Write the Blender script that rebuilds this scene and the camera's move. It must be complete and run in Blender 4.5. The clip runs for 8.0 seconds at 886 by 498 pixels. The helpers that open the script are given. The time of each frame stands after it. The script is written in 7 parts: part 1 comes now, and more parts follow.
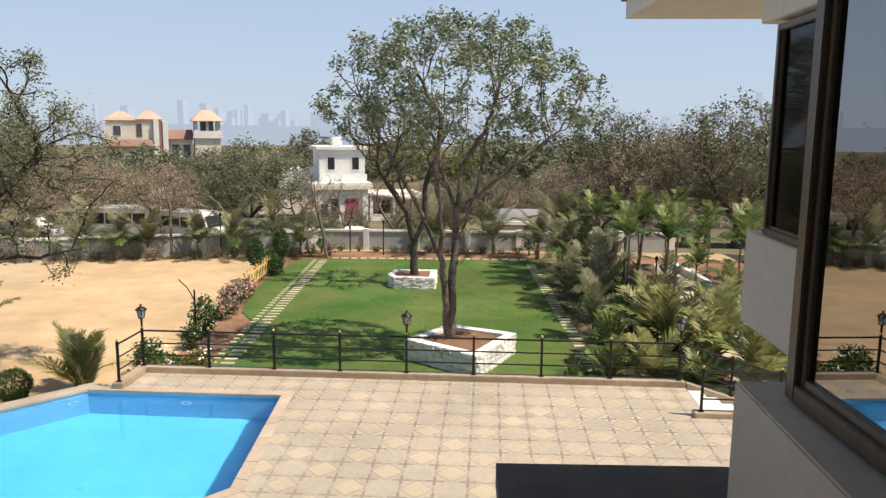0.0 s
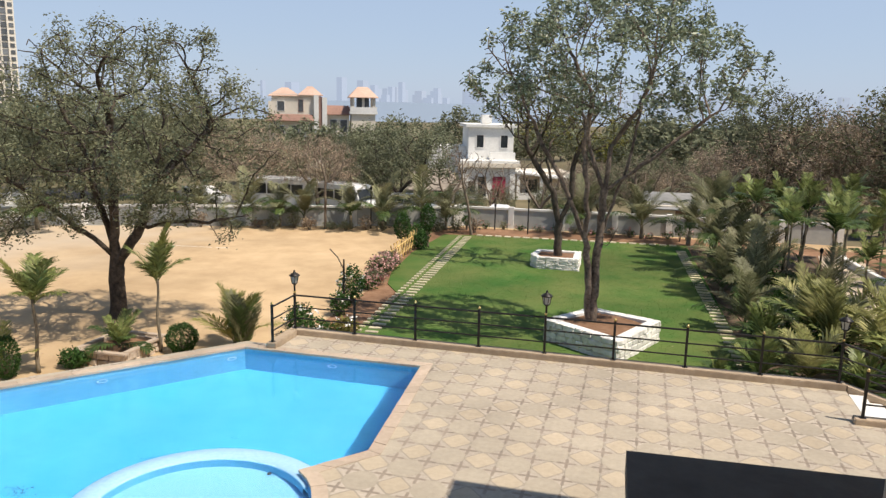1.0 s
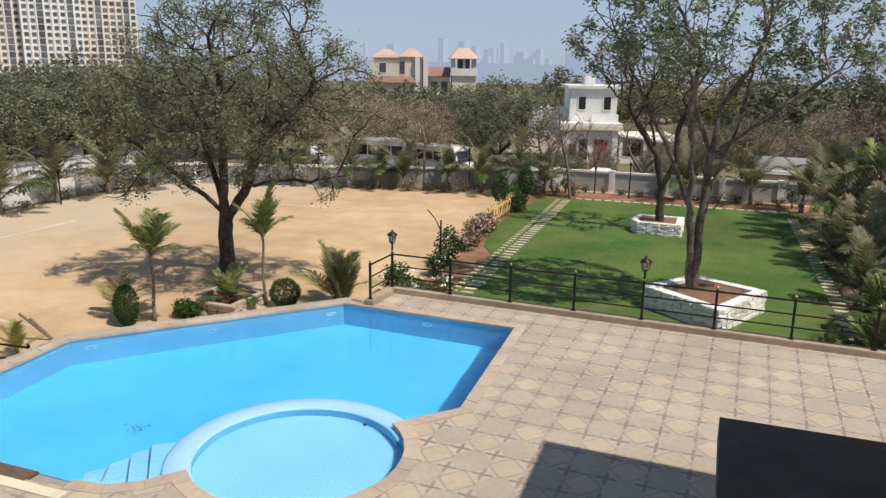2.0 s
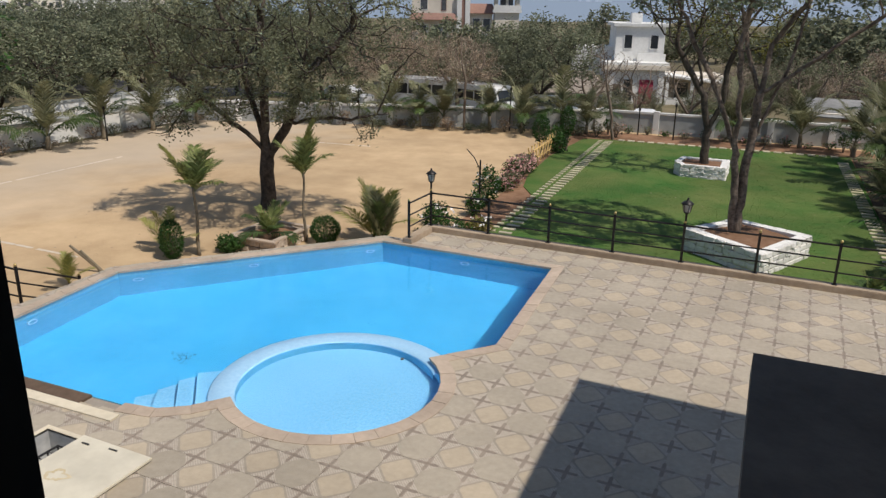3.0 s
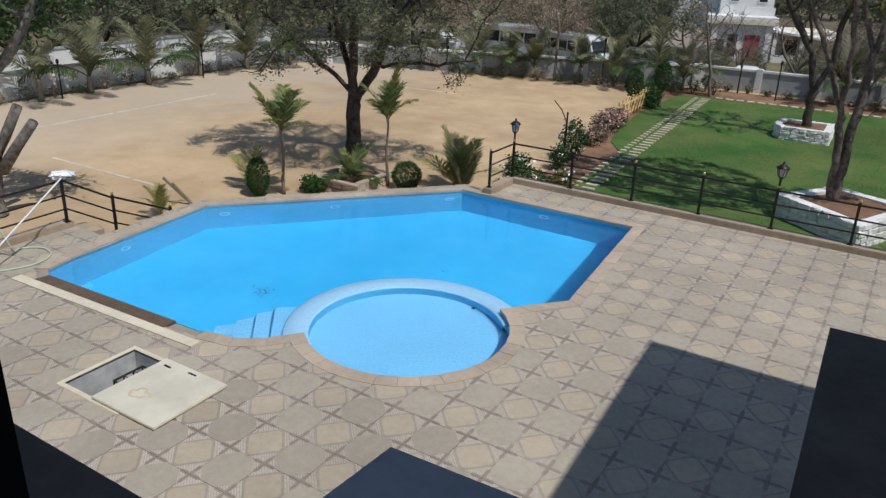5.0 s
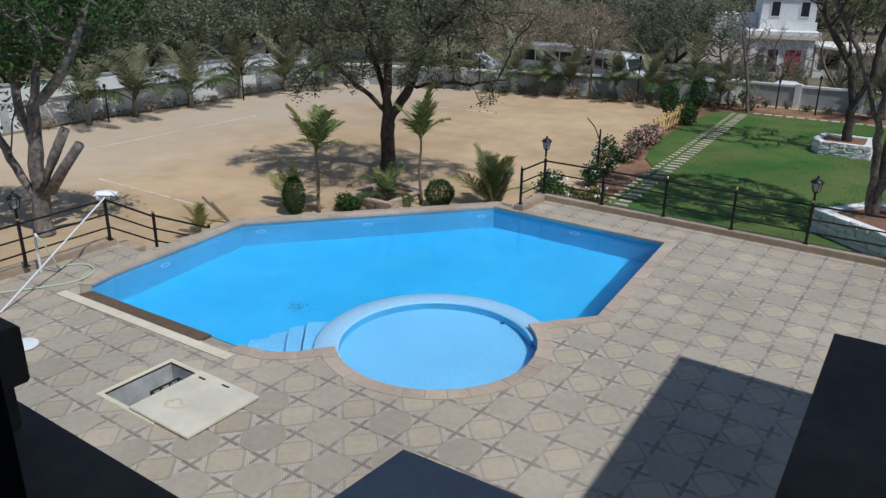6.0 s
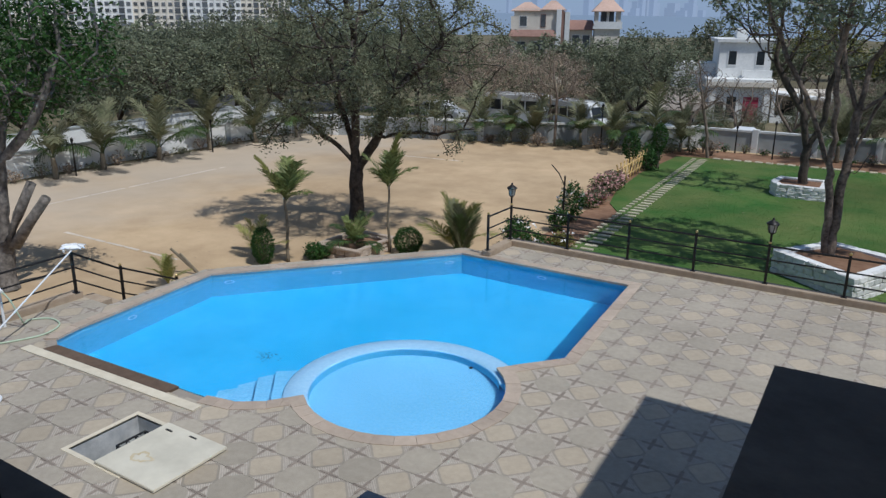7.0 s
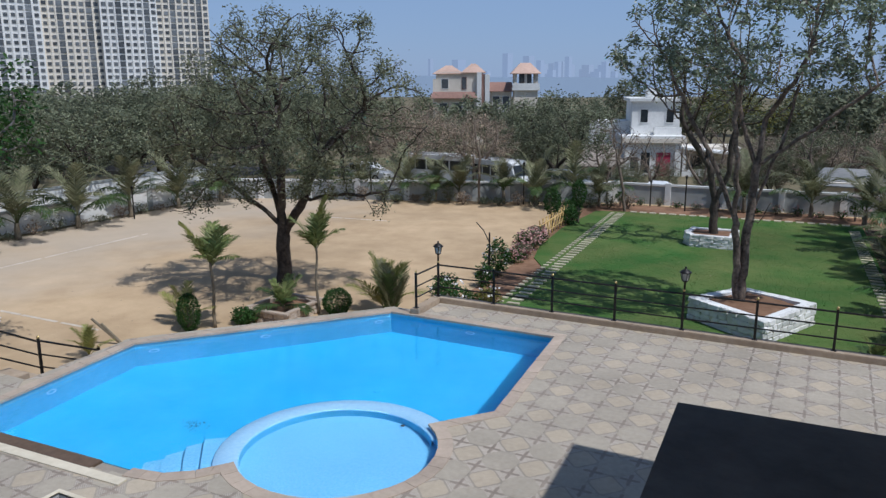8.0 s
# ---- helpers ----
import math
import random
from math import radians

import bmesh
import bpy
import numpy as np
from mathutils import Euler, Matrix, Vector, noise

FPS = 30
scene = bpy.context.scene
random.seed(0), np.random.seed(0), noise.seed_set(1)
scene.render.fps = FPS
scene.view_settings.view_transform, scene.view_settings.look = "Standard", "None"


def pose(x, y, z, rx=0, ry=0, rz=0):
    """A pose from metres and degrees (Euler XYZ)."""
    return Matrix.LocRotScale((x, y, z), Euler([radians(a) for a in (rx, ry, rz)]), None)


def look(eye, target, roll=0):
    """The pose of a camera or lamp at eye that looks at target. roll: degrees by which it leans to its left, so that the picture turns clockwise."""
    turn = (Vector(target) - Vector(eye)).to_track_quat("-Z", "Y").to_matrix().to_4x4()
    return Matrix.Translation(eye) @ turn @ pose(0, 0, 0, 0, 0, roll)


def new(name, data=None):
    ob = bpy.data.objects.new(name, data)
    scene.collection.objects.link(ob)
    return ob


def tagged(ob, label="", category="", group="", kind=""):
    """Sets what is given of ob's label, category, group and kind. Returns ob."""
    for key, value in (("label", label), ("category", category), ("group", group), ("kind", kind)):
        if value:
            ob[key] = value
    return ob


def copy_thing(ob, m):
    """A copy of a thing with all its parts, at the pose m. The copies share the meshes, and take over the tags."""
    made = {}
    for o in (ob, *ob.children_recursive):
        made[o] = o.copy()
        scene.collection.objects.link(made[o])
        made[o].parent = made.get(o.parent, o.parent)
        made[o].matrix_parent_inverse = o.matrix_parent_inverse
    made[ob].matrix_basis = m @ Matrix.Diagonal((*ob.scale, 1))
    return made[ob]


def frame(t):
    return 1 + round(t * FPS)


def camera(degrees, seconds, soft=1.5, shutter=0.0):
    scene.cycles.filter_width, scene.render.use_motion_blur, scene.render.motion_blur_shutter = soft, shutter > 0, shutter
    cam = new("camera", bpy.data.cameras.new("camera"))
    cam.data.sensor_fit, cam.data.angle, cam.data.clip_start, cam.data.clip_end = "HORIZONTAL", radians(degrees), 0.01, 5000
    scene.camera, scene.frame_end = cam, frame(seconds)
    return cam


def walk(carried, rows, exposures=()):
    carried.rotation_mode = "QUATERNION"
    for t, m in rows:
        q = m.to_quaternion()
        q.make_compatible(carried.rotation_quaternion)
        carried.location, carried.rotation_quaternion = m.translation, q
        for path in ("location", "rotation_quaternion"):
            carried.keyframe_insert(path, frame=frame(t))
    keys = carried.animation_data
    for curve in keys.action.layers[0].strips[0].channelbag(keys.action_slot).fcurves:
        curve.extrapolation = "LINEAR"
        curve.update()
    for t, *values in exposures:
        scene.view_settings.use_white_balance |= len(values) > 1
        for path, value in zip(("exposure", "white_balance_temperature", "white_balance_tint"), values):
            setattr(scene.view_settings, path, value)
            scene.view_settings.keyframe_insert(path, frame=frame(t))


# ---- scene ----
cam = camera(60.3, 8.0, soft=1.4)
PATH = [
    (0, (-0.276, 0.057, 6.108), (-0.394, 2.028, 5.793), 0.5),
    (0.5, (-0.257, 0.062, 6.114), (-0.577, 2.007, 5.775), 0.9),
    (1, (-0.228, 0.082, 6.091), (-0.717, 1.985, 5.716), 1.2),
    (1.5, (-0.202, 0.096, 6.071), (-0.828, 1.95, 5.657), 0.9),
    (3, (-0.149, 0.028, 6.013), (-0.947, 1.753, 5.39), 0.9),
    (3.5, (-0.128, 0.066, 5.982), (-0.92, 1.774, 5.306), 1.0),
    (4, (-0.137, 0.083, 5.976), (-0.941, 1.774, 5.273), 2.6),
    (4.5, (-0.122, 0.103, 5.985), (-1.001, 1.747, 5.259), 2.1),
    (5, (-0.074, 0.119, 5.99), (-1.036, 1.703, 5.24), 2.1),
    (6.5, (0.297, 0.005, 6.012), (-0.78, 1.553, 5.345), 0.7),
    (7, (0.367, -0.057, 6.042), (-0.654, 1.56, 5.455), 0.4),
    (7.5, (0.483, -0.154, 6.067), (-0.475, 1.53, 5.569), 0.2),
    (8, (0.563, -0.294, 6.117), (-0.318, 1.448, 5.679), -0.2),
]
walk(cam, [(t, look(eye, target, roll)) for t, eye, target, roll in PATH],
     exposures=[(0.0, 0.52, 7050, 13), (1.0, 0.40, 6850, 13), (1.5, 0.34, 6800, 14), (2.2, 0.06, 6550, 13), (3.0, -0.13, 6400, 13), (4.5, -0.26, 5950, 11), (5.5, -0.34, 5750, 10), (6.5, -0.4, 5550, 10), (7.0, -0.38, 5550, 10), (8.0, -0.26, 5480, 12)])

# ---- daylight ----
SUN_DIR = Vector((4.17, -1.05, 7.63)).normalized()
sky_world = bpy.data.worlds.new("hazy_sky")
scene.world = sky_world
sky_world.use_nodes = True
wn = sky_world.node_tree
wn.nodes.clear()
sky = wn.nodes.new("ShaderNodeTexSky")
sky.sky_type = "NISHITA"
sky.sun_disc = False
sky.sun_elevation = math.asin(SUN_DIR.z)
sky.sun_rotation = math.atan2(SUN_DIR.x, SUN_DIR.y)
sky.altitude, sky.air_density, sky.dust_density, sky.ozone_density = 0.0, 1.0, 0.35, 1.5
bg = wn.nodes.new("ShaderNodeBackground")
bg.inputs["Strength"].default_value = 0.08
wout = wn.nodes.new("ShaderNodeOutputWorld")
haze = wn.nodes.new("ShaderNodeMix")
haze.data_type = "RGBA"
way = wn.nodes.new("ShaderNodeTexCoord")
axes = wn.nodes.new("ShaderNodeSeparateXYZ")
thin = wn.nodes.new("ShaderNodeMapRange")
thin.inputs[1].default_value, thin.inputs[2].default_value = 0.12, 0.75
thin.inputs[3].default_value, thin.inputs[4].default_value = 0.76, 0.14
wn.links.new(way.outputs["Generated"], axes.inputs[0])
wn.links.new(axes.outputs[2], thin.inputs[0])
wn.links.new(thin.outputs[0], haze.inputs[0])
haze.inputs[7].default_value = (4.15, 5.6, 7.9, 1.0)
wn.links.new(sky.outputs[0], haze.inputs[6])
wn.links.new(haze.outputs[2], bg.inputs[0])
wn.links.new(bg.outputs[0], wout.inputs[0])
sun_data = bpy.data.lights.new("sun", "SUN")
sun_data.energy, sun_data.angle, sun_data.color = 4.2, radians(0.55), (1.0, 0.93, 0.82)
sun_lamp = new("sun", sun_data)
sun_lamp.matrix_world = look(SUN_DIR * 60, (0, 0, 0))


# ---- materials ----
def rgb(r, g, b):
    return (r, g, b, 1.0)


def surface(name, a, b, scale=3.0, rough=0.8, bump=0.2, big=0.25, big_scale=0.35, metal=0.0, island=0.0, per_object=0.0, fine=None, spec=0.4, leaf=False):
    """A two-scale procedural surface: grain between colours a and b, broad stains, relief, and variation piece by piece."""
    m = bpy.data.materials.new(name)
    m.use_nodes = True
    nt = m.node_tree
    bs = nt.nodes["Principled BSDF"]
    geo = nt.nodes.new("ShaderNodeNewGeometry")
    n1 = nt.nodes.new("ShaderNodeTexNoise")
    n1.inputs["Scale"].default_value, n1.inputs["Detail"].default_value, n1.inputs["Roughness"].default_value = scale, 6.0, 0.65
    n2 = nt.nodes.new("ShaderNodeTexNoise")
    n2.inputs["Scale"].default_value, n2.inputs["Detail"].default_value = big_scale, 4.0
    nt.links.new(geo.outputs["Position"], n1.inputs["Vector"])
    nt.links.new(geo.outputs["Position"], n2.inputs["Vector"])
    ramp = nt.nodes.new("ShaderNodeMapRange")
    ramp.inputs[1].default_value, ramp.inputs[2].default_value = 0.32, 0.68
    nt.links.new(n1.outputs[0], ramp.inputs[0])
    mix = nt.nodes.new("ShaderNodeMix")
    mix.data_type = "RGBA"
    mix.inputs[6].default_value, mix.inputs[7].default_value = rgb(*a), rgb(*b)
    nt.links.new(ramp.outputs[0], mix.inputs[0])
    val = nt.nodes.new("ShaderNodeMapRange")
    val.inputs[1].default_value, val.inputs[2].default_value = 0.3, 0.7
    val.inputs[3].default_value, val.inputs[4].default_value = 1.0 - big, 1.0 + big
    nt.links.new(n2.outputs[0], val.inputs[0])
    last = val.outputs[0]
    for amount, source in ((island, geo.outputs["Random Per Island"]), (per_object, None)):
        if amount:
            if source is None:
                source = nt.nodes.new("ShaderNodeObjectInfo").outputs["Random"]
            mr = nt.nodes.new("ShaderNodeMapRange")
            mr.inputs[3].default_value, mr.inputs[4].default_value = 1.0 - amount, 1.0 + amount
            nt.links.new(source, mr.inputs[0])
            mul = nt.nodes.new("ShaderNodeMath")
            mul.operation = "MULTIPLY"
            nt.links.new(last, mul.inputs[0])
            nt.links.new(mr.outputs[0], mul.inputs[1])
            last = mul.outputs[0]
    hsv = nt.nodes.new("ShaderNodeHueSaturation")
    nt.links.new(mix.outputs[2], hsv.inputs["Color"])
    nt.links.new(last, hsv.inputs["Value"])
    nt.links.new(hsv.outputs[0], bs.inputs["Base Color"])
    bs.inputs["Roughness"].default_value, bs.inputs["Metallic"].default_value = rough, metal
    bs.inputs["Specular IOR Level"].default_value = 0.2 if leaf else spec
    if bump:
        bp = nt.nodes.new("ShaderNodeBump")
        bp.inputs["Strength"].default_value, bp.inputs["Distance"].default_value = bump, 0.02
        if fine:
            n3 = nt.nodes.new("ShaderNodeTexNoise")
            n3.inputs["Scale"].default_value, n3.inputs["Detail"].default_value = fine, 5.0
            nt.links.new(geo.outputs["Position"], n3.inputs["Vector"])
            nt.links.new(n3.outputs[0], bp.inputs["Height"])
        else:
            nt.links.new(n1.outputs[0], bp.inputs["Height"])
        nt.links.new(bp.outputs[0], bs.inputs["Normal"])
    if leaf:
        out = nt.nodes["Material Output"]
        tl = nt.nodes.new("ShaderNodeBsdfTranslucent")
        nt.links.new(hsv.outputs[0], tl.inputs[0])
        ms = nt.nodes.new("ShaderNodeMixShader")
        ms.inputs[0].default_value = 0.32
        nt.links.new(bs.outputs[0], ms.inputs[1])
        nt.links.new(tl.outputs[0], ms.inputs[2])
        nt.links.new(ms.outputs[0], out.inputs[0])
    return m


def ribbed(name, a, b, pitch):
    """Paving with fine cast ribs running diagonally."""
    m = surface(name, a, b, 20, 0.85, 0.0, 0.15)
    nt = m.node_tree
    co = nt.nodes.new("ShaderNodeNewGeometry")
    wave = nt.nodes.new("ShaderNodeTexWave")
    wave.bands_direction = "DIAGONAL"
    wave.inputs["Scale"].default_value = pitch
    nt.links.new(co.outputs["Position"], wave.inputs["Vector"])
    bp = nt.nodes.new("ShaderNodeBump")
    bp.inputs["Strength"].default_value, bp.inputs["Distance"].default_value = 0.45, 0.01
    nt.links.new(wave.outputs[1], bp.inputs["Height"])
    nt.links.new(bp.outputs[0], nt.nodes["Principled BSDF"].inputs["Normal"])
    return m


M = {}
M["sand"] = surface("sandy_ground", (0.415, 0.295, 0.172), (0.535, 0.392, 0.236), 0.7, 0.95, 0.45, 0.2, 0.11, fine=11, spec=0.1)
sand_nt = M["sand"].node_tree
sand_geo = sand_nt.nodes.new("ShaderNodeNewGeometry")
sand_axes = sand_nt.nodes.new("ShaderNodeSeparateXYZ")
sand_nt.links.new(sand_geo.outputs["Position"], sand_axes.inputs[0])
sand_warp = sand_nt.nodes.new("ShaderNodeTexNoise")
sand_warp.inputs["Scale"].default_value, sand_warp.inputs["Detail"].default_value = 0.22, 5.0
sand_nt.links.new(sand_geo.outputs["Position"], sand_warp.inputs["Vector"])
sand_sum = sand_nt.nodes.new("ShaderNodeMath")
sand_sum.operation = "MULTIPLY_ADD"
sand_sum.inputs[1].default_value = 16.0
sand_nt.links.new(sand_warp.outputs[0], sand_sum.inputs[0])
sand_nt.links.new(sand_axes.outputs[0], sand_sum.inputs[2])
sand_fade = sand_nt.nodes.new("ShaderNodeMapRange")
sand_fade.inputs[1].default_value, sand_fade.inputs[2].default_value = -13.0, -20.5
sand_fade.inputs[3].default_value, sand_fade.inputs[4].default_value = 0.0, 0.6
sand_nt.links.new(sand_sum.outputs[0], sand_fade.inputs[0])
sand_mix = sand_nt.nodes.new("ShaderNodeMix")
sand_mix.data_type = "RGBA"
sand_mix.inputs[7].default_value = rgb(0.52, 0.445, 0.35)
sand_nt.links.new(sand_fade.outputs[0], sand_mix.inputs[0])
sand_nt.links.new(next(nd for nd in sand_nt.nodes if nd.bl_idname == "ShaderNodeHueSaturation").outputs[0], sand_mix.inputs[6])
sand_nt.links.new(sand_mix.outputs[2], sand_nt.nodes["Principled BSDF"].inputs["Base Color"])
M["soil"] = surface("red_soil", (0.19, 0.105, 0.062), (0.28, 0.17, 0.105), 3, 0.95, 0.6, 0.3, 0.5, fine=18, spec=0.1)
M["lawn"] = surface("mown_lawn", (0.046, 0.124, 0.024), (0.135, 0.168, 0.05), 0.45, 0.9, 0.6, 0.24, 0.16, fine=45, spec=0.15)
M["grass"] = surface("grass_blades", (0.046, 0.124, 0.024), (0.125, 0.16, 0.048), 0.45, 0.8, 0, 0.24, 0.16, island=0.15, leaf=True)
# Soil darkened to put in the shade under the garden palms.
M["shade_soil"] = surface("soil_with_palm_shade", (0.085, 0.062, 0.043), (0.17, 0.122, 0.085), 4, 0.95, 0.7, 0.35, 0.6, fine=20, spec=0.1)
M["dry_land"] = surface("dry_scrub_land", (0.11, 0.10, 0.06), (0.20, 0.165, 0.10), 0.3, 0.95, 0.3, 0.3, 0.02, spec=0.1)
M["tile_grey"] = surface("grey_paving", (0.332, 0.289, 0.222), (0.39, 0.34, 0.264), 9, 0.75, 0.15, 0.14, 0.5, per_object=0.09, fine=60)
M["tile_cream"] = surface("cream_paving", (0.378, 0.315, 0.228), (0.438, 0.367, 0.268), 9, 0.75, 0.15, 0.14, 0.5, per_object=0.09, fine=60)
M["tile_frame"] = surface("olive_tile_frame", (0.29, 0.25, 0.195), (0.345, 0.30, 0.235), 9, 0.8, 0.15, 0.14, 0.5, per_object=0.08)
M["path"] = surface("trodden_path", (0.44, 0.36, 0.27), (0.55, 0.455, 0.35), 3, 0.95, 0.3, 0.2, 0.4, fine=16, spec=0.1)
# Paled to put in light that the water would scatter onto the walls.
M["waterline"] = surface("waterline_mosaic_with_scatter", (0.16, 0.42, 0.56), (0.26, 0.52, 0.64), 14, 0.4, 0.1, 0.1, 0.8)
M["tile_rib"] = ribbed("ribbed_paving", (0.37, 0.32, 0.255), (0.46, 0.40, 0.325), 14)
M["tile_band"] = surface("brown_paving_band", (0.25, 0.206, 0.162), (0.31, 0.258, 0.206), 10, 0.8, 0.15, 0.15, 0.5, per_object=0.1)
M["grout"] = surface("cement_bed", (0.285, 0.248, 0.2), (0.345, 0.30, 0.245), 8, 0.9, 0.3, 0.2)
M["coping"] = surface("pink_sandstone_coping", (0.41, 0.325, 0.245), (0.48, 0.385, 0.295), 8, 0.7, 0.2, 0.15, 0.8, per_object=0.08)
M["kerb"] = surface("tan_kerb_render", (0.33, 0.25, 0.17), (0.42, 0.33, 0.235), 6, 0.85, 0.25, 0.18, 0.8)
M["rough_stone"] = surface("rough_brown_stone", (0.30, 0.235, 0.175), (0.52, 0.44, 0.35), 7, 0.9, 0.8, 0.25, 1.5, per_object=0.25)
M["cream"] = surface("cream_stone", (0.62, 0.545, 0.40), (0.70, 0.625, 0.475), 7, 0.6, 0.1, 0.08, 1.2)
M["cover"] = surface("cream_cover_stained", (0.60, 0.55, 0.43), (0.68, 0.63, 0.50), 3, 0.5, 0.05, 0.10, 1.6)
M["rust"] = surface("rust_stain", (0.54, 0.44, 0.26), (0.60, 0.52, 0.36), 9, 0.7, 0.05, 0.2)
M["pit"] = surface("cement_pit", (0.40, 0.41, 0.41), (0.58, 0.58, 0.56), 5, 0.9, 0.4, 0.25, 1.5)
M["gutter"] = surface("brown_gutter", (0.10, 0.065, 0.04), (0.15, 0.10, 0.065), 6, 0.7, 0.2, 0.2)
M["pool"] = surface("blue_pool_mosaic", (0.035, 0.335, 0.63), (0.055, 0.37, 0.67), 1.2, 0.5, 0.05, 0.05, 0.4)
M["pool_wall"] = surface("teal_blue_wall_mosaic", (0.085, 0.375, 0.58), (0.13, 0.42, 0.63), 5, 0.5, 0.05, 0.08, 0.5)
# The fine speckle also paints in sun glints refracted by the water.
M["pool_pale"] = surface("pale_blue_mosaic", (0.11, 0.36, 0.60), (0.22, 0.48, 0.70), 24, 0.5, 0.1, 0.06, 0.6)
M["pool_rim"] = surface("pale_pool_rim", (0.30, 0.54, 0.76), (0.37, 0.61, 0.81), 14, 0.6, 0.1, 0.06)
M["black_iron"] = surface("black_painted_iron", (0.012, 0.011, 0.010), (0.025, 0.022, 0.02), 12, 0.45, 0.05, 0.2, metal=0.3)
M["brass"] = surface("brass_finial", (0.55, 0.40, 0.16), (0.65, 0.5, 0.22), 12, 0.35, 0.0, 0.1, metal=0.9)
M["white_paint"] = surface("white_painted_render", (0.68, 0.67, 0.63), (0.78, 0.77, 0.73), 4, 0.8, 0.15, 0.10, 0.3)
M["white_stone"] = surface("whitewashed_stone", (0.60, 0.58, 0.54), (0.76, 0.74, 0.69), 9, 0.9, 0.8, 0.15, 0.9, island=0.12, per_object=0.1)
M["grey_wall"] = surface("pale_grey_panel", (0.34, 0.36, 0.35), (0.42, 0.43, 0.41), 3, 0.85, 0.15, 0.12, 0.4)
M["bark"] = surface("grey_brown_bark", (0.06, 0.046, 0.036), (0.25, 0.195, 0.15), 9, 0.95, 1.0, 0.4, 2.2, fine=26)
M["bark_dark"] = surface("dark_bark", (0.032, 0.026, 0.021), (0.11, 0.085, 0.064), 9, 0.95, 1.0, 0.4, 2.2, fine=26)
M["twig"] = surface("dry_twigs", (0.13, 0.10, 0.075), (0.23, 0.18, 0.135), 8, 0.95, 0.3, 0.2, 0.8)
M["palm_trunk"] = surface("ringed_palm_trunk", (0.15, 0.125, 0.085), (0.24, 0.20, 0.14), 12, 0.9, 0.5, 0.2, 0.8)
M["leaf_green"] = surface("broad_green_leaves", (0.125, 0.16, 0.095), (0.29, 0.325, 0.212), 1.4, 0.42, 0, 0.3, 0.5, island=0.4, leaf=True)
M["leaf_green"].node_tree.nodes["Principled BSDF"].inputs["Specular IOR Level"].default_value = 0.55
M["leaf_olive"] = surface("olive_fine_leaves", (0.13, 0.147, 0.084), (0.265, 0.268, 0.162), 1.2, 0.7, 0, 0.3, 0.5, island=0.28, per_object=0.2, leaf=True)
M["leaf_dry"] = surface("dry_brown_leaves", (0.25, 0.193, 0.14), (0.44, 0.35, 0.255), 1.0, 0.8, 0, 0.35, 0.3, island=0.35, per_object=0.25, leaf=True)
M["leaf_dark"] = surface("dark_scrub_leaves", (0.13, 0.151, 0.092), (0.24, 0.248, 0.155), 0.9, 0.75, 0, 0.35, 0.3, island=0.2, per_object=0.22, leaf=True)
M["leaf_yellow"] = surface("yellow_green_leaves", (0.14, 0.13, 0.03), (0.20, 0.19, 0.06), 1.0, 0.6, 0, 0.3, 0.3, island=0.4, leaf=True)
M["leaf_bush"] = surface("bush_leaves", (0.03, 0.075, 0.018), (0.06, 0.125, 0.03), 4, 0.5, 0, 0.25, 0.6, island=0.4, leaf=True)
M["frond"] = surface("palm_fronds", (0.042, 0.082, 0.024), (0.11, 0.155, 0.05), 1.6, 0.38, 0, 0.2, 0.6, island=0.25, per_object=0.3, leaf=True)
M["frond_yellow"] = surface("yellowed_fronds", (0.22, 0.235, 0.055), (0.34, 0.325, 0.11), 1.6, 0.5, 0, 0.2, 0.6, island=0.25, per_object=0.3, leaf=True)
M["frond_pale"] = surface("pale_green_fronds", (0.21, 0.225, 0.08), (0.43, 0.41, 0.19), 1.6, 0.36, 0, 0.2, 0.6, island=0.35, per_object=0.3, leaf=True)
M["frond_areca"] = surface("glossy_green_fronds", (0.10, 0.145, 0.042), (0.27, 0.29, 0.105), 3.0, 0.38, 0, 0.25, 0.9, island=0.4, leaf=True)
M["bark_pale"] = surface("pale_grey_bark", (0.085, 0.074, 0.063), (0.27, 0.24, 0.205), 8, 0.95, 1.0, 0.45, 2.5, fine=26)
M["frond_dry"] = surface("greyish_fronds", (0.10, 0.113, 0.052), (0.26, 0.25, 0.14), 1.6, 0.5, 0, 0.2, 0.6, island=0.25, per_object=0.3, leaf=True)
M["flower_white"] = surface("white_petals", (0.75, 0.72, 0.68), (0.85, 0.83, 0.80), 6, 0.6, 0, 0.1, island=0.1)
M["flower_pink"] = surface("dusty_pink_petals", (0.45, 0.22, 0.20), (0.60, 0.36, 0.32), 6, 0.6, 0, 0.2, island=0.2)
M["bamboo"] = surface("split_bamboo", (0.52, 0.34, 0.12), (0.66, 0.46, 0.20), 9, 0.6, 0.2, 0.15, per_object=0.2)
M["step_stone"] = surface("pale_stepping_stone", (0.42, 0.37, 0.25), (0.53, 0.48, 0.34), 8, 0.85, 0.3, 0.1, 0.8, per_object=0.14)
M["concrete"] = surface("dark_concrete_slab", (0.11, 0.094, 0.078), (0.15, 0.128, 0.106), 5, 0.9, 0.4, 0.22, 0.9)
M["slab_grey"] = surface("smooth_grey_slab", (0.32, 0.335, 0.35), (0.39, 0.405, 0.42), 5, 0.85, 0.1, 0.08, 0.9)
M["house_paint"] = surface("warm_grey_wall_paint", (0.54, 0.45, 0.36), (0.60, 0.505, 0.41), 10, 0.9, 0.2, 0.06, 1.0, fine=40)
M["soffit"] = surface("cream_soffit_paint", (0.66, 0.60, 0.50), (0.74, 0.68, 0.58), 6, 0.85, 0.05, 0.06)
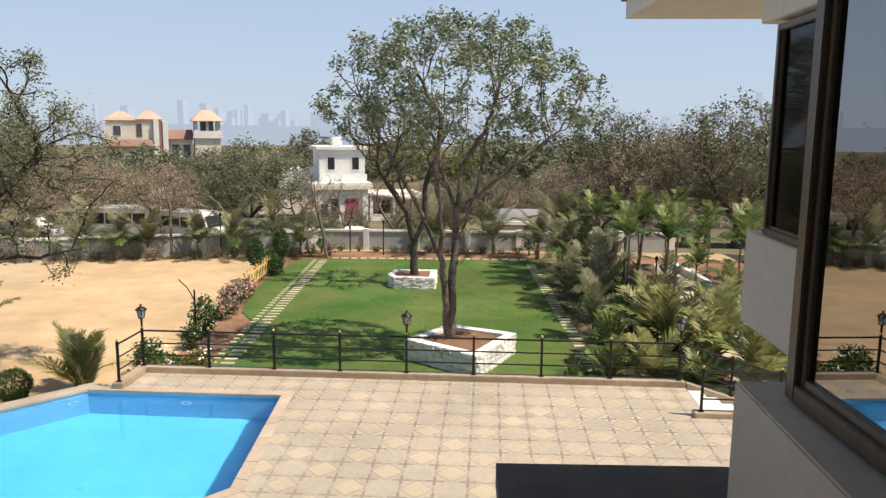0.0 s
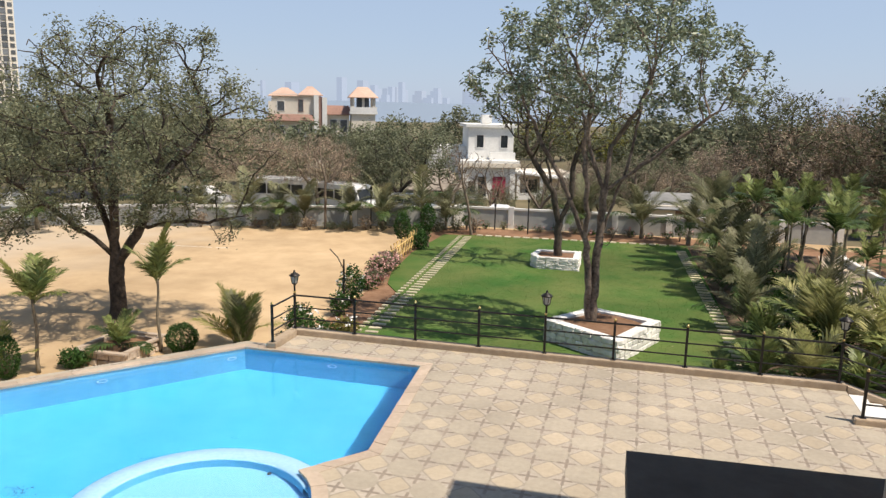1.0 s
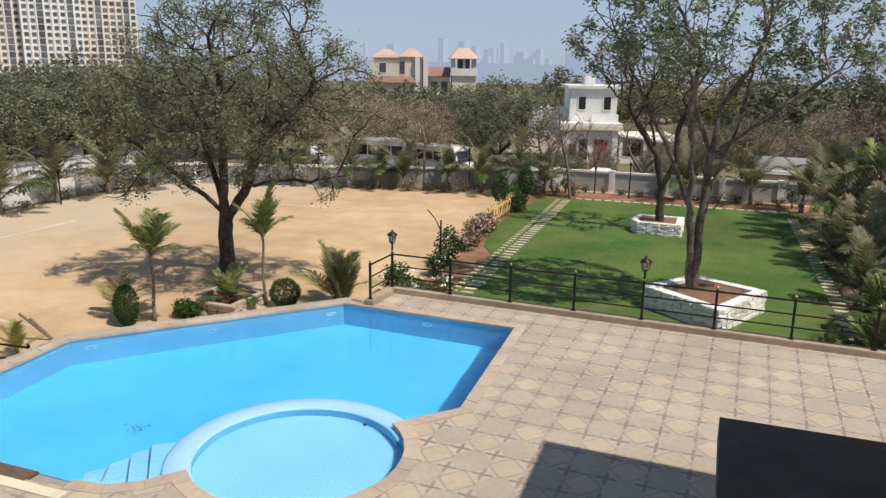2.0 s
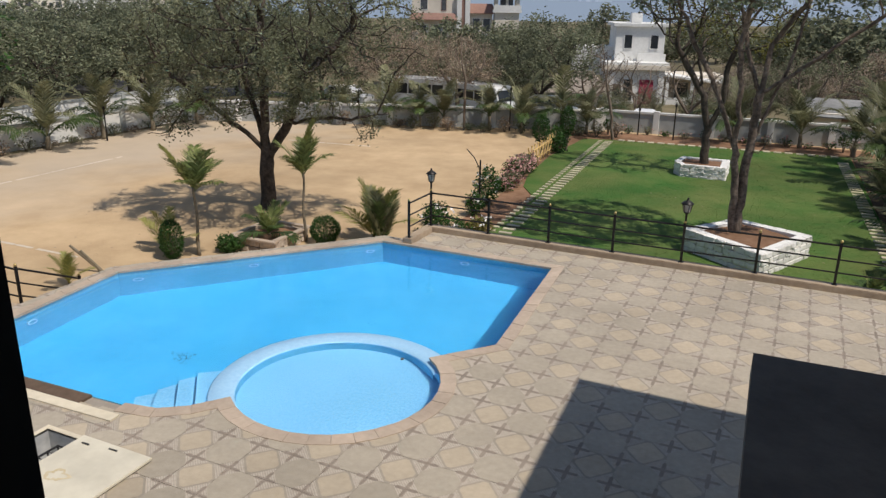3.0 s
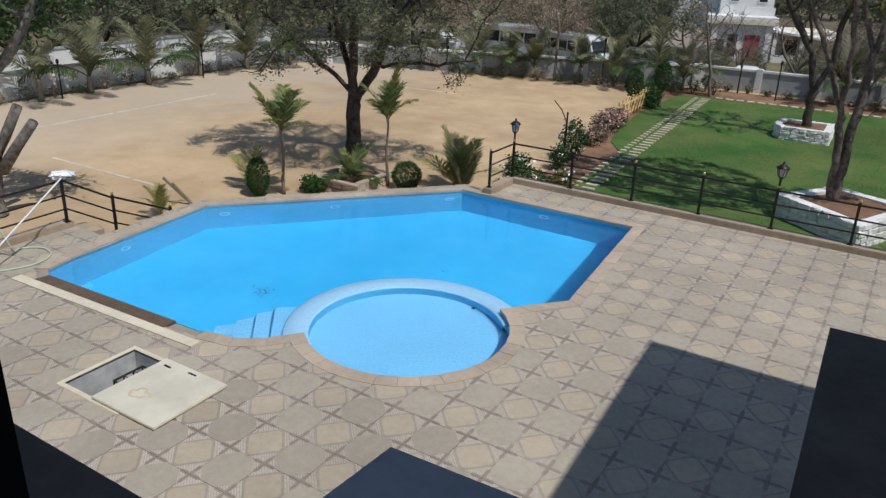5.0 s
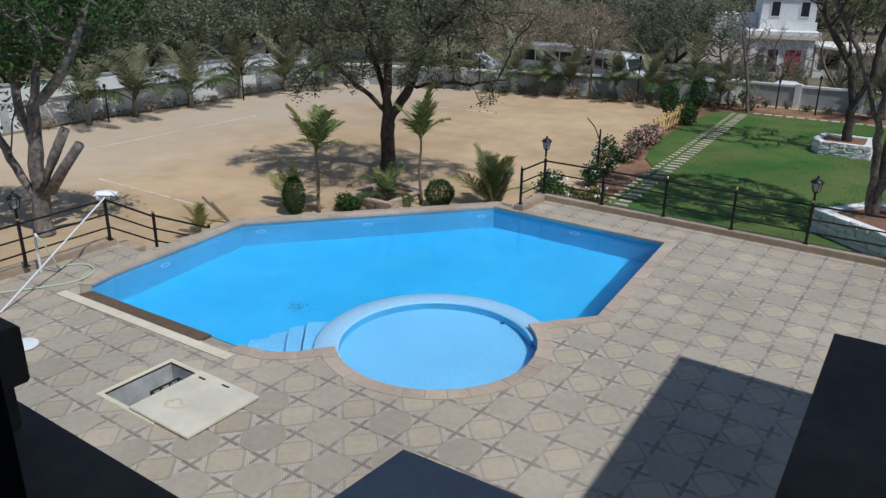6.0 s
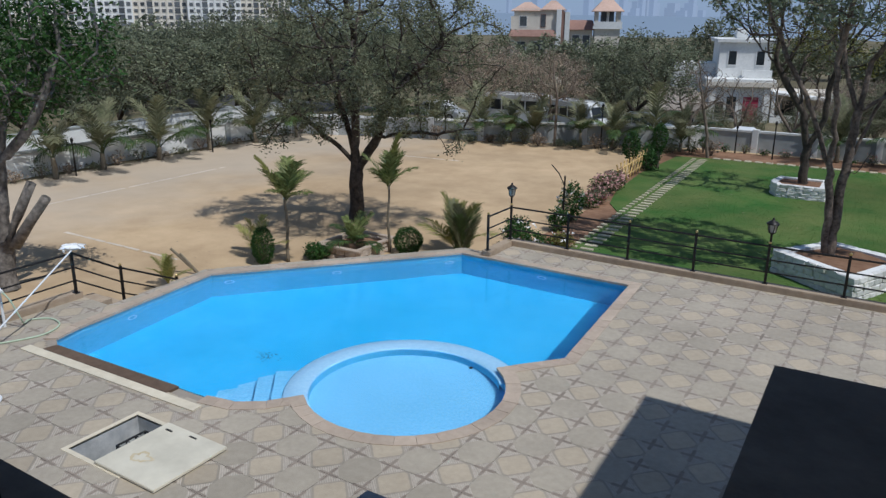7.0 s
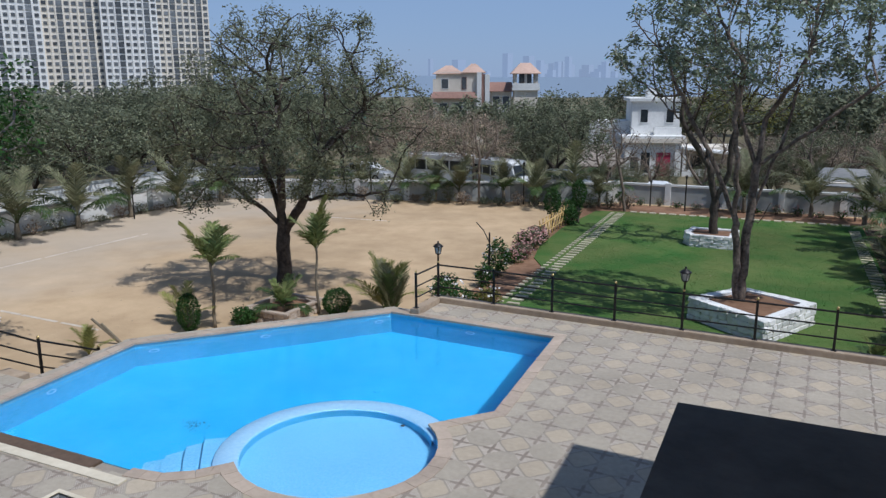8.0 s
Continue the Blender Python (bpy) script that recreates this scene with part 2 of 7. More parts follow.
M["room"] = surface("dim_room_paint", (0.30, 0.28, 0.26), (0.36, 0.34, 0.31), 5, 0.9, 0.05, 0.08)
M["jamb"] = surface("black_window_jamb", (0.010, 0.012, 0.016), (0.018, 0.020, 0.025), 10, 0.5, 0.05, 0.1)
M["bronze"] = surface("bronze_aluminium", (0.13, 0.095, 0.068), (0.165, 0.125, 0.09), 20, 0.35, 0.03, 0.08, metal=0.4)
M["unlit_room"] = surface("unlit_room_black", (0.012, 0.010, 0.010), (0.02, 0.017, 0.016), 5, 0.6, 0.05, 0.1)
M["road"] = surface("grey_asphalt", (0.055, 0.053, 0.05), (0.085, 0.08, 0.075), 12, 0.9, 0.3, 0.2, 0.2)
# Lightened to put the distance haze over the villa into its colour.
M["terracotta"] = surface("orange_terracotta_roof", (0.50, 0.335, 0.25), (0.58, 0.41, 0.32), 3, 0.85, 0.4, 0.15, 0.2)
M["roof_brown"] = surface("brown_tiled_roof", (0.22, 0.125, 0.095), (0.30, 0.18, 0.14), 3, 0.85, 0.4, 0.15, 0.2)
# Render paled as well, for the haze in front of the far villa.
M["beige"] = surface("beige_render", (0.66, 0.59, 0.48), (0.74, 0.67, 0.56), 2, 0.9, 0.15, 0.1, 0.2)
M["thatch"] = surface("grey_thatch", (0.24, 0.205, 0.165), (0.34, 0.29, 0.235), 6, 0.95, 0.8, 0.2, 0.8)
M["red_cloth"] = surface("crimson_door", (0.27, 0.022, 0.05), (0.36, 0.04, 0.08), 5, 0.7, 0.1, 0.15)
M["tower"] = surface("cream_tower_render", (0.76, 0.70, 0.59), (0.82, 0.76, 0.66), 0.4, 0.85, 0.1, 0.05, 0.03)
M["tower_white"] = surface("white_tower_render", (0.78, 0.77, 0.73), (0.84, 0.83, 0.79), 0.4, 0.85, 0.1, 0.05, 0.03)
M["tower_glass"] = surface("dark_tower_window", (0.07, 0.078, 0.085), (0.14, 0.148, 0.15), 0.5, 0.25, 0, 0.2, 0.05, per_object=0.5, island=0.5, spec=0.6)
M["vehicle_white"] = surface("white_vehicle_paint", (0.72, 0.72, 0.70), (0.78, 0.78, 0.76), 2, 0.35, 0, 0.05)
M["vehicle_grey"] = surface("silver_vehicle_paint", (0.36, 0.37, 0.38), (0.42, 0.43, 0.44), 2, 0.3, 0, 0.05, metal=0.5)
M["tyre"] = surface("black_rubber", (0.015, 0.015, 0.015), (0.03, 0.03, 0.03), 10, 0.85, 0.1, 0.1)
M["dark_glass"] = surface("dark_vehicle_glass", (0.02, 0.025, 0.03), (0.035, 0.04, 0.045), 2, 0.12, 0, 0.05, spec=0.7)
M["villa_glass"] = surface("grey_window_glass", (0.06, 0.065, 0.07), (0.11, 0.115, 0.12), 2, 0.25, 0, 0.1, spec=0.6)
M["sheet_grey"] = surface("dull_grey_sheet_roof", (0.20, 0.20, 0.19), (0.28, 0.275, 0.26), 4, 0.7, 0.2, 0.2, 0.5)
M["hose"] = surface("pale_green_hose", (0.42, 0.52, 0.36), (0.52, 0.60, 0.45), 10, 0.5, 0, 0.1)
M["white_plastic"] = surface("white_plastic", (0.74, 0.75, 0.74), (0.80, 0.81, 0.80), 5, 0.4, 0, 0.05)
M["debris"] = surface("dark_leaf_debris", (0.035, 0.20, 0.36), (0.05, 0.27, 0.48), 20, 0.8, 0, 0.3, island=0.4)
M["chalk"] = surface("chalk_line", (0.56, 0.465, 0.35), (0.66, 0.575, 0.46), 3, 0.95, 0, 0.15)
M["lamp_glass"] = surface("frosted_lantern_glass", (0.38, 0.37, 0.33), (0.46, 0.45, 0.40), 8, 0.3, 0, 0.05)


def glassy(name, tint, gloss_ior, rough=0.02, bends=False):
    """Clear sheet: lets light straight through with a tint, and mirrors by Fresnel."""
    m = bpy.data.materials.new(name)
    m.use_nodes = True
    nt = m.node_tree
    nt.nodes.clear()
    tr = nt.nodes.new("ShaderNodeBsdfRefraction" if bends else "ShaderNodeBsdfTransparent")
    if bends:
        tr.inputs["IOR"].default_value, tr.inputs["Roughness"].default_value = gloss_ior, 0.0
    tr.inputs[0].default_value = rgb(*tint)
    gl = nt.nodes.new("ShaderNodeBsdfGlossy")
    gl.inputs["Roughness"].default_value = rough
    fr = nt.nodes.new("ShaderNodeFresnel")
    fr.inputs[0].default_value = gloss_ior
    mx = nt.nodes.new("ShaderNodeMixShader")
    out = nt.nodes.new("ShaderNodeOutputMaterial")
    nt.links.new(fr.outputs[0], mx.inputs[0])
    nt.links.new(tr.outputs[0], mx.inputs[1])
    nt.links.new(gl.outputs[0], mx.inputs[2])
    nt.links.new(mx.outputs[0], out.inputs[0])
    return m, nt, gl, fr


M["water"], wnt, wgl, wfr = glassy("clear_pool_water", (0.94, 0.985, 1.0), 1.33, 0.03, True)
wpos = wnt.nodes.new("ShaderNodeNewGeometry")
wnoise = wnt.nodes.new("ShaderNodeTexNoise")
wnoise.inputs["Scale"].default_value, wnoise.inputs["Detail"].default_value = 5.0, 3.0
wbump = wnt.nodes.new("ShaderNodeBump")
wbump.inputs["Strength"].default_value, wbump.inputs["Distance"].default_value = 0.25, 0.02
wnt.links.new(wpos.outputs["Position"], wnoise.inputs["Vector"])
wnt.links.new(wnoise.outputs[0], wbump.inputs["Height"])
wnt.links.new(wbump.outputs[0], wgl.inputs["Normal"])
wnt.links.new(wbump.outputs[0], wfr.inputs["Normal"])
# gentle ripples bend the view of the mosaic
wave2 = wnt.nodes.new("ShaderNodeBump")
wave2.inputs["Strength"].default_value, wave2.inputs["Distance"].default_value = 0.22, 0.02
wnt.links.new(wnoise.outputs[0], wave2.inputs["Height"])
wnt.links.new(wave2.outputs[0], next(nd for nd in wnt.nodes if nd.bl_idname == "ShaderNodeBsdfRefraction").inputs["Normal"])
M["pane"], _a, _b, _c = glassy("tinted_window_glass", (0.12, 0.13, 0.14), 4.2, 0.0)
M["pane_dull"], _a, _b, _c = glassy("dull_window_glass", (0.35, 0.33, 0.32), 1.3, 0.05)


# ---- mesh helpers ----
def mesh_of(name, verts, faces, mats, idx=None, smooth=False):
    me = bpy.data.meshes.new(name)
    me.from_pydata([tuple(v) for v in verts], [], [tuple(f) for f in faces])
    for m in (mats if isinstance(mats, (list, tuple)) else [mats]):
        me.materials.append(m)
    if idx is not None:
        me.polygons.foreach_set("material_index", np.array(idx, np.int32))
    if smooth:
        me.polygons.foreach_set("use_smooth", np.ones(len(me.polygons), bool))
    me.update()
    return me


def fast_mesh(name, verts, quads, mat, smooth=False):
    """Large arrays of quads."""
    me = bpy.data.meshes.new(name)
    verts, quads = np.asarray(verts, np.float32), np.asarray(quads, np.int32)
    me.vertices.add(len(verts))
    me.vertices.foreach_set("co", verts.ravel())
    me.loops.add(quads.size)
    me.loops.foreach_set("vertex_index", quads.ravel())
    me.polygons.add(len(quads))
    me.polygons.foreach_set("loop_start", np.arange(0, quads.size, 4, dtype=np.int32))
    me.materials.append(mat)
    if smooth:
        me.polygons.foreach_set("use_smooth", np.ones(len(quads), bool))
    me.update(calc_edges=True)
    me.validate()
    return me


def held(name, me, parent, label="", loc=None):
    ob = new(name, me)
    ob.parent = parent
    if loc is not None:
        ob.matrix_basis = loc
    if label:
        tagged(ob, label)
    return ob


def part(name, bm, material, parent, label="", smooth=False):
    """Links a bmesh as ONE mesh object under a thing or part."""
    me = bpy.data.meshes.new(name)
    bm.normal_update()
    bm.to_mesh(me)
    bm.free()
    for m in (material if isinstance(material, (list, tuple)) else [material]):
        me.materials.append(m)
    if smooth:
        me.polygons.foreach_set("use_smooth", np.ones(len(me.polygons), bool))
    ob = new(name, me)
    ob.parent = parent
    if label:
        tagged(ob, label)
    return ob


def thing(name, at, label, category, group="", kind="", rz=0.0):
    ob = new(name)
    ob.empty_display_size = 0.2
    ob.matrix_basis = pose(*at, 0, 0, rz)
    return tagged(ob, label, category, group, kind)


def box(bm, x0, x1, y0, y1, z0, z1, bevel=0.0, m=None):
    vs = [bm.verts.new(p) for p in ((x0, y0, z0), (x1, y0, z0), (x1, y1, z0), (x0, y1, z0), (x0, y0, z1), (x1, y0, z1), (x1, y1, z1), (x0, y1, z1))]
    fs = [bm.faces.new([vs[i] for i in f]) for f in ((3, 2, 1, 0), (4, 5, 6, 7), (0, 1, 5, 4), (1, 2, 6, 5), (2, 3, 7, 6), (3, 0, 4, 7))]
    if m is not None:
        bmesh.ops.transform(bm, matrix=m, verts=vs)
    if bevel:
        bmesh.ops.bevel(bm, geom=list({e for f in fs for e in f.edges}), offset=bevel, segments=2, affect="EDGES", clamp_overlap=True)
    return bm


def boxes(*rows, bevel=0.0):
    bm = bmesh.new()
    for r in rows:
        box(bm, *r, bevel=bevel)
    return bm


def prism(bm, pts, z0, z1):
    lo = [bm.verts.new((x, y, z0)) for x, y in pts]
    hi = [bm.verts.new((x, y, z1)) for x, y in pts]
    n = len(pts)
    bm.faces.new(hi)
    bm.faces.new(lo[::-1])
    for i in range(n):
        bm.faces.new((lo[i], lo[(i + 1) % n], hi[(i + 1) % n], hi[i]))
    return bm


def tube(bm, pts, radii, sides=8, cap=True):
    """A tapered tube through points."""
    pts = [Vector(p) for p in pts]
    radii = radii if isinstance(radii, (list, tuple)) else [radii] * len(pts)
    rings = []
    for i, p in enumerate(pts):
        d = (pts[min(i + 1, len(pts) - 1)] - pts[max(i - 1, 0)]).normalized()
        s = d.cross(Vector((0, 0, 1)) if abs(d.z) < 0.9 else Vector((1, 0, 0))).normalized()
        u = s.cross(d)
        rings.append([bm.verts.new(p + (s * math.cos(a) + u * math.sin(a)) * radii[i]) for a in (2 * math.pi * k / sides for k in range(sides))])
    for a, b in zip(rings, rings[1:]):
        for k in range(sides):
            bm.faces.new((a[k], a[(k + 1) % sides], b[(k + 1) % sides], b[k]))
    if cap:
        bm.faces.new(rings[0][::-1])
        bm.faces.new(rings[-1])
    return bm


def lathe(bm, prof, sides=16, at=(0, 0, 0)):
    rings = [[bm.verts.new((at[0] + r * math.cos(2 * math.pi * k / sides), at[1] + r * math.sin(2 * math.pi * k / sides), at[2] + z)) for k in range(sides)] for r, z in prof]
    for a, b in zip(rings, rings[1:]):
        for k in range(sides):
            bm.faces.new((a[k], a[(k + 1) % sides], b[(k + 1) % sides], b[k]))
    bm.faces.new(rings[0][::-1])
    bm.faces.new(rings[-1])
    return bm


GROUND = -0.9
from mathutils.geometry import tessellate_polygon

# ---- ground ----
def land_height(x, y):
    """Level compound, then falling away beyond its walls."""
    d = max(y - 46.0, -36.0 - x, x - 30.0, -20.0 - y, 0.0)
    return GROUND - min(d * 0.16, 5.2) - (0.25 * noise.noise((x * 0.05, y * 0.05, 0)) if d > 4 else 0.0)


def build_ground():
    axis = [-2600, -1500, -900, -500, -300, -200, -150] + list(range(-120, 121, 4)) + [150, 200, 300, 500, 900, 1500, 2600]
    ys = [-900, -300, -120] + list(range(-60, 201, 4)) + [250, 320, 420, 600, 900, 1500, 2600]
    verts = [(x, y, land_height(x, y)) for y in ys for x in axis]
    n = len(axis)
    quads = [(j * n + i, j * n + i + 1, (j + 1) * n + i + 1, (j + 1) * n + i) for j in range(len(ys) - 1) for i in range(n - 1)]
    quads = [q for q in quads if not (-16 <= verts[q[0]][0] < -4 and 4 <= verts[q[0]][1] < 20)]
    idx = [0 if (-34 < verts[q[0]][0] < 28 and -60 < verts[q[0]][1] < 44) else 1 for q in quads]
    rings = [[(-16, 4), (-4, 4), (-4, 20), (-16, 20)], POOL]
    flat = [p for r in rings for p in r]
    off = len(verts)
    verts += [(x, y, GROUND) for x, y in flat]
    for tri in tessellate_polygon([[Vector((x, y, 0)) for x, y in r] for r in rings]):
        a, b, c = (Vector(flat[i]) for i in tri)
        quads.append(tuple(off + i for i in (tri if (b - a).cross(c - a) > 0 else tri[::-1])))
        idx.append(0)
    me = mesh_of("ground", verts, quads, [M["sand"], M["dry_land"]], idx, True)
    return tagged(new("ground", me), "level sandy playground earth, scrub land falling away beyond", "ground", kind="structure")


def sheet(name, pts, z, mat, label, category, step=None):
    bm = bmesh.new()
    f = bm.faces.new([bm.verts.new((x, y, z)) for x, y in pts])
    r = bmesh.ops.extrude_face_region(bm, geom=[f])
    bmesh.ops.translate(bm, vec=(0, 0, -0.05), verts=[v for v in r["geom"] if isinstance(v, bmesh.types.BMVert)])
    bmesh.ops.recalc_face_normals(bm, faces=bm.faces)
    ob = part(name, bm, mat, None)
    return tagged(ob, label, category, kind="structure")


LAWN_TILT = math.tan(radians(3.2))


def lawn_x(x, y):
    """Lawn's own x at its near end, carried along its slightly turned axis."""
    return x - (y - 24.0) * LAWN_TILT


sheet("soil_bed", [(-9.7, 18.6), (lawn_x(9.3, 19), 18.6), (14.0, 24.0), (lawn_x(15.3, 41), 41.5), (lawn_x(2, 42.6), 43.2), (-10.4, 42.2), (-12.0, 39.8), (-9.9, 27.0)], GROUND + 0.02, M["soil"],
      "reddish bare soil bed round the lawn", "soil")
sheet("lawn", [(-8.4, 18.8), (3.2, 18.8), (lawn_x(3.2, 40.4), 40.7), (lawn_x(-8.1, 40.0), 39.7), (-10.3, 39.4), (-10.45, 34.0), (-10.0, 29.6), (-9.5, 27.6), (-8.5, 26.0)], GROUND + 0.05, M["lawn"], "mown green lawn with worn yellowish patches", "lawn")
sheet("planting_bed", [(3.15, 19.2), (6.5, 19.2), (6.8, 29.5), (8.3, 40.0), (lawn_x(3.3, 40.4), 40.4)], GROUND + 0.04, M["shade_soil"], "planting bed under the garden palms, their shade put into its colour", "soil")
sheet("garden_path", [(6.6, 19.2), (9.4, 19.2), (9.9, 30.0), (10.2, 40), (8.4, 40), (6.9, 29.5)], GROUND + 0.06, M["path"], "trodden brown path through the palm garden", "path")

# ---- terrace with the pool let into it ----
POOL_A, POOL_C = (-4.92, 16.57), (-4.56, 12.0)
KID_C, KID_R = Vector((-6.47, 9.59)), 1.75
arc = []
a0, a1 = math.atan2(8.30 - KID_C.y, -7.62 - KID_C.x), math.atan2(11.06 - KID_C.y, -5.35 - KID_C.x)
a0 -= 2 * math.pi if a0 > a1 else 0
for k in range(19):
    a = a0 + (a1 - a0) * k / 18
    arc.append((KID_C.x + KID_R * math.cos(a), KID_C.y + KID_R * math.sin(a)))
# outline, counter-clockwise
POOL = [POOL_C, POOL_A, (-9.53, 16.56), (-13.72, 11.72), (-13.36, 8.0), (-13.22, 7.45), (-12.9, 7.28), (-8.95, 7.42), (-8.4, 7.52), (-7.98, 7.82), *arc]
TERRACE = [(9.0, -9.0), (9.0, 16.0), (4.5, 16.0), (4.5, 18.14), (-9.0, 18.14), (-9.0, 16.98), (-9.72, 16.98), (-14.1, 11.9), (-13.95, 9.1), (-15.12, 9.1), (-14.85, -9.0)]
PIT = [(-9.38, 5.26), (-8.2, 5.26), (-8.2, 6.42), (-9.38, 6.42)]


def inside(p, poly):
    x, y, hit = p[0], p[1], False
    for (x0, y0), (x1, y1) in zip(poly, poly[1:] + poly[:1]):
        if (y0 > y) != (y1 > y) and x < (x1 - x0) * (y - y0) / (y1 - y0) + x0:
            hit = not hit
    return hit


def near_edge(p, poly):
    best = 1e9
    for (x0, y0), (x1, y1) in zip(poly, poly[1:] + poly[:1]):
        dx, dy = x1 - x0, y1 - y0
        u = max(0, min(1, ((p[0] - x0) * dx + (p[1] - y0) * dy) / (dx * dx + dy * dy)))
        best = min(best, math.hypot(p[0] - x0 - u * dx, p[1] - y0 - u * dy))
    return best


def build_terrace():
    rings = [TERRACE, POOL, PIT]
    flat = [p for r in rings for p in r]
    tris = tessellate_polygon([[Vector((x, y, 0)) for x, y in r] for r in rings])
    verts = [(x, y, -0.03) for x, y in flat] + [(x, y, GROUND - 0.1) for x, y in TERRACE]
    faces = []
    for t in tris:
        a, b, c = (Vector(flat[i]) for i in t)
        faces.append(t if (b - a).cross(c - a) > 0 else t[::-1])
    n, off = len(TERRACE), len(flat)
    for i in range(n):
        j = (i + 1) % n
        faces.append((i, off + i, off + j, j))
    me = mesh_of("terrace", verts, faces, M["grout"])
    return tagged(new("terrace", me), "raised concrete pool terrace bedded for paving", "terrace", kind="structure")


build_ground()
terrace = build_terrace()


def wall_strip(pts, z0, z1, closed=True):
    bm = bmesh.new()
    lo = [bm.verts.new((x, y, z0)) for x, y in pts]
    hi = [bm.verts.new((x, y, z1)) for x, y in pts]
    n = len(pts)
    for i in range(n if closed else n - 1):
        j = (i + 1) % n
        bm.faces.new((lo[j], lo[i], hi[i], hi[j]))
    return bm


def build_pool():
    pool = thing("swimming_pool", (0, 0, 0), "angular blue swimming pool with a round paddling pool", "swimming pool", kind="structure")
    deep = -1.45
    # only the main basin side keeps its full depth
    walls = [p for p in POOL]
    part("basin_wall", wall_strip(walls, deep, -0.2), M["pool_wall"], pool)
    part("waterline_band", wall_strip(walls, -0.2, -0.01), M["waterline"], pool, "mosaic band at the waterline, paled for light scattered in the water")
    bm = bmesh.new()
    bm.faces.new([bm.verts.new((x, y, deep)) for x, y in POOL])
    bmesh.ops.triangulate(bm, faces=bm.faces)
    part("basin_floor", bm, M["pool"], pool)
    bm = bmesh.new()
    bm.faces.new([bm.verts.new((x, y, -0.10)) for x, y in POOL])
    bmesh.ops.triangulate(bm, faces=bm.faces)
    w = part("water", bm, M["water"], pool, "clear still water")
    w.visible_shadow = False
    # paddling pool: a round curb, a shallow floor
    bm = bmesh.new()
    ns = 64
    prof = [(KID_R + 0.33, deep), (KID_R + 0.33, -0.115), (KID_R + 0.305, -0.09), (KID_R - 0.075, -0.09), (KID_R - 0.10, -0.115), (KID_R - 0.10, -0.15)]
    keep = [k for k in range(ns)]
    rings = [[bm.verts.new((KID_C.x + r * math.cos(2 * math.pi * k / ns), KID_C.y + r * math.sin(2 * math.pi * k / ns), z)) for k in keep] for r, z in prof]
    for a, b in zip(rings, rings[1:]):
        for k in range(ns):
            ang = 2 * math.pi * (k + 0.5) / ns
            if a1 - 0.2 < ang < a0 + 2 * math.pi + 0.12:
                bm.faces.new((a[k], a[(k + 1) % ns], b[(k + 1) % ns], b[k]))
    for e in ([r[k] for r in rings] for k in range(ns)):
        if all(1 <= len(v.link_faces) <= 2 for v in e) and len(e[2].link_faces) == 2 and len(e[0].link_faces) == 1:
            bm.faces.new(e)
    bmesh.ops.delete(bm, geom=[v for v in bm.verts if not v.link_faces], context="VERTS")
    bmesh.ops.recalc_face_normals(bm, faces=bm.faces)
    part("paddling_rim", bm, M["pool_rim"], pool, "pale curved dividing rim", True)
    bm = bmesh.new()
    bmesh.ops.create_circle(bm, cap_ends=True, segments=64, radius=KID_R - 0.02)
    bmesh.ops.translate(bm, vec=(KID_C.x, KID_C.y, -0.42), verts=bm.verts)
    part("paddling_floor", bm, M["pool_pale"], pool, "pale blue mosaic floor, speckle also imitating refracted sun glints")
    turns = [a1 - 0.2 + (a0 + 2 * math.pi + 0.32 - a1) * k / 48 for k in range(49)]
    inner = [(KID_C.x + (KID_R - 0.10) * math.cos(a), KID_C.y + (KID_R - 0.10) * math.sin(a)) for a in turns]
    part("paddling_inner_wall", wall_strip(inner, -0.42, -0.15, False), M["pool_wall"], pool, "teal mosaic inner side of the dividing rim")
    ring = [(KID_C.x + (x - KID_C.x) * 0.992, KID_C.y + (y - KID_C.y) * 0.992) for x, y in arc]
    part("paddling_wall", wall_strip(ring, -0.42, -0.012, False), M["pool_pale"], pool)
    # entry steps going down away from the paddling pool
    edges = [((-7.55, 8.3), (-8.5, 9.2)), ((-8.05, 7.95), (-8.85, 8.92)), ((-8.3, 7.78), (-9.02, 8.64)), ((-8.62, 7.5), (-9.18, 8.32)), ((-8.95, 7.4), (-9.4, 8.05))]
    for i, ((p, q), (r, t)) in enumerate(zip(edges, edges[1:])):
        bm = bmesh.new()
        prism(bm, [p, q, t, r], deep, -0.17 - i * 0.12)
        part("step", bm, M["pool_pale"], pool)
    # underwater lamps along the walls
    for x, y, nx, ny in ((-7.18, 16.56, 0, -1), (-9.76, 16.29, 0.75, -0.66), (-11.72, 14.03, 0.75, -0.66), (-13.45, 12.04, 0.75, -0.66), (-13.49, 9.3, 1, 0.1)):
        bm = bmesh.new()
        tube(bm, [(0.105 * math.cos(k * math.pi / 10), 0.105 * math.sin(k * math.pi / 10), 0.02) for k in range(21)], 0.024, 6, False)
        lamp = part("underwater_lamp", bm, M["pool_rim"], pool, "white round underwater lamp ring", True)
        lamp.matrix_basis = Matrix.Translation((x + nx * 0.02, y + ny * 0.02, -0.5)) @ Vector((nx, ny, 0.25)).to_track_quat("Z", "Y").to_matrix().to_4x4() @ Matrix.Diagonal((1.0, 0.75, 0.5, 1))
    for x, y in ((-7.9, 13.2), (-9.1, 11.9)):
        bm = bmesh.new()
        lathe(bm, [(0.13, 0), (0.13, 0.015), (0.10, 0.02), (0.02, 0.022)], 16, (x, y, deep))
        part("floor_drain", bm, M["pool"], pool)
    bm = bmesh.new()
    lathe(bm, [(0.04, 0), (0.04, 0.02), (0.01, 0.03)], 12, (-6.05, 11.1, -0.34))
    part("wall_inlet", bm, M["tyre"], pool, "small black inlet cap")
    return pool


pool = build_pool()


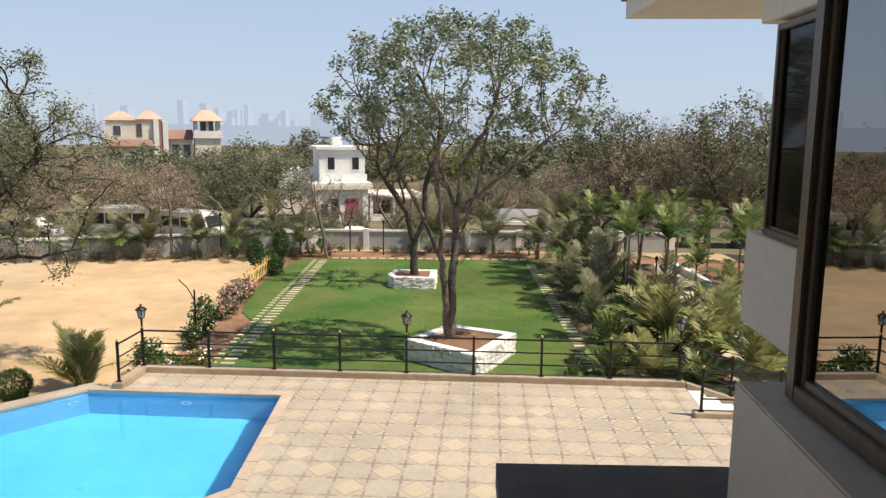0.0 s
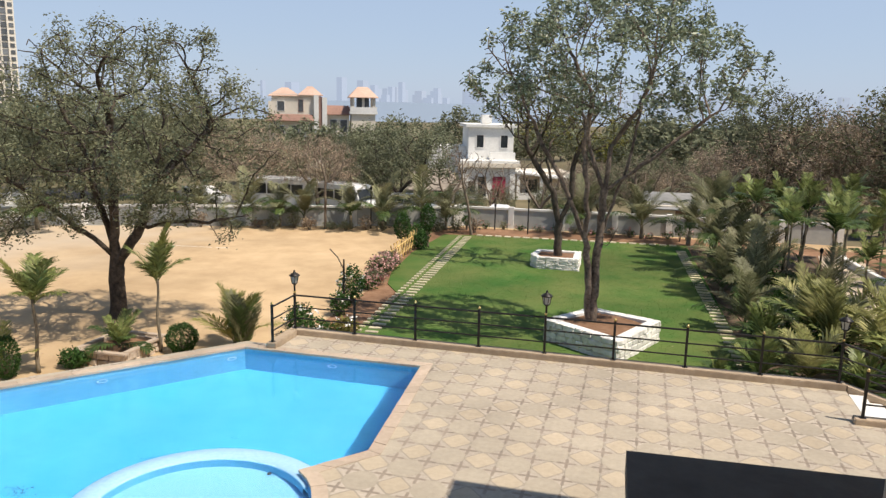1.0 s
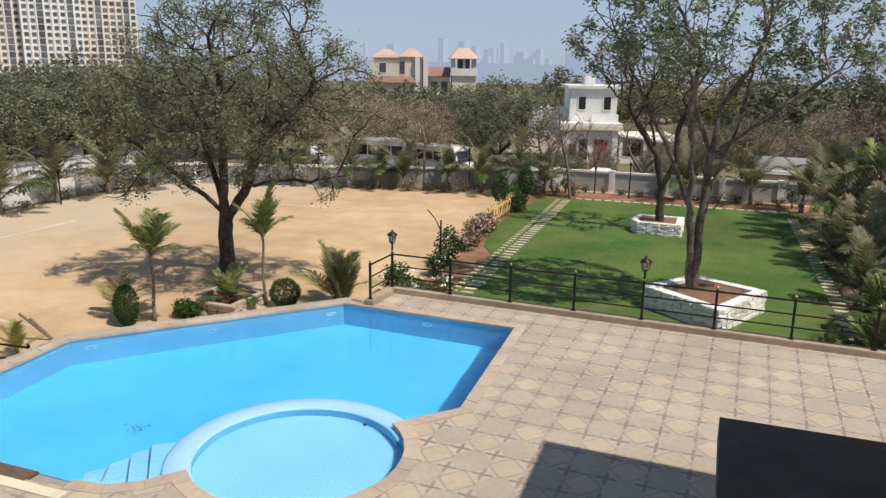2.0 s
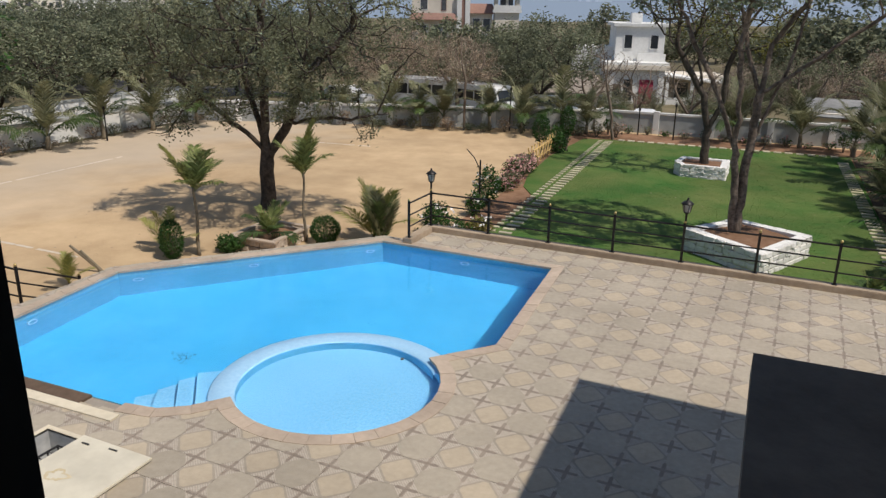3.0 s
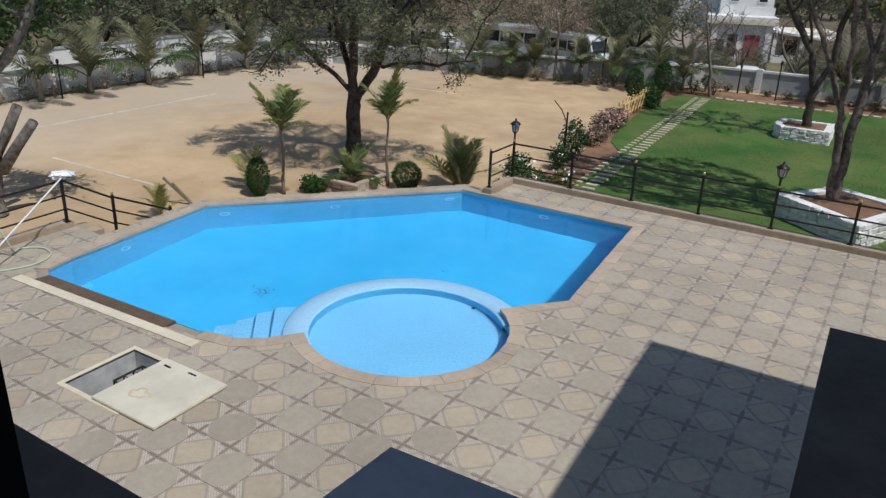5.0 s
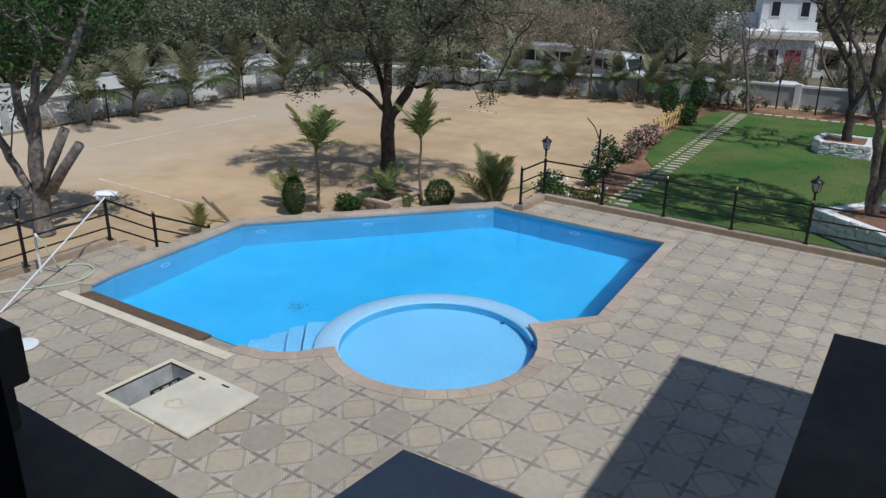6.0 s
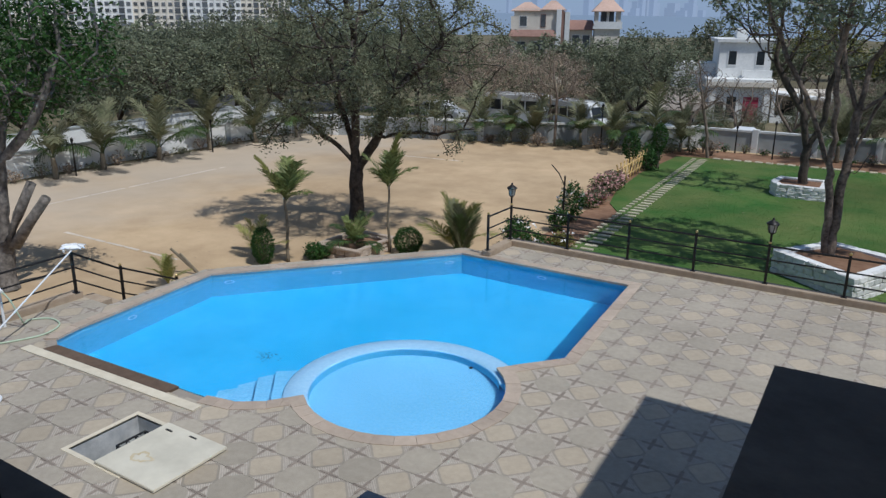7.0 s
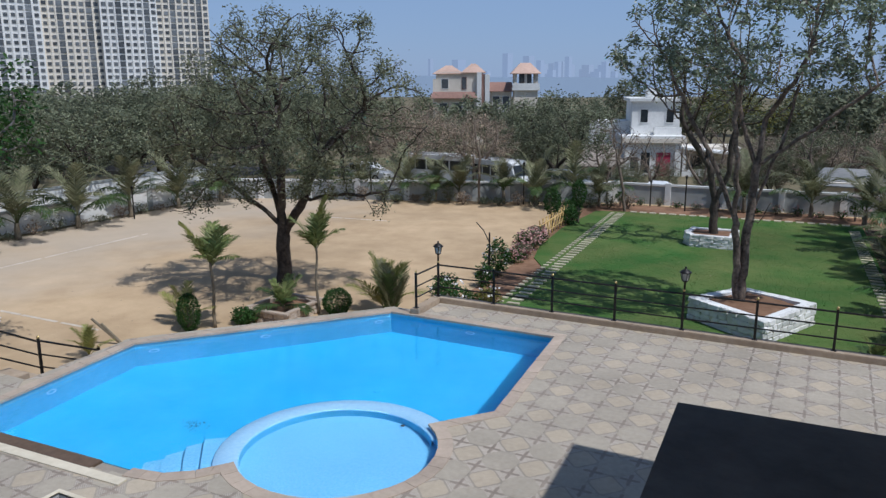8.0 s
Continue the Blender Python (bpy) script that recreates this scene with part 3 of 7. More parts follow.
def litter(name, cx, cy, z, rx, ry, n, label, seed, mat="debris"):
    """A loose drift of fallen leaves."""
    rnd = np.random.default_rng(seed)
    c = np.c_[rnd.normal(cx, rx, n), rnd.normal(cy, ry, n), np.full(n, z)]
    a = rnd.uniform(0, 6.28, n)
    d, s = np.c_[np.cos(a), np.sin(a), rnd.uniform(-0.1, 0.2, n)], np.c_[-np.sin(a), np.cos(a), np.zeros(n)]
    ln, wd = rnd.uniform(0.03, 0.09, (n, 1)), rnd.uniform(0.01, 0.03, (n, 1))
    v = np.stack([c, c + d * ln / 2 + s * wd, c + d * ln, c + d * ln / 2 - s * wd], 1).reshape(-1, 3)
    return tagged(new(name, fast_mesh(name, v, np.arange(4 * n).reshape(-1, 4), M[mat])), label, "leaf litter", kind="stuff")


litter("sunken_leaves", -10.35, 10.1, -1.44, 0.17, 0.10, 60, "dark drift of leaves sunk on the pool floor", 1)
litter("sunken_leaves", -7.2, 12.0, -1.44, 0.5, 0.16, 130, "scattered wet leaves sunk on the pool floor", 2)
litter("sunken_leaves", -8.5, 11.3, -1.44, 0.15, 0.1, 50, "small patch of leaves sunk on the pool floor", 3)

# cream edging slab and gutter along the near side of the pool
bm = bmesh.new()
prism(bm, [(-13.3, 6.78), (-8.72, 6.95), (-8.74, 7.14), (-13.3, 6.98)], -0.02, 0.03)
tagged(part("pool_edging", bm, M["cream"], None), "long cream stone edging slab beside the pool", "edging", kind="structure")
bm = bmesh.new()
prism(bm, [(-12.95, 7.0), (-9.6, 7.13), (-9.6, 7.40), (-12.9, 7.27)], -0.06, 0.018)
tagged(part("pool_gutter", bm, M["gutter"], None), "brown overflow gutter strip at the pool edge", "gutter", kind="structure")

# inspection pit with its lid pushed aside
pit = thing("inspection_pit", (0, 0, 0), "open cement pump pit in the paving with cream frame", "pit", kind="structure")
part("pit_wall", wall_strip(PIT, -0.85, 0.0), M["pit"], pit)
part("pit_floor", boxes((-9.38, -8.2, 5.26, 6.42, -0.9, -0.85)), M["pit"], pit)
for r in ((-9.46, -9.38, 5.18, 6.5), (-8.2, -8.12, 5.18, 6.5), (-9.38, -8.2, 5.18, 5.26), (-9.38, -8.2, 6.42, 6.5)):
    part("pit_frame", boxes((*r, -0.03, 0.012), bevel=0.004), M["cream"], pit)
bm = bmesh.new()
for z in (-0.12, -0.3, -0.48):
    tube(bm, [(-9.05, 5.8, z), (-8.72, 5.8, z), (-8.72, 6.3, z), (-9.05, 6.3, z), (-9.05, 5.8, z)], 0.017, 6)
for i in range(4):
    y = 5.8 + 0.165 * i
    tube(bm, [(-9.05, y, -0.8), (-9.05, y, -0.12), (-8.72, y, -0.1)], 0.015, 6)
tube(bm, [(-9.3, 6.2, -0.62), (-9.0, 6.22, -0.45), (-8.5, 6.25, -0.42)], 0.03, 8)
part("pump_pipework", bm, M["tyre"], pit, "black iron pump cage and pipes")
lid = thing("pit_lid", (0, 0, 0.016), "cream pit lid with rust stains, pushed half off the pit", "lid")
part("lid_panel", boxes((-8.70, -7.42, 5.21, 6.48, 0, 0.045), bevel=0.008), M["cover"], lid)
rnd = random.Random(5)
bm = bmesh.new()
edge = []
for k in range(32):
    a = k * math.pi / 16
    r = 0.9 + 0.5 * noise.noise((math.cos(a) * 1.3, math.sin(a) * 1.3, 2.0)) + rnd.uniform(-0.06, 0.06)
    edge.append((r, r - 0.22 - 0.3 * abs(noise.noise((math.cos(a) * 1.9, math.sin(a) * 1.9, 7.0))), a))
outer = [bm.verts.new((-8.22 + 0.2 * r * math.cos(a), 5.62 + 0.13 * r * math.sin(a), 0.0485)) for r, q, a in edge]
hole = [bm.verts.new((-8.22 + 0.2 * q * math.cos(a), 5.62 + 0.13 * q * math.sin(a), 0.0485)) for r, q, a in edge]
for k in range(32):
    bm.faces.new((outer[k], outer[(k + 1) % 32], hole[(k + 1) % 32], hole[k]))
part("rust_stain", bm, M["rust"], lid, "faint orange rust stain ring")
for r in ((-8.55, -8.42, 6.3, 6.33, 0.045, 0.056), (-8.1, -7.95, 6.36, 6.385, 0.045, 0.054)):
    part("handle_slot", boxes(r), M["tyre"], lid)


# ---- kerbs, railings, lanterns ----
def kerb(pts, w=0.26, z0=-0.03, z1=0.15, label="tan rendered kerb at the terrace edge"):
    bm = bmesh.new()
    box(bm, *pts, z0, z1, bevel=0.015)
    return tagged(part("kerb", bm, M["kerb"], None), label, "kerb", kind="structure")


kerb((-8.98, 4.5, 17.86, 18.14))
kerb((-8.98, -8.72, 16.62, 17.858))
kerb((-15.08, -14.8, -8.9, 9.08))
kerb((4.2, 9.0, 15.9, 16.16), z1=0.12)


def railing_post(parent, x, y, z0, h):
    bm = bmesh.new()
    box(bm, x - 0.028, x + 0.028, y - 0.028, y + 0.028, z0, z0 + h, bevel=0.006)
    box(bm, x - 0.06, x + 0.06, y - 0.06, y + 0.06, z0 - 0.001, z0 + 0.012)
    p = part("post", bm, M["black_iron"], parent)
    bm = bmesh.new()
    lathe(bm, [(0.018, 0), (0.034, 0.02), (0.036, 0.04), (0.024, 0.062), (0.006, 0.075)], 10, (x, y, z0 + h - 0.004))
    part("finial", bm, M["brass"], p, "small brass ball finial", True)


def railing(name, pts, h, label, heights=(0.28, 0.58, 0.9)):
    """Posts at every point, three pipes between each pair."""
    rail = thing(name, (0, 0, 0), label, "railing")
    for x, y, z in pts:
        railing_post(rail, x, y, z, h)
    for (xa, ya, za), (xb, yb, zb) in zip(pts, pts[1:]):
        for hh in heights:
            bm = bmesh.new()
            d = Vector((xb - xa, yb - ya, zb - za)).normalized() * 0.03
            tube(bm, [(xa + d.x, ya + d.y, za + hh), (xb - d.x, yb - d.y, zb + hh)], 0.024 if hh == heights[-1] else 0.019, 8)
            part("pipe", bm, M["black_iron"], rail)
    return rail


FRONT = [(-8.84, 18.0, 0.15)] + [(-7.16 + 1.645 * i, 18.0, 0.15) for i in range(8)]
railing("railing", [(-8.86, 16.75, 0.15)] + FRONT + [(5.6, 17.99, -0.2), (6.9, 17.99, -0.6)], 0.96, "black iron three-pipe railing along the terrace kerb")
railing("railing", [(4.36, 16.03, 0.12), (6.0, 16.03, 0.12), (7.6, 16.03, 0.12)], 0.96, "black iron railing on the low kerb by the steps")
railing("railing", [(-14.6, 3.9, 0.15), (-14.65, 5.6, 0.15), (-14.76, 7.03, 0.15), (-14.85, 8.95, 0.15), (-14.84, 10.08, -0.5), (-14.72, 11.5, -1.15)], 0.96, "black iron railing on the far kerb and down the playground steps")


def lantern(x, y, z):
    """Black coach lantern on its own short stem."""
    t = thing("post_lantern", (x, y, z), "black coach lantern with frosted panes on the railing post", "lantern", "lanterns on the railing")
    bm = bmesh.new()
    lathe(bm, [(0.026, 0), (0.026, 0.16), (0.045, 0.19), (0.075, 0.21), (0.08, 0.225)], 10)
    part("stem", bm, M["black_iron"], t, smooth=True)
    bm = bmesh.new()
    for k in range(6):
        a = k * math.pi / 3
        tube(bm, [(0.075 * math.cos(a), 0.075 * math.sin(a), 0.22), (0.115 * math.cos(a), 0.115 * math.sin(a), 0.42)], 0.009, 5)
    part("cage", bm, M["black_iron"], t)
    bm = bmesh.new()
    lathe(bm, [(0.066, 0.225), (0.104, 0.415)], 6)
    part("pane", bm, M["lamp_glass"], t, "frosted glass")
    bm = bmesh.new()
    lathe(bm, [(0.145, 0.415), (0.14, 0.43), (0.09, 0.475), (0.04, 0.50), (0.02, 0.53), (0.028, 0.55), (0.006, 0.57)], 12)
    part("cap", bm, M["black_iron"], t, smooth=True)
    return t


for x, y, z in ((-8.84, 18.0, 1.16), (-2.22, 18.0, 1.16), (4.36, 18.0, 1.16), (-14.76, 7.03, 1.16)):
    lantern(x, y, z)

# garden steps at the end of the terrace, playground steps behind the pool
steps = thing("garden_steps", (0, 0, 0), "white rendered steps down to the palm garden", "steps", kind="structure")
for i in range(5):
    part("step", boxes((4.52 + 0.36 * i, 4.88 + 0.36 * i, 16.18, 17.84, GROUND - 0.05, -0.04 - 0.15 * i), bevel=0.02), M["white_paint"], steps)
# sloping cheek wall on their far side, under the falling rail
bm = bmesh.new()
near = [bm.verts.new(p) for p in ((4.52, 17.86, GROUND), (6.95, 17.86, GROUND), (6.95, 17.86, -0.62), (4.52, 17.86, 0.12))]
far = [bm.verts.new((v.co.x, 18.12, v.co.z)) for v in near]
bm.faces.new(near)
bm.faces.new(far[::-1])
for i in range(4):
    bm.faces.new((near[i - 1], far[i - 1], far[i], near[i]))
bmesh.ops.recalc_face_normals(bm, faces=bm.faces)
part("cheek_wall", bm, M["kerb"], steps, "tan rendered sloping cheek wall")
steps = thing("playground_steps", (0, 0, 0), "grey cement steps down to the playground", "steps", kind="structure")
for i in range(4):
    part("step", boxes((-15.05, -14.35, 9.12 + 0.34 * i, 9.46 + 0.34 * i, GROUND - 0.05, -0.04 - 0.2 * i), bevel=0.01), M["kerb"], steps)


# ---- the house round the camera ----
house = thing("house_wall", (0, 0, 0), "warm grey painted upper floor of the house with window bays", "house", kind="structure")
# wall of the camera's room, with the opening it looks out of
part("wall_panel", boxes((-8.0, -0.8, 0.2, 0.44, 0.0, 7.6)), M["room"], house)
part("wall_panel", boxes((1.62, 2.6, 0.2, 0.44, 0.0, 7.6)), M["room"], house)
part("wall_panel", boxes((-0.8, 1.62, 0.2, 0.44, 0.0, 5.0)), M["room"], house)
part("wall_panel", boxes((-0.8, 1.62, 0.2, 0.44, 7.1, 7.6)), M["room"], house)
part("window_jamb", boxes((-0.82, -0.776, 0.15, 0.45, 5.0, 7.1), bevel=0.004), M["jamb"], house, "black painted window jamb")
for r in ((-4.2, -4.0, -5.0, 0.2, 3.6, 7.6), (4.6, 4.8, -5.0, 0.2, 3.6, 7.6), (-4.0, 4.6, -5.2, -5.0, 3.6, 7.6)):
    part("room_wall", boxes(r), M["room"], house)
floor_in = tagged(part("floor", boxes((-4.2, 4.8, -5.2, 0.2, 4.3, 4.45)), M["room"], None), "plain floor of the dim upstairs room", "floor", kind="structure")
ceil_in = tagged(part("ceiling", boxes((-4.2, 4.8, -5.2, 0.2, 7.6, 7.75)), M["room"], None), "plain ceiling of the dim upstairs room", "ceiling", kind="structure")
# near bay: wall below a big sliding window
part("bay_wall", boxes((1.0, 2.6, 0.9, 3.90, 0.0, 4.84), bevel=0.01), M["house_paint"], house, "warm grey painted bay wall with a flat sill ledge")
part("bay_wall", boxes((2.2, 4.4, 3.9, 7.5, 4.27, 5.16), bevel=0.01), M["house_paint"], house, "warm grey painted projecting bay below its window")
part("house_core", boxes((3.1, 9.0, 3.9, 7.3, 0.0, 7.5)), M["house_paint"], house)
part("house_core", boxes((2.6, 9.0, 0.44, 3.9, 0.0, 7.5)), M["house_paint"], house)


def sliding_window(name, corner, length, height, turn, label, glass, t=0.085, sash=0.04):
    """Bronze frame round a tinted pane; local y runs back from its far corner."""
    w = thing(name, corner, label, "window", kind="structure", rz=turn)
    for r in ((-0.05, 0.07, -t, 0, 0, height), (-0.05, 0.07, -length, -length + t, 0, height), (-0.05, 0.07, -length + t, -t, 0, t), (-0.05, 0.07, -length + t, -t, height - t, height)):
        part("frame", boxes(r, bevel=0.006), M["bronze"], w)
    for r in ((-0.02, 0.03, -t - sash, -t, t, height - t), (-0.02, 0.03, -length + t, -length + t + sash, t, height - t), (-0.02, 0.03, -length + t + sash, -t - sash, t, t + sash)):
        part("sash", boxes(r, bevel=0.004), M["bronze"], w)
    part("pane", boxes((0.0, 0.006, -length + t + sash, -t - sash, t + sash, height - t)), glass, w, "tinted reflecting glass").visible_shadow = False
    # Near-black sheet paints in the darkness of the unlit room.
    part("room_behind", boxes((0.12, 0.14, -length + t, -t, t, height - t)), M["unlit_room"], w, "near-black sheet standing in for the unlit room behind")
    return w


sliding_window("window_1", (1.19, 3.62, 4.86), 2.4, 2.6, 3.3, "large bronze aluminium sliding window with dark reflecting glass", M["pane"])
sliding_window("window_2", (2.295, 7.2, 5.165), 2.2, 1.87, 0.0, "bronze aluminium side window of the next bay, dark glass", M["pane_dull"], 0.06, 0.025)
roof = thing("roof_slab", (0, 0, 0), "cream painted flat roof slab with tiled edge, western overhang added for shade", "roof", kind="structure")
bm = bmesh.new()
# Outline west of x = 1.4 is unseen, added to shade the slabs below.
prism(bm, [(1.43, 10.3), (1.65, 6.6), (1.72, 5.0), (-0.2, 5.0), (-0.2, 1.9), (-8.2, 1.9), (-8.2, 0.5), (9.2, 0.5), (9.2, 10.3)], 7.5, 7.72)
part("slab", bm, M["soffit"], roof)
bm = bmesh.new()
prism(bm, [(1.37, 10.35), (1.63, 5.0), (1.9, 5.0), (1.6, 10.1), (9.2, 10.1), (9.2, 10.35)], 7.722, 7.77)
part("roof_edge", bm, M["roof_brown"], roof, "thin brown tiled edge")
part("beam", boxes((2.185, 3.1, 4.0, 7.45, 7.065, 7.498), bevel=0.01), M["soffit"], roof)
# sunshade slabs below the window
bm = bmesh.new()
prism(bm, [(-0.2, 4.76), (-0.06, 0.46), (2.6, 0.46), (2.6, 3.88), (0.98, 3.92), (3.1, 4.9)][:5] + [(3.0, 3.95), (3.0, 4.9)], 3.80, 3.95)
tagged(part("sunshade_slab", bm, M["concrete"], None), "dark concrete porch roof slab below the window", "concrete slab", kind="structure")
bm = bmesh.new()
prism(bm, [(-2.40, 3.40), (-2.62, 0.46), (0.2, 0.46), (0.2, 3.5)], 2.86, 3.0)
tagged(part("sunshade_slab", bm, M["slab_grey"], None), "smooth blue-grey concrete canopy slab", "concrete slab", kind="structure")
bm = bmesh.new()
prism(bm, [(-8.0, 1.55), (-8.0, 0.46), (-2.0, 0.46), (-2.0, 1.55)], 3.80, 3.95)
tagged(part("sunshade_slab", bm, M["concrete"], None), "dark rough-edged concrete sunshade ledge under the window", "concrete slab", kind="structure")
bm = boxes((-3.7, -3.04, 1.0, 1.49, 4.2, 4.48), (-3.66, -3.12, 1.04, 1.45, 3.95, 4.2), bevel=0.01)
tagged(part("ledge_box", bm, M["concrete"], None), "dark boxy concrete upstand on the sunshade ledge", "upstand")

# ---- trees ----
def grow(seed, stems, blobs, count, step=0.3, kill=0.55, pull=0.25, reach=3.0, shell=0.45, limit=90):
    """Branches that grow from the given stems towards points scattered through the crown."""
    rnd = np.random.default_rng(seed)
    pos, par = [], []
    for stem in stems:
        last = -1
        if stem[0] is not None and len(pos):
            last = int(np.argmin([np.linalg.norm(np.array(p) - stem[0]) for p in pos]))
        for a, b in zip(stem, stem[1:]):
            a, b = np.array(a, float), np.array(b, float)
            n = max(1, int(np.linalg.norm(b - a) / step))
            root = last < 0
            for k in range(n + 1 if root else n):
                u = k / n if root else (k + 1) / n
                jitter = rnd.normal(0, 0.02, 3) * (0.0 if not pos else 1.0)
                pos.append(a + (b - a) * u + jitter)
                par.append(last)
                last = len(pos) - 1
    tgt = []
    weights = np.array([b[6] if len(b) > 6 else b[3] * b[4] * b[5] for b in blobs], float)
    for b, w in zip(blobs, weights / weights.sum()):
        n = int(count * w)
        d = rnd.normal(size=(n, 3))
        d /= np.linalg.norm(d, axis=1)[:, None]
        r = (shell + (1 - shell) * rnd.random(n)) ** 0.6
        tgt.append(np.array(b[:3]) + d * r[:, None] * np.array(b[3:6]))
    tgt = np.concatenate(tgt)
    pos = [np.array(p, float) for p in pos]
    P = np.array(pos)
    D = np.linalg.norm(tgt[:, None] - P[None], axis=2)
    near, dist = D.argmin(1), D.min(1)
    for it in range(limit):
        act = dist < (reach if it > 25 else 99)
        if not act.any():
            break
        P = np.array(pos)
        way = tgt[act] - P[near[act]]
        way /= np.linalg.norm(way, axis=1)[:, None] + 1e-6
        acc = np.zeros((len(P), 3))
        np.add.at(acc, near[act], way)
        ids = np.unique(near[act])
        d = acc[ids]
        d /= np.linalg.norm(d, axis=1)[:, None] + 1e-6
        before = np.array([P[i] - P[par[i]] if par[i] >= 0 else (0, 0, step) for i in ids]) / step
        d = d + pull * before + rnd.normal(0, 0.16, d.shape)
        d /= np.linalg.norm(d, axis=1)[:, None] + 1e-6
        fresh = P[ids] + d * step
        base = len(pos)
        for q, i in zip(fresh, ids):
            pos.append(q)
            par.append(int(i))
        DD = np.linalg.norm(tgt[:, None] - fresh[None], axis=2)
        m = DD.min(1)
        better = m < dist
        near[better], dist[better] = DD.argmin(1)[better] + base, m[better]
        keep = dist > kill
        tgt, near, dist = tgt[keep], near[keep], dist[keep]
        if not len(tgt) or len(pos) > 6500:
            break
    return np.array(pos), np.array(par)


def limb_mesh(name, P, par, thick, thin, power, mat, flare=1.35, sides=6):
    """Tapered limbs, thicker where they carry more twigs."""
    n = len(P)
    load = np.zeros(n)
    child = np.zeros(n, int)
    for i in range(n):
        if par[i] >= 0:
            child[par[i]] += 1
    load[child == 0] = 1
    for i in range(n - 1, -1, -1):
        if par[i] >= 0:
            load[par[i]] += load[i]
    rad = np.maximum(thin, thick * (load / load.max()) ** (1 / power))
    low = P[:, 2] - P[0, 2]
    rad = rad * (1 + (flare - 1) * np.exp(-low / 0.25))
    verts, quads = [], []
    ang = np.arange(sides) * 2 * np.pi / sides
    ring_at = {}
    leader = {}
    for i in range(n):
        if par[i] >= 0 and (par[i] not in leader or load[i] > load[leader[par[i]]]):
            leader[par[i]] = i
    side_of = {}

    def ring(i, r, d, came):
        d = d / (np.linalg.norm(d) + 1e-9)
        s = side_of.get(came, np.array((1.0, 0.1, 0.05)))
        s = s - d * np.dot(s, d)
        if np.linalg.norm(s) < 0.2:
            s = np.cross(d, (0.1, 0.2, 1.0) if abs(d[2]) < 0.9 else (0.0, 1.0, 0.1))
        s /= np.linalg.norm(s)
        side_of[i] = s
        u = np.cross(s, d)
        k = len(verts)
        wob = 1 + 0.07 * np.sin(ang * 2 + 1.3)
        verts.extend(P[i] + r * wob[:, None] * (np.cos(ang)[:, None] * s + np.sin(ang)[:, None] * u))
        return k

    for i in range(n):
        if par[i] < 0:
            continue
        p = par[i]
        d = P[i] - P[p]
        if p in ring_at and leader[p] == i:
            a = ring_at[p]
        else:
            a = ring(p, min(rad[p], rad[i] * 1.12), d, par[p] if par[p] >= 0 else p)
        b = ring(i, rad[i], d, p)
        ring_at[i] = b
        for k in range(sides):
            quads.append((a + k, a + (k + 1) % sides, b + (k + 1) % sides, b + k))
    return fast_mesh(name, np.array(verts), np.array(quads), mat, True), rad, load


def leaf_mesh(name, at, per, spread, size, mat, seed, droop=0.2, slim=0.42):
    """Many small separate leaves round the given twig points."""
    rnd = np.random.default_rng(seed)
    c = np.repeat(at, per, 0)
    n = len(c)
    c = c + rnd.normal(0, spread, (n, 3))
    d = rnd.normal(size=(n, 3))
    d[:, 2] = d[:, 2] * 0.6 - droop
    d /= np.linalg.norm(d, axis=1)[:, None]
    s = np.cross(d, rnd.normal(size=(n, 3)))
    s /= np.linalg.norm(s, axis=1)[:, None] + 1e-9
    ln = rnd.uniform(0.6, 1.35, (n, 1)) * size
    w = ln * slim / 2
    v = np.stack([c, c + d * ln * 0.45 + s * w, c + d * ln, c + d * ln * 0.45 - s * w], 1).reshape(-1, 3)
    return fast_mesh(name, v, np.arange(4 * n).reshape(-1, 4), mat)


def tree(name, at, label, seed, stems, blobs, count, thick, mats, leaf, per, spread, reach_load=3, power=2.3, step=0.3, kill=0.5, thin=0.012, droop=0.2, group="", shell=0.45, bare=0.0, leaf_low=None, sides=6, clump=1.0):
    t = thing(name, at, label, "tree", group)
    P, par = grow(seed, stems, blobs, count, step, kill, shell=shell)
    me, rad, load = limb_mesh("trunk", P, par, thick, thin, power, mats[0], sides=sides)
    held("trunk", me, t)
    rnd = np.random.default_rng(seed + 7)
    tips = P[load <= reach_load]
    lush = np.array([noise.noise(Vector(p) * clump + Vector((seed, 0, 0))) + 0.45 * noise.noise(Vector(p) * clump * 2.7) for p in tips]) + rnd.normal(0, 0.08, len(tips))
    tips = tips[lush >= np.quantile(lush, bare)]
    if leaf_low is not None:
        tips = tips[tips[:, 2] > leaf_low]
    held("crown", leaf_mesh("crown", tips, per, spread, leaf, mats[1], seed + 1, droop), t)
    return t


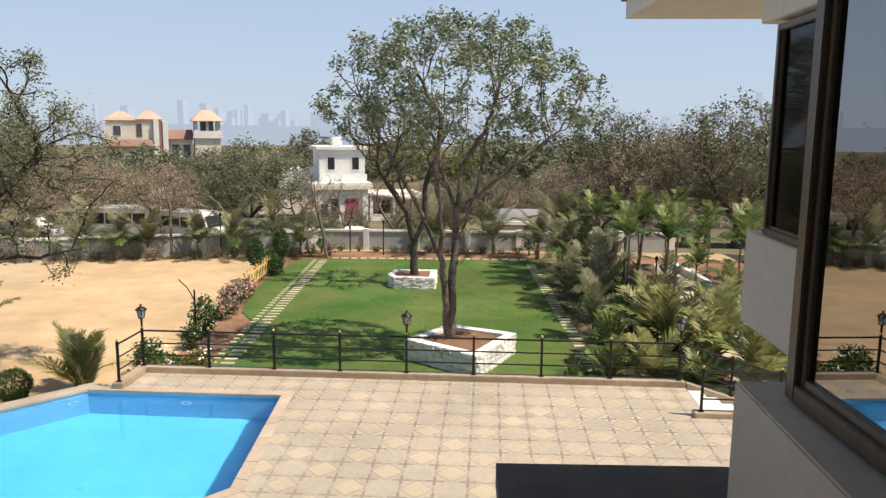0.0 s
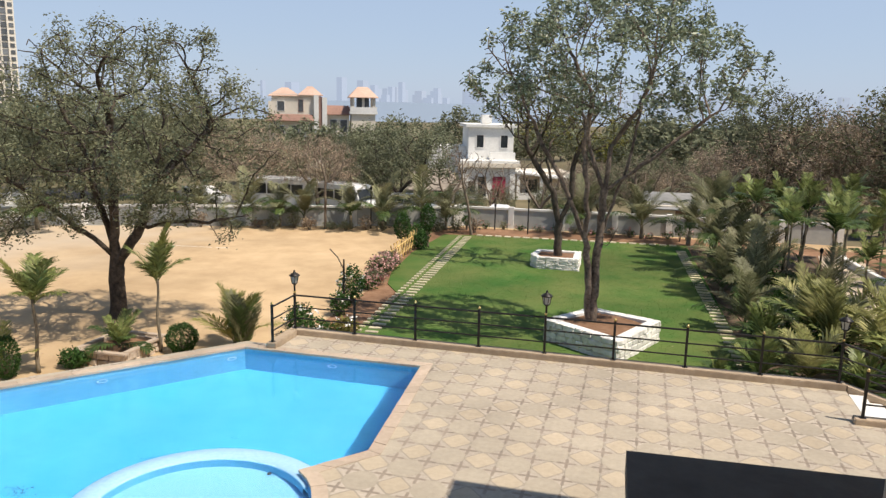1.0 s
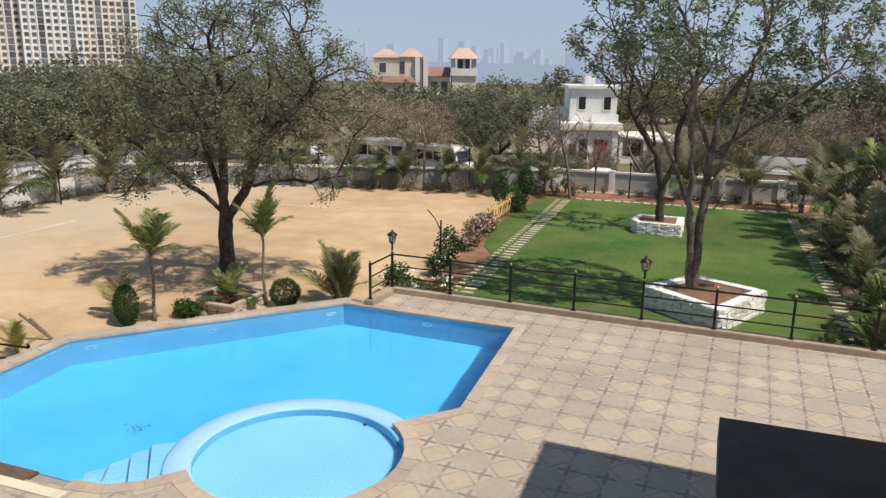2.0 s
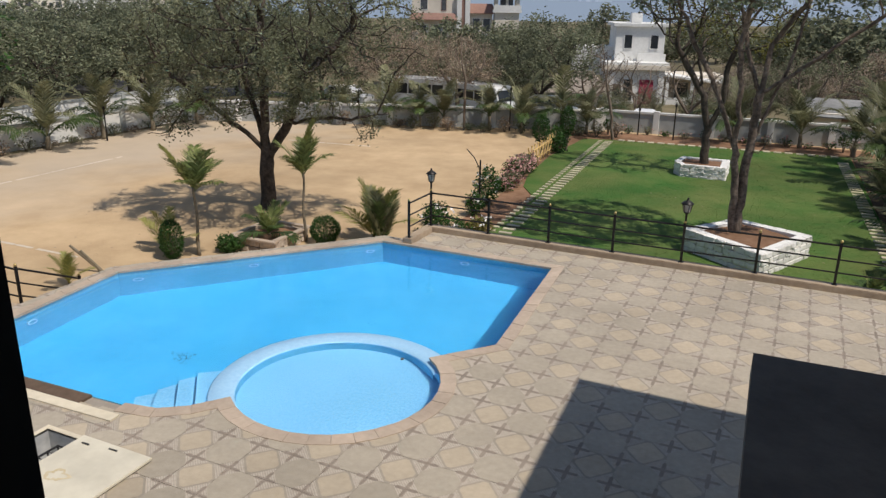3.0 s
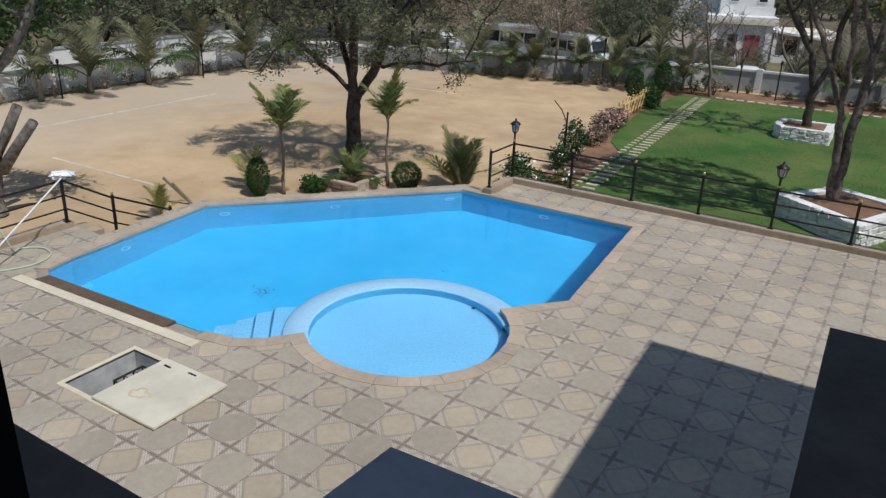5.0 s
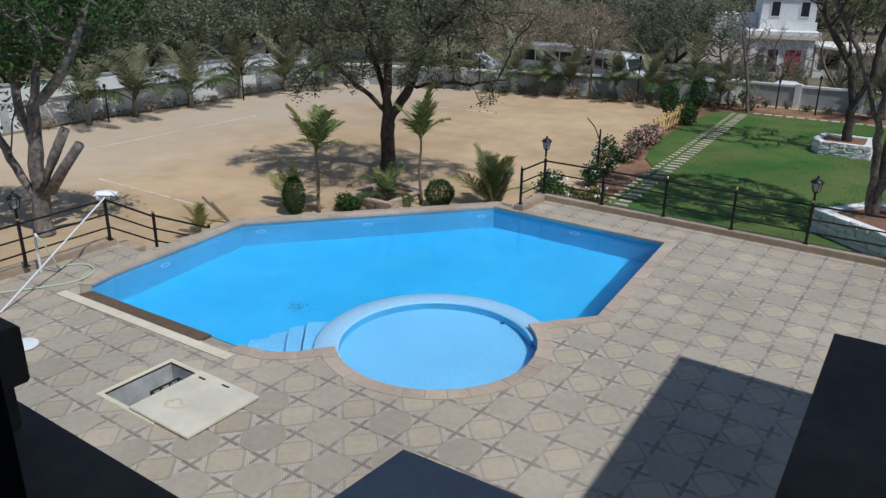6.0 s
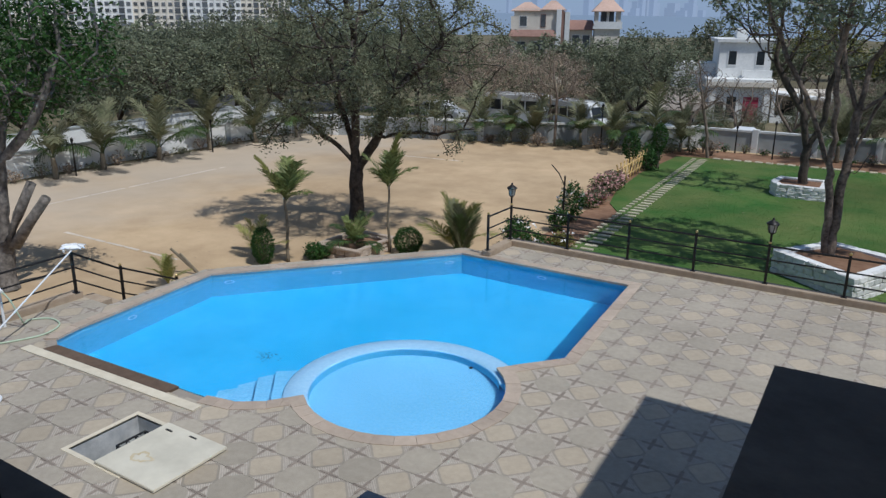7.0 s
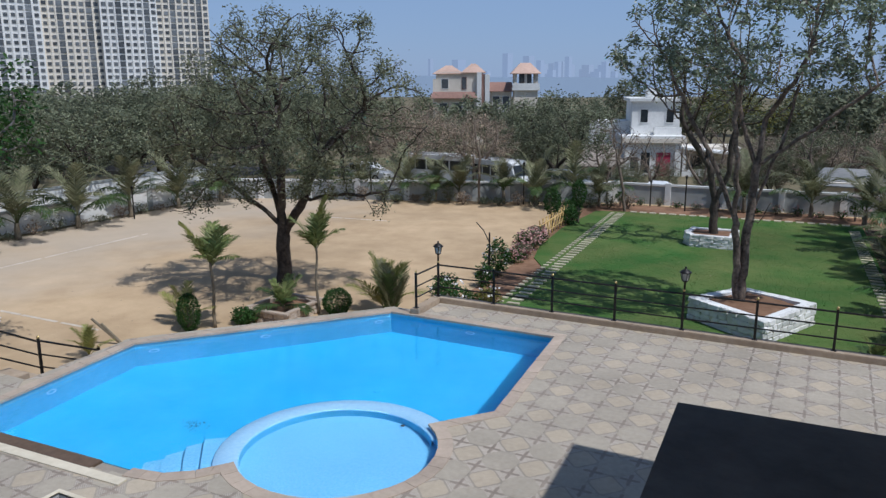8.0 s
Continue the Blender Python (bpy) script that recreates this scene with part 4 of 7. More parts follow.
# broad airy tree in the near lawn planter
near_tree = tree("lawn_tree", (-1.33, 22.75, -0.36), "tall umbrella-shaped twin-stemmed tree with green leaves in a stone planter", 11,
     [[(0.0, 0, 0), (0.02, 0.05, 1.2), (0.05, 0.1, 2.6), (0.12, 0.1, 4.2), (0.25, 0.2, 5.6)],
      [(-0.13, 0, 0.0), (-0.2, -0.05, 1.4), (-0.3, -0.1, 2.5), (-0.75, -0.1, 3.7), (-1.3, 0.0, 4.8), (-1.9, 0.1, 5.8)],
      [(0.05, 0.1, 2.6), (0.3, -0.15, 2.55), (0.62, -0.25, 3.2)],
      [(0.12, 0.1, 4.2), (-0.3, 0.3, 5.2), (-0.6, 0.4, 6.4)],
      [(0.12, 0.1, 4.2), (1.1, 0.1, 5.0), (2.2, 0.1, 5.9), (3.1, 0.0, 6.7)],
      [(0.25, 0.2, 5.6), (0.9, -0.2, 6.6), (1.2, -0.3, 7.4)],
      [(0.05, 0.1, 2.6), (0.35, 0.3, 3.8), (0.8, 0.5, 5.2), (1.0, 0.8, 6.6)], [(-0.3, -0.1, 2.5), (-0.35, -0.3, 4.0), (-0.5, -0.5, 5.5), (-0.3, -0.8, 7.0)]],
     [(-0.1, 0.2, 8.2, 2.9, 2.8, 1.95), (-2.4, 0, 7.4, 1.7, 1.9, 1.4), (2.7, 0.1, 7.8, 1.75, 1.7, 1.3), (-0.6, 0, 9.3, 1.6, 1.6, 0.7), (1.1, 0.2, 9.4, 1.7, 1.5, 0.8), (-1.7, 0.1, 6.6, 1.7, 1.5, 0.8), (-2.3, 0.0, 8.5, 1.4, 1.5, 1.1)],
     2300, 0.155, (M["bark"], M["leaf_green"]), 0.15, 40, 0.12, 2, 1.9, 0.24, 0.40, 0.012, 0.3, shell=0.84, bare=0.34, leaf_low=6.6, sides=8, clump=1.3)
near_tree.matrix_basis = pose(-1.36, 22.75, -0.36) @ Matrix.Diagonal((0.99, 0.99, 0.955, 1))
# its neighbour further back
tree("lawn_tree", (-3.55, 33.3, GROUND + 0.3), "leaning bare-limbed tree with yellow-green leaves in the smaller planter", 12,
     [[(0, 0, 0), (-0.02, 0, 1.6), (-0.3, 0, 3.0), (-0.7, 0.1, 4.4)], [(-0.02, 0, 1.6), (0.45, 0, 2.8), (0.5, 0, 4.2)], [(-0.3, 0, 3.0), (-1.0, 0, 4.0), (-1.6, 0, 5.0)]],
     [(-0.3, 0, 6.6, 2.9, 2.4, 1.9), (1.6, 0.2, 6.0, 1.9, 1.6, 1.6), (-1.8, 0, 6.8, 1.8, 1.6, 1.3)],
     900, 0.16, (M["bark_dark"], M["leaf_yellow"]), 0.13, 26, 0.16, 2, 2.1, 0.28, 0.5, 0.012, 0.2, bare=0.38, clump=1.1)
# spreading thorn tree on the playground
tree("playground_tree", (-16.15, 20.36, GROUND), "spreading dark-trunked thorn tree with fine olive foliage on the playground", 13,
     [[(0, 0, 0), (0.02, 0, 0.8), (0.03, 0, 1.6), (0.0, 0, 2.3), (-0.2, -0.1, 3.3), (-0.5, -0.3, 4.6), (-0.6, -0.5, 5.8)], [(0.03, 0, 1.7), (0.55, 0.15, 2.5), (0.95, 0.3, 3.3), (1.3, 0.4, 4.4), (1.6, 0.4, 5.6)], [(0.75, 0.3, 2.9), (1.7, 0.7, 3.15), (2.7, 1.1, 3.1), (3.5, 1.4, 3.3)],
      [(0.0, 0, 2.3), (0.25, -0.2, 3.6), (0.4, -0.5, 5.2), (0.7, -0.8, 6.4)], [(0.0, 0, 2.1), (-0.7, -0.4, 2.8), (-1.4, -0.9, 3.6), (-2.2, -1.5, 4.4)], [(1.3, 0.4, 4.4), (2.2, 0.6, 5.2), (2.9, 0.9, 6.0)]],
     [(1.4, -1.0, 6.3, 3.6, 3.2, 2.4), (1.3, -0.9, 8.0, 3.0, 2.5, 1.4), (3.8, 0.2, 5.7, 2.0, 1.8, 1.7), (-1.5, -1.8, 3.9, 1.3, 1.3, 0.8), (-1.5, -2.1, 5.4, 1.7, 1.7, 1.6), (3.5, 1.2, 3.6, 1.0, 1.0, 0.6), (3.6, 0.2, 7.0, 1.6, 1.4, 1.2),
      (2.9, 1.7, 2.7, 0.6, 0.6, 0.5, 1.2), (-2.3, -1.9, 2.8, 0.8, 0.8, 0.5, 1.6), (-0.7, -1.1, 7.6, 1.7, 1.5, 1.3), (0.4, -0.8, 3.9, 2.3, 1.8, 0.8, 14), (2.4, 0.2, 4.3, 1.2, 1.2, 0.7), (1.3, -2.9, 6.0, 2.2, 1.5, 1.6), (0.0, -2.8, 5.0, 1.5, 1.2, 1.0)],
     3800, 0.25, (M["bark_dark"], M["leaf_olive"]), 0.105, 50, 0.14, 3, 2.0, 0.26, 0.42, 0.012, 0.1, shell=0.45, bare=0.42, sides=8, clump=0.9)
# lopped tree near the far end of the terrace
tree("lopped_tree", (-19.2, 9.75, GROUND), "forked grey tree with sawn-off stumps and fresh green shoots", 14,
     [[(0, 0, 0), (0.0, 0, 1.0), (0.15, 0.05, 2.2), (0.3, 0.1, 3.4), (0.7, 0.3, 5.0)], [(0, 0, 0.9), (-0.7, -0.2, 2.0), (-1.3, -0.4, 3.3), (-1.7, -0.5, 4.8)], [(0.15, 0.05, 2.1), (-0.35, 0.1, 3.3), (-0.5, 0.1, 4.8)],
      [(0.3, 0.1, 3.3), (1.1, 0.5, 4.2), (1.6, 0.8, 5.2)], [(-0.7, -0.2, 2.0), (-0.9, 0.3, 3.4)]],
     [(0.2, 0, 5.9, 2.0, 2.0, 1.8), (1.1, 0.6, 5.4, 1.2, 1.2, 1.2), (-1.6, -0.5, 5.6, 1.7, 1.5, 1.5), (-0.3, 0, 7.0, 1.7, 1.6, 1.0), (2.0, 1.3, 6.3, 1.3, 1.3, 1.3)],
     1200, 0.225, (M["bark_pale"], M["leaf_bush"]), 0.15, 36, 0.2, 4, 2.05, 0.26, 0.45, 0.012, 0.35, sides=8, bare=0.15)
for x, y, a, ln in ((-18.9, 9.9, 0.55, 1.5), (-19.05, 9.75, 0.3, 1.7)):
    bm = bmesh.new()
    d = Vector((math.sin(a), 0.35, math.cos(a)))
    tube(bm, [Vector((x, y, 0.3)), Vector((x, y, 0.3)) + d * ln * 0.5, Vector((x, y, 0.3)) + d * ln + Vector((0.05, 0, 0))], [0.15, 0.13, 0.12], 10)
    tagged(part("sawn_stump", bm, M["bark_pale"], None, smooth=True), "sawn-off grey limb stump of the lopped tree", "limb")


# ---- trees beyond the compound walls ----
def scrub_tree(name, label, seed, height, width, mats, leaf, per, count, bare, stems=None):
    h, w = height, width / 2
    stems = stems or [[(0, 0, 0), (0.1, 0, h * 0.2), (0.25, 0, h * 0.42)], [(0.1, 0, h * 0.2), (-w * 0.25, 0.2, h * 0.36), (-w * 0.4, 0.2, h * 0.5)], [(0.1, 0, h * 0.26), (w * 0.3, -0.3, h * 0.4), (w * 0.45, -0.3, h * 0.52)]]
    return tree(name, (0, 0, 0), label, seed, stems,
                [(0, 0, h * 0.66, w, w, h * 0.34), (-w * 0.5, 0.3, h * 0.52, w * 0.6, w * 0.6, h * 0.24), (w * 0.5, -0.3, h * 0.55, w * 0.6, w * 0.6, h * 0.24)],
                count, 0.2, mats, leaf, per, 0.24, 3, 2.05, 0.36, 0.6, 0.016, 0.1, shell=0.2, bare=bare, sides=4 if per > 8 else 3, clump=0.55)


def set_row(ob, rows, group):
    """Puts the first at its place and copies it to the rest. Rows: x, y, base, scale, turn."""
    tagged(ob, group=group)
    for k, (x, y, z, s, a) in enumerate(rows):
        m = pose(x, y, z, 0, 0, a) @ Matrix.Diagonal((s, s, s * (1 + 0.1 * math.sin(k * 2.3)), 1))
        if k:
            copy_thing(ob, m)
    x, y, z, s, a = rows[0]
    ob.matrix_basis = pose(x, y, z, 0, 0, a) @ Matrix.Scale(s, 4)


def by_bearing(rows):
    """From bearing (degrees right of the lawn axis), distance, height to scale and turn, to places on the land."""
    out = []
    for k, (b, d, s) in enumerate(rows):
        x, y = d * math.sin(radians(b)), d * math.cos(radians(b))
        out.append((x, y, land_height(x, y) - 0.1, s, (k * 67) % 360))
    return out


set_row(scrub_tree("scrub_tree", "dense dark olive scrub tree beyond the wall", 21, 8.0, 9.5, (M["bark_dark"], M["leaf_dark"]), 0.22, 28, 1000, 0.22),
        by_bearing([(-18.0, 60, 1.0), (-20.6, 70, 0.9), (-52, 50, 0.95), (-58, 48, 0.9), (-49, 58, 1.0), (-63, 50, 0.95), (-69, 46, 0.9), (-44, 55, 0.95), (-55, 62, 1.05), (-39, 58, 0.9), (-74, 45, 0.95), (-46, 68, 1.05), (-61, 60, 1.05), (-36, 66, 0.95), (-66, 58, 1.05), (-82, 44, 1.0), (-50, 82, 1.15), (-58, 80, 1.15), (-42, 84, 1.1)]), "scrub trees beyond the wall")
set_row(scrub_tree("dry_tree", "nearly bare brown dry-season tree beyond the wall", 22, 7.6, 8.5, (M["twig"], M["leaf_dry"]), 0.17, 24, 1100, 0.28),
        by_bearing([(12.5, 60, 1.28), (15.6, 66, 1.3), (8, 68, 1.15), (-24, 58, 0.74), (-29, 60, 0.85), (18, 60, 0.85), (14, 76, 1.3), (4, 74, 0.85), (10, 84, 1.05), (22, 62, 1.05), (-32, 70, 0.95), (26, 60, 1.0), (-2.5, 70, 0.8), (2.2, 62, 0.75), (6.2, 60, 0.9), (-4.4, 82, 0.75)]), "dry trees beyond the wall")
set_row(scrub_tree("leafy_tree", "olive-green leafy tree beyond the wall", 23, 8.6, 8.0, (M["bark_dark"], M["leaf_olive"]), 0.22, 26, 950, 0.25),
        by_bearing([(17.4, 58, 1.28), (9.2, 62, 1.22), (1.5, 68, 0.85), (-26, 68, 0.72), (-34, 60, 0.9), (-19.0, 84, 0.8), (21, 72, 1.05), (5, 90, 1.0), (-40, 70, 1.0), (-47, 62, 0.95), (-64, 68, 1.05), (-53, 72, 1.05), (-0.6, 64, 0.7), (4.2, 66, 0.8), (7.4, 74, 0.95), (-3.6, 76, 0.75), (-12.6, 66, 0.4), (-10.2, 68, 0.36), (-7.0, 66, 0.42), (-5.2, 68, 0.45), (-3.0, 62, 0.5)]), "leafy trees beyond the wall")
set_row(scrub_tree("bare_tree", "leafless grey-branched tree beyond the wall", 25, 7.5, 7.5, (M["twig"], M["leaf_dry"]), 0.12, 9, 700, 0.75),
        by_bearing([(-7.4, 55, 0.72), (-14.2, 62, 0.8), (-11.0, 62, 0.78), (0.8, 58, 0.8), (-4.6, 60, 0.7)]), "bare trees beyond the wall")
far_rows = []
rnd = random.Random(31)
for k in range(90):
    b, d = -84 + 116 * k / 90 + rnd.uniform(-1, 1), rnd.uniform(90, 230)
    if -18 < b < -3:
        d = max(d, 128)
    size = rnd.uniform(0.85, 1.3)
    far_rows.append((b, d, min(size, 0.82) if -32 < b < -14 else size))
far_rows += [(b, rnd.uniform(104, 150), rnd.uniform(1.05, 1.35)) for b in (-2.2, -0.8, 0.4, 1.5, 2.6, 3.6, 4.7, 5.9, 7.2, 8.4, 9.8, 11.4, 13.2, 15.0)]
far_rows += [(-20.3, 118, 0.9), (-22.6, 116, 1.02), (-18.7, 120, 1.0), (-25.0, 116, 1.04), (-27.2, 114, 1.02)]
set_row(scrub_tree("distant_tree", "distant hazy green tree on the falling land", 24, 8.5, 9.5, (M["twig"], M["leaf_dark"]), 0.62, 5, 420, 0.0), by_bearing(far_rows), "distant trees")


def sapling(x, y, h, seed, label, lean=0.0, mats=None):
    mats = mats or (M["twig"], M["leaf_dry"])
    return tree("sapling", (x, y, GROUND), label, seed, [[(0, 0, 0), (lean * 0.4, 0, h * 0.3), (lean, 0, h * 0.55)]],
                [(lean, 0, h * 0.75, h * 0.28, h * 0.26, h * 0.28)], 130, 0.07, mats, 0.11, 3, 0.12, 2, 2.2, 0.24, 0.4, 0.012, 0.1, bare=0.3)


sapling(-8.9, 39.9, 4.9, 41, "thin crooked bare sapling at the lawn's far corner", -0.5)
sapling(-17.0, 39.0, 5.2, 42, "thin bare sapling by the boundary wall")
sapling(7.5, 39.5, 4.4, 43, "slender dark-leaved sapling in the palm garden", 0.3, (M["bark_dark"], M["leaf_olive"]))


# ---- palms ----
def frond_mesh(name, length, rise, droop, leaflet, count, hang, mat, seed, width=0.035):
    """One feather leaf: a bending midrib with two rows of folded leaflets."""
    rnd = np.random.default_rng(seed)
    verts, quads = [], []
    pts, ang = [np.zeros(3)], rise
    n = 14
    for i in range(n):
        ang = rise - droop * ((i + 1) / n) ** 1.4
        pts.append(pts[-1] + length / n * np.array([math.cos(ang), 0, math.sin(ang)]))
    pts = np.array(pts)

    def quad(a, b, c, d):
        k = len(verts)
        verts.extend((a, b, c, d))
        quads.append((k, k + 1, k + 2, k + 3))

    for i in range(n):
        r0, r1 = 0.022 * (1 - i / n) + 0.004, 0.022 * (1 - (i + 1) / n) + 0.004
        s, u = np.array([0, 1, 0]), np.array([0, 0, 1])
        quad(pts[i] - s * r0, pts[i] + s * r0, pts[i + 1] + s * r1, pts[i + 1] - s * r1)
        quad(pts[i] - u * r0, pts[i] + u * r0, pts[i + 1] + u * r1, pts[i + 1] - u * r1)
    for k in range(count):
        u = 0.14 + 0.86 * (k + 0.5) / count
        f = u * n
        i = min(int(f), n - 1)
        p = pts[i] + (pts[i + 1] - pts[i]) * (f - i)
        t = (pts[i + 1] - pts[i]) / np.linalg.norm(pts[i + 1] - pts[i])
        ln = leaflet * (0.35 + 0.65 * math.sin(math.pi * min(1, u * 0.95 + 0.08)) ** 0.6) * rnd.uniform(0.8, 1.12)
        for side in (-1, 1):
            d = np.array([0, side, 0]) * 0.85 + t * (0.55 + 0.5 * u) + np.array([0, 0, 0.25 - hang * 0.4]) + rnd.normal(0, 0.07, 3)
            d /= np.linalg.norm(d)
            e = d + np.array([0, 0, -hang])
            e /= np.linalg.norm(e)
            w = np.cross(d, np.cross(t, d) + 1e-6)
            w = t - d * np.dot(t, d)
            w /= np.linalg.norm(w) + 1e-9
            w = w * width / 2
            m = p + d * ln * 0.5
            q = m + e * ln * 0.5
            quad(p - w * 0.6, p + w * 0.6, m + w, m - w)
            quad(m - w, m + w, q + w * 0.15, q - w * 0.15)
    return fast_mesh(name, np.array(verts), np.array(quads), mat)


FROND = {
    "areca": [frond_mesh("frond", 1.1, 1.2, 0.55, 0.44, 22, 0.25, M["frond_areca"], 51, 0.04), frond_mesh("frond", 1.0, 0.95, 0.9, 0.44, 22, 0.4, M["frond_areca"], 52, 0.04), frond_mesh("frond", 1.45, 1.2, 0.25, 0.34, 24, 0.1, M["frond_yellow"], 53, 0.06)],
    "coco": [frond_mesh("frond", 2.5, 1.2, 1.5, 0.66, 28, 0.4, M["frond_dry"], 54, 0.05), frond_mesh("frond", 2.3, 0.85, 1.4, 0.62, 34, 0.8, M["frond"], 55, 0.04), frond_mesh("frond", 2.4, 1.45, 0.9, 0.55, 28, 0.2, M["frond_dry"], 56, 0.05)],
    "garden": [frond_mesh("frond", 1.4, 1.05, 1.2, 0.6, 13, 0.4, M["frond"], 57, 0.085), frond_mesh("frond", 1.3, 0.65, 1.1, 0.58, 13, 0.5, M["frond"], 58, 0.085), frond_mesh("frond", 1.4, 1.35, 0.5, 0.5, 12, 0.2, M["frond_areca"], 59, 0.085)],
    "tuft": [frond_mesh("frond", 1.5, 1.25, 0.75, 0.45, 30, 0.2, M["frond_yellow"], 60, 0.03), frond_mesh("frond", 1.4, 1.0, 0.8, 0.45, 30, 0.3, M["frond_yellow"], 61, 0.03), frond_mesh("frond", 1.45, 1.4, 0.5, 0.4, 30, 0.15, M["frond_yellow"], 62, 0.03)],
    "tuft_dark": [frond_mesh("frond", 1.45, 1.45, 0.35, 0.4, 30, 0.1, M["frond_dry"], 66, 0.03), frond_mesh("frond", 1.4, 1.3, 0.45, 0.4, 30, 0.15, M["frond"], 67, 0.03), frond_mesh("frond", 1.5, 1.5, 0.3, 0.4, 30, 0.1, M["frond_dry"], 68, 0.03)],
    "golden": [frond_mesh("frond", 2.2, 1.3, 0.9, 0.75, 20, 0.2, M["frond_pale"], 63, 0.075), frond_mesh("frond", 2.0, 0.9, 1.0, 0.72, 20, 0.35, M["frond_areca"], 64, 0.075), frond_mesh("frond", 2.2, 1.5, 0.45, 0.6, 20, 0.1, M["frond_pale"], 65, 0.075)],
}


def palm(name, x, y, kind, trunk, count, label, group, seed, scale=1.0, z=GROUND, radius=0.05, lean=0.0, crown=1.0, turn=None):
    rnd = random.Random(seed)
    p = thing(name, (x, y, z), label, "palm", group)
    p.matrix_basis = pose(x, y, z, 0, lean, rnd.uniform(0, 360) if turn is None else turn) @ Matrix.Scale(scale, 4)
    bm = bmesh.new()
    n = max(3, int(trunk / 0.12))
    tube(bm, [(0.02 * math.sin(i * 0.5), 0.02 * math.cos(i * 0.4), trunk * i / n) for i in range(n + 1)], [radius * (1.35 - 0.45 * i / n) * (1.1 if i % 2 else 0.95) for i in range(n + 1)], 8)
    part("trunk", bm, M["palm_trunk"], p, smooth=True)
    for k in range(count):
        me = FROND[kind][(k * 7 + seed) % (2 if kind == "areca" else 3)] if k else FROND[kind][2]
        s = rnd.uniform(0.82, 1.12)
        held("frond", me, p, loc=pose(0, 0, trunk * 0.98 - rnd.uniform(0, 0.1), 0, rnd.uniform(-14, 12), k * 360 / count * 1.0 + rnd.uniform(-22, 22)) @ Matrix.Scale(s * crown, 4))
    return p


palm("areca_palm", -14.8, 15.5, "areca", 1.95, 9, "slim areca palm with one pale upright frond behind the pool", "areca palms behind the pool", 1, 1.0, crown=1.2, radius=0.038, turn=215)
palm("areca_palm", -12.92, 17.9, "areca", 2.2, 9, "slim areca palm with arching fronds behind the pool", "areca palms behind the pool", 2, 0.95, crown=1.1, radius=0.035)
palm("areca_palm", -13.7, 17.2, "garden", 0.5, 9, "low dark green palm in the stone tree planter", "areca palms behind the pool", 3, 0.72)
palm("palm_tuft", -11.15, 18.9, "tuft", 0.15, 12, "bushy yellow-green palm tuft beside the terrace corner", "palm tufts", 4, 1.2)
palm("palm_tuft", -10.6, 18.4, "tuft_dark", 0.15, 12, "bushy grey-green upright palm tuft beside the terrace corner", "palm tufts", 5, 1.05)
palm("palm_tuft", -15.7, 15.2, "tuft", 0.1, 4, "splayed yellow-green palm tuft behind the pool", "palm tufts", 6, 0.85)
palm("palm_tuft", -16.0, 12.2, "tuft", 0.1, 7, "spiky green tuft on the playground edge", "palm tufts", 7, 0.6)
# young coconut palms along the boundary
rnd = random.Random(77)
for k, (x, y, s) in enumerate(((-31.3, 18.5, 1.0), (-31.5, 21.0, 1.1), (-31.4, 24.0, 1.0), (-31.6, 27.3, 0.95), (-31.4, 30.4, 1.05), (-30.9, 33.2, 0.85), (-26.5, 37.2, 0.95), (-24.2, 37.8, 0.8), (-21.6, 38.6, 0.95), (-19.6, 38.7, 0.7),
                               (-18.3, 39.1, 0.9), (-15.7, 39.5, 0.8), (-14.0, 40.0, 1.0), (-11.9, 40.6, 1.0), (-10.6, 41.0, 0.85), (-3.2, 42.2, 0.9), (0.0, 42.3, 0.95))):
    palm("coconut_palm", x, y, "coco", 0.45 + 0.5 * rnd.random(), 11, "young greyish coconut palm against the boundary wall", "young palms along the wall", 100 + k, s * 1.12, radius=0.09, crown=1.1)
# the palm garden beside the lawn
for k, (x, y, h, s) in enumerate(((4.4, 33.5, 3.3, 1.0), (5.4, 31.5, 2.9, 1.0), (6.3, 33.0, 3.0, 1.05), (5.0, 28.7, 3.1, 1.0), (6.3, 28.2, 2.9, 1.05), (7.2, 30.5, 2.9, 1.0), (8.9, 27.5, 2.7, 1.1), (7.8, 34.5, 2.8, 1.0), (9.6, 30.2, 2.9, 1.05), (10.4, 28.2, 2.6, 1.0),
                                  (9.3, 24.8, 1.5, 1.05), (10.6, 26.0, 2.2, 1.0), (5.6, 35.5, 3.2, 1.0), (4.2, 36.6, 3.0, 0.95), (6.9, 36.6, 3.1, 1.0), (11.4, 30.6, 3.0, 1.0), (8.5, 32.2, 2.6, 0.95), (10.9, 33.0, 2.8, 1.0), (8.2, 36.6, 3.0, 1.0), (9.8, 35.2, 2.8, 1.05), (12.2, 28.6, 2.7, 1.0), (12.8, 32.5, 3.0, 1.0), (9.2, 38.5, 3.1, 1.0), (11.9, 36.0, 2.9, 1.0), (7.6, 29.0, 2.2, 0.9), (8.0, 26.3, 1.8, 0.95))):
    palm("garden_palm", x, y, "garden", h, 9, "slim-trunked dark green palm in the side garden", "palms in the side garden", 200 + k, s, radius=0.032, crown=0.86)
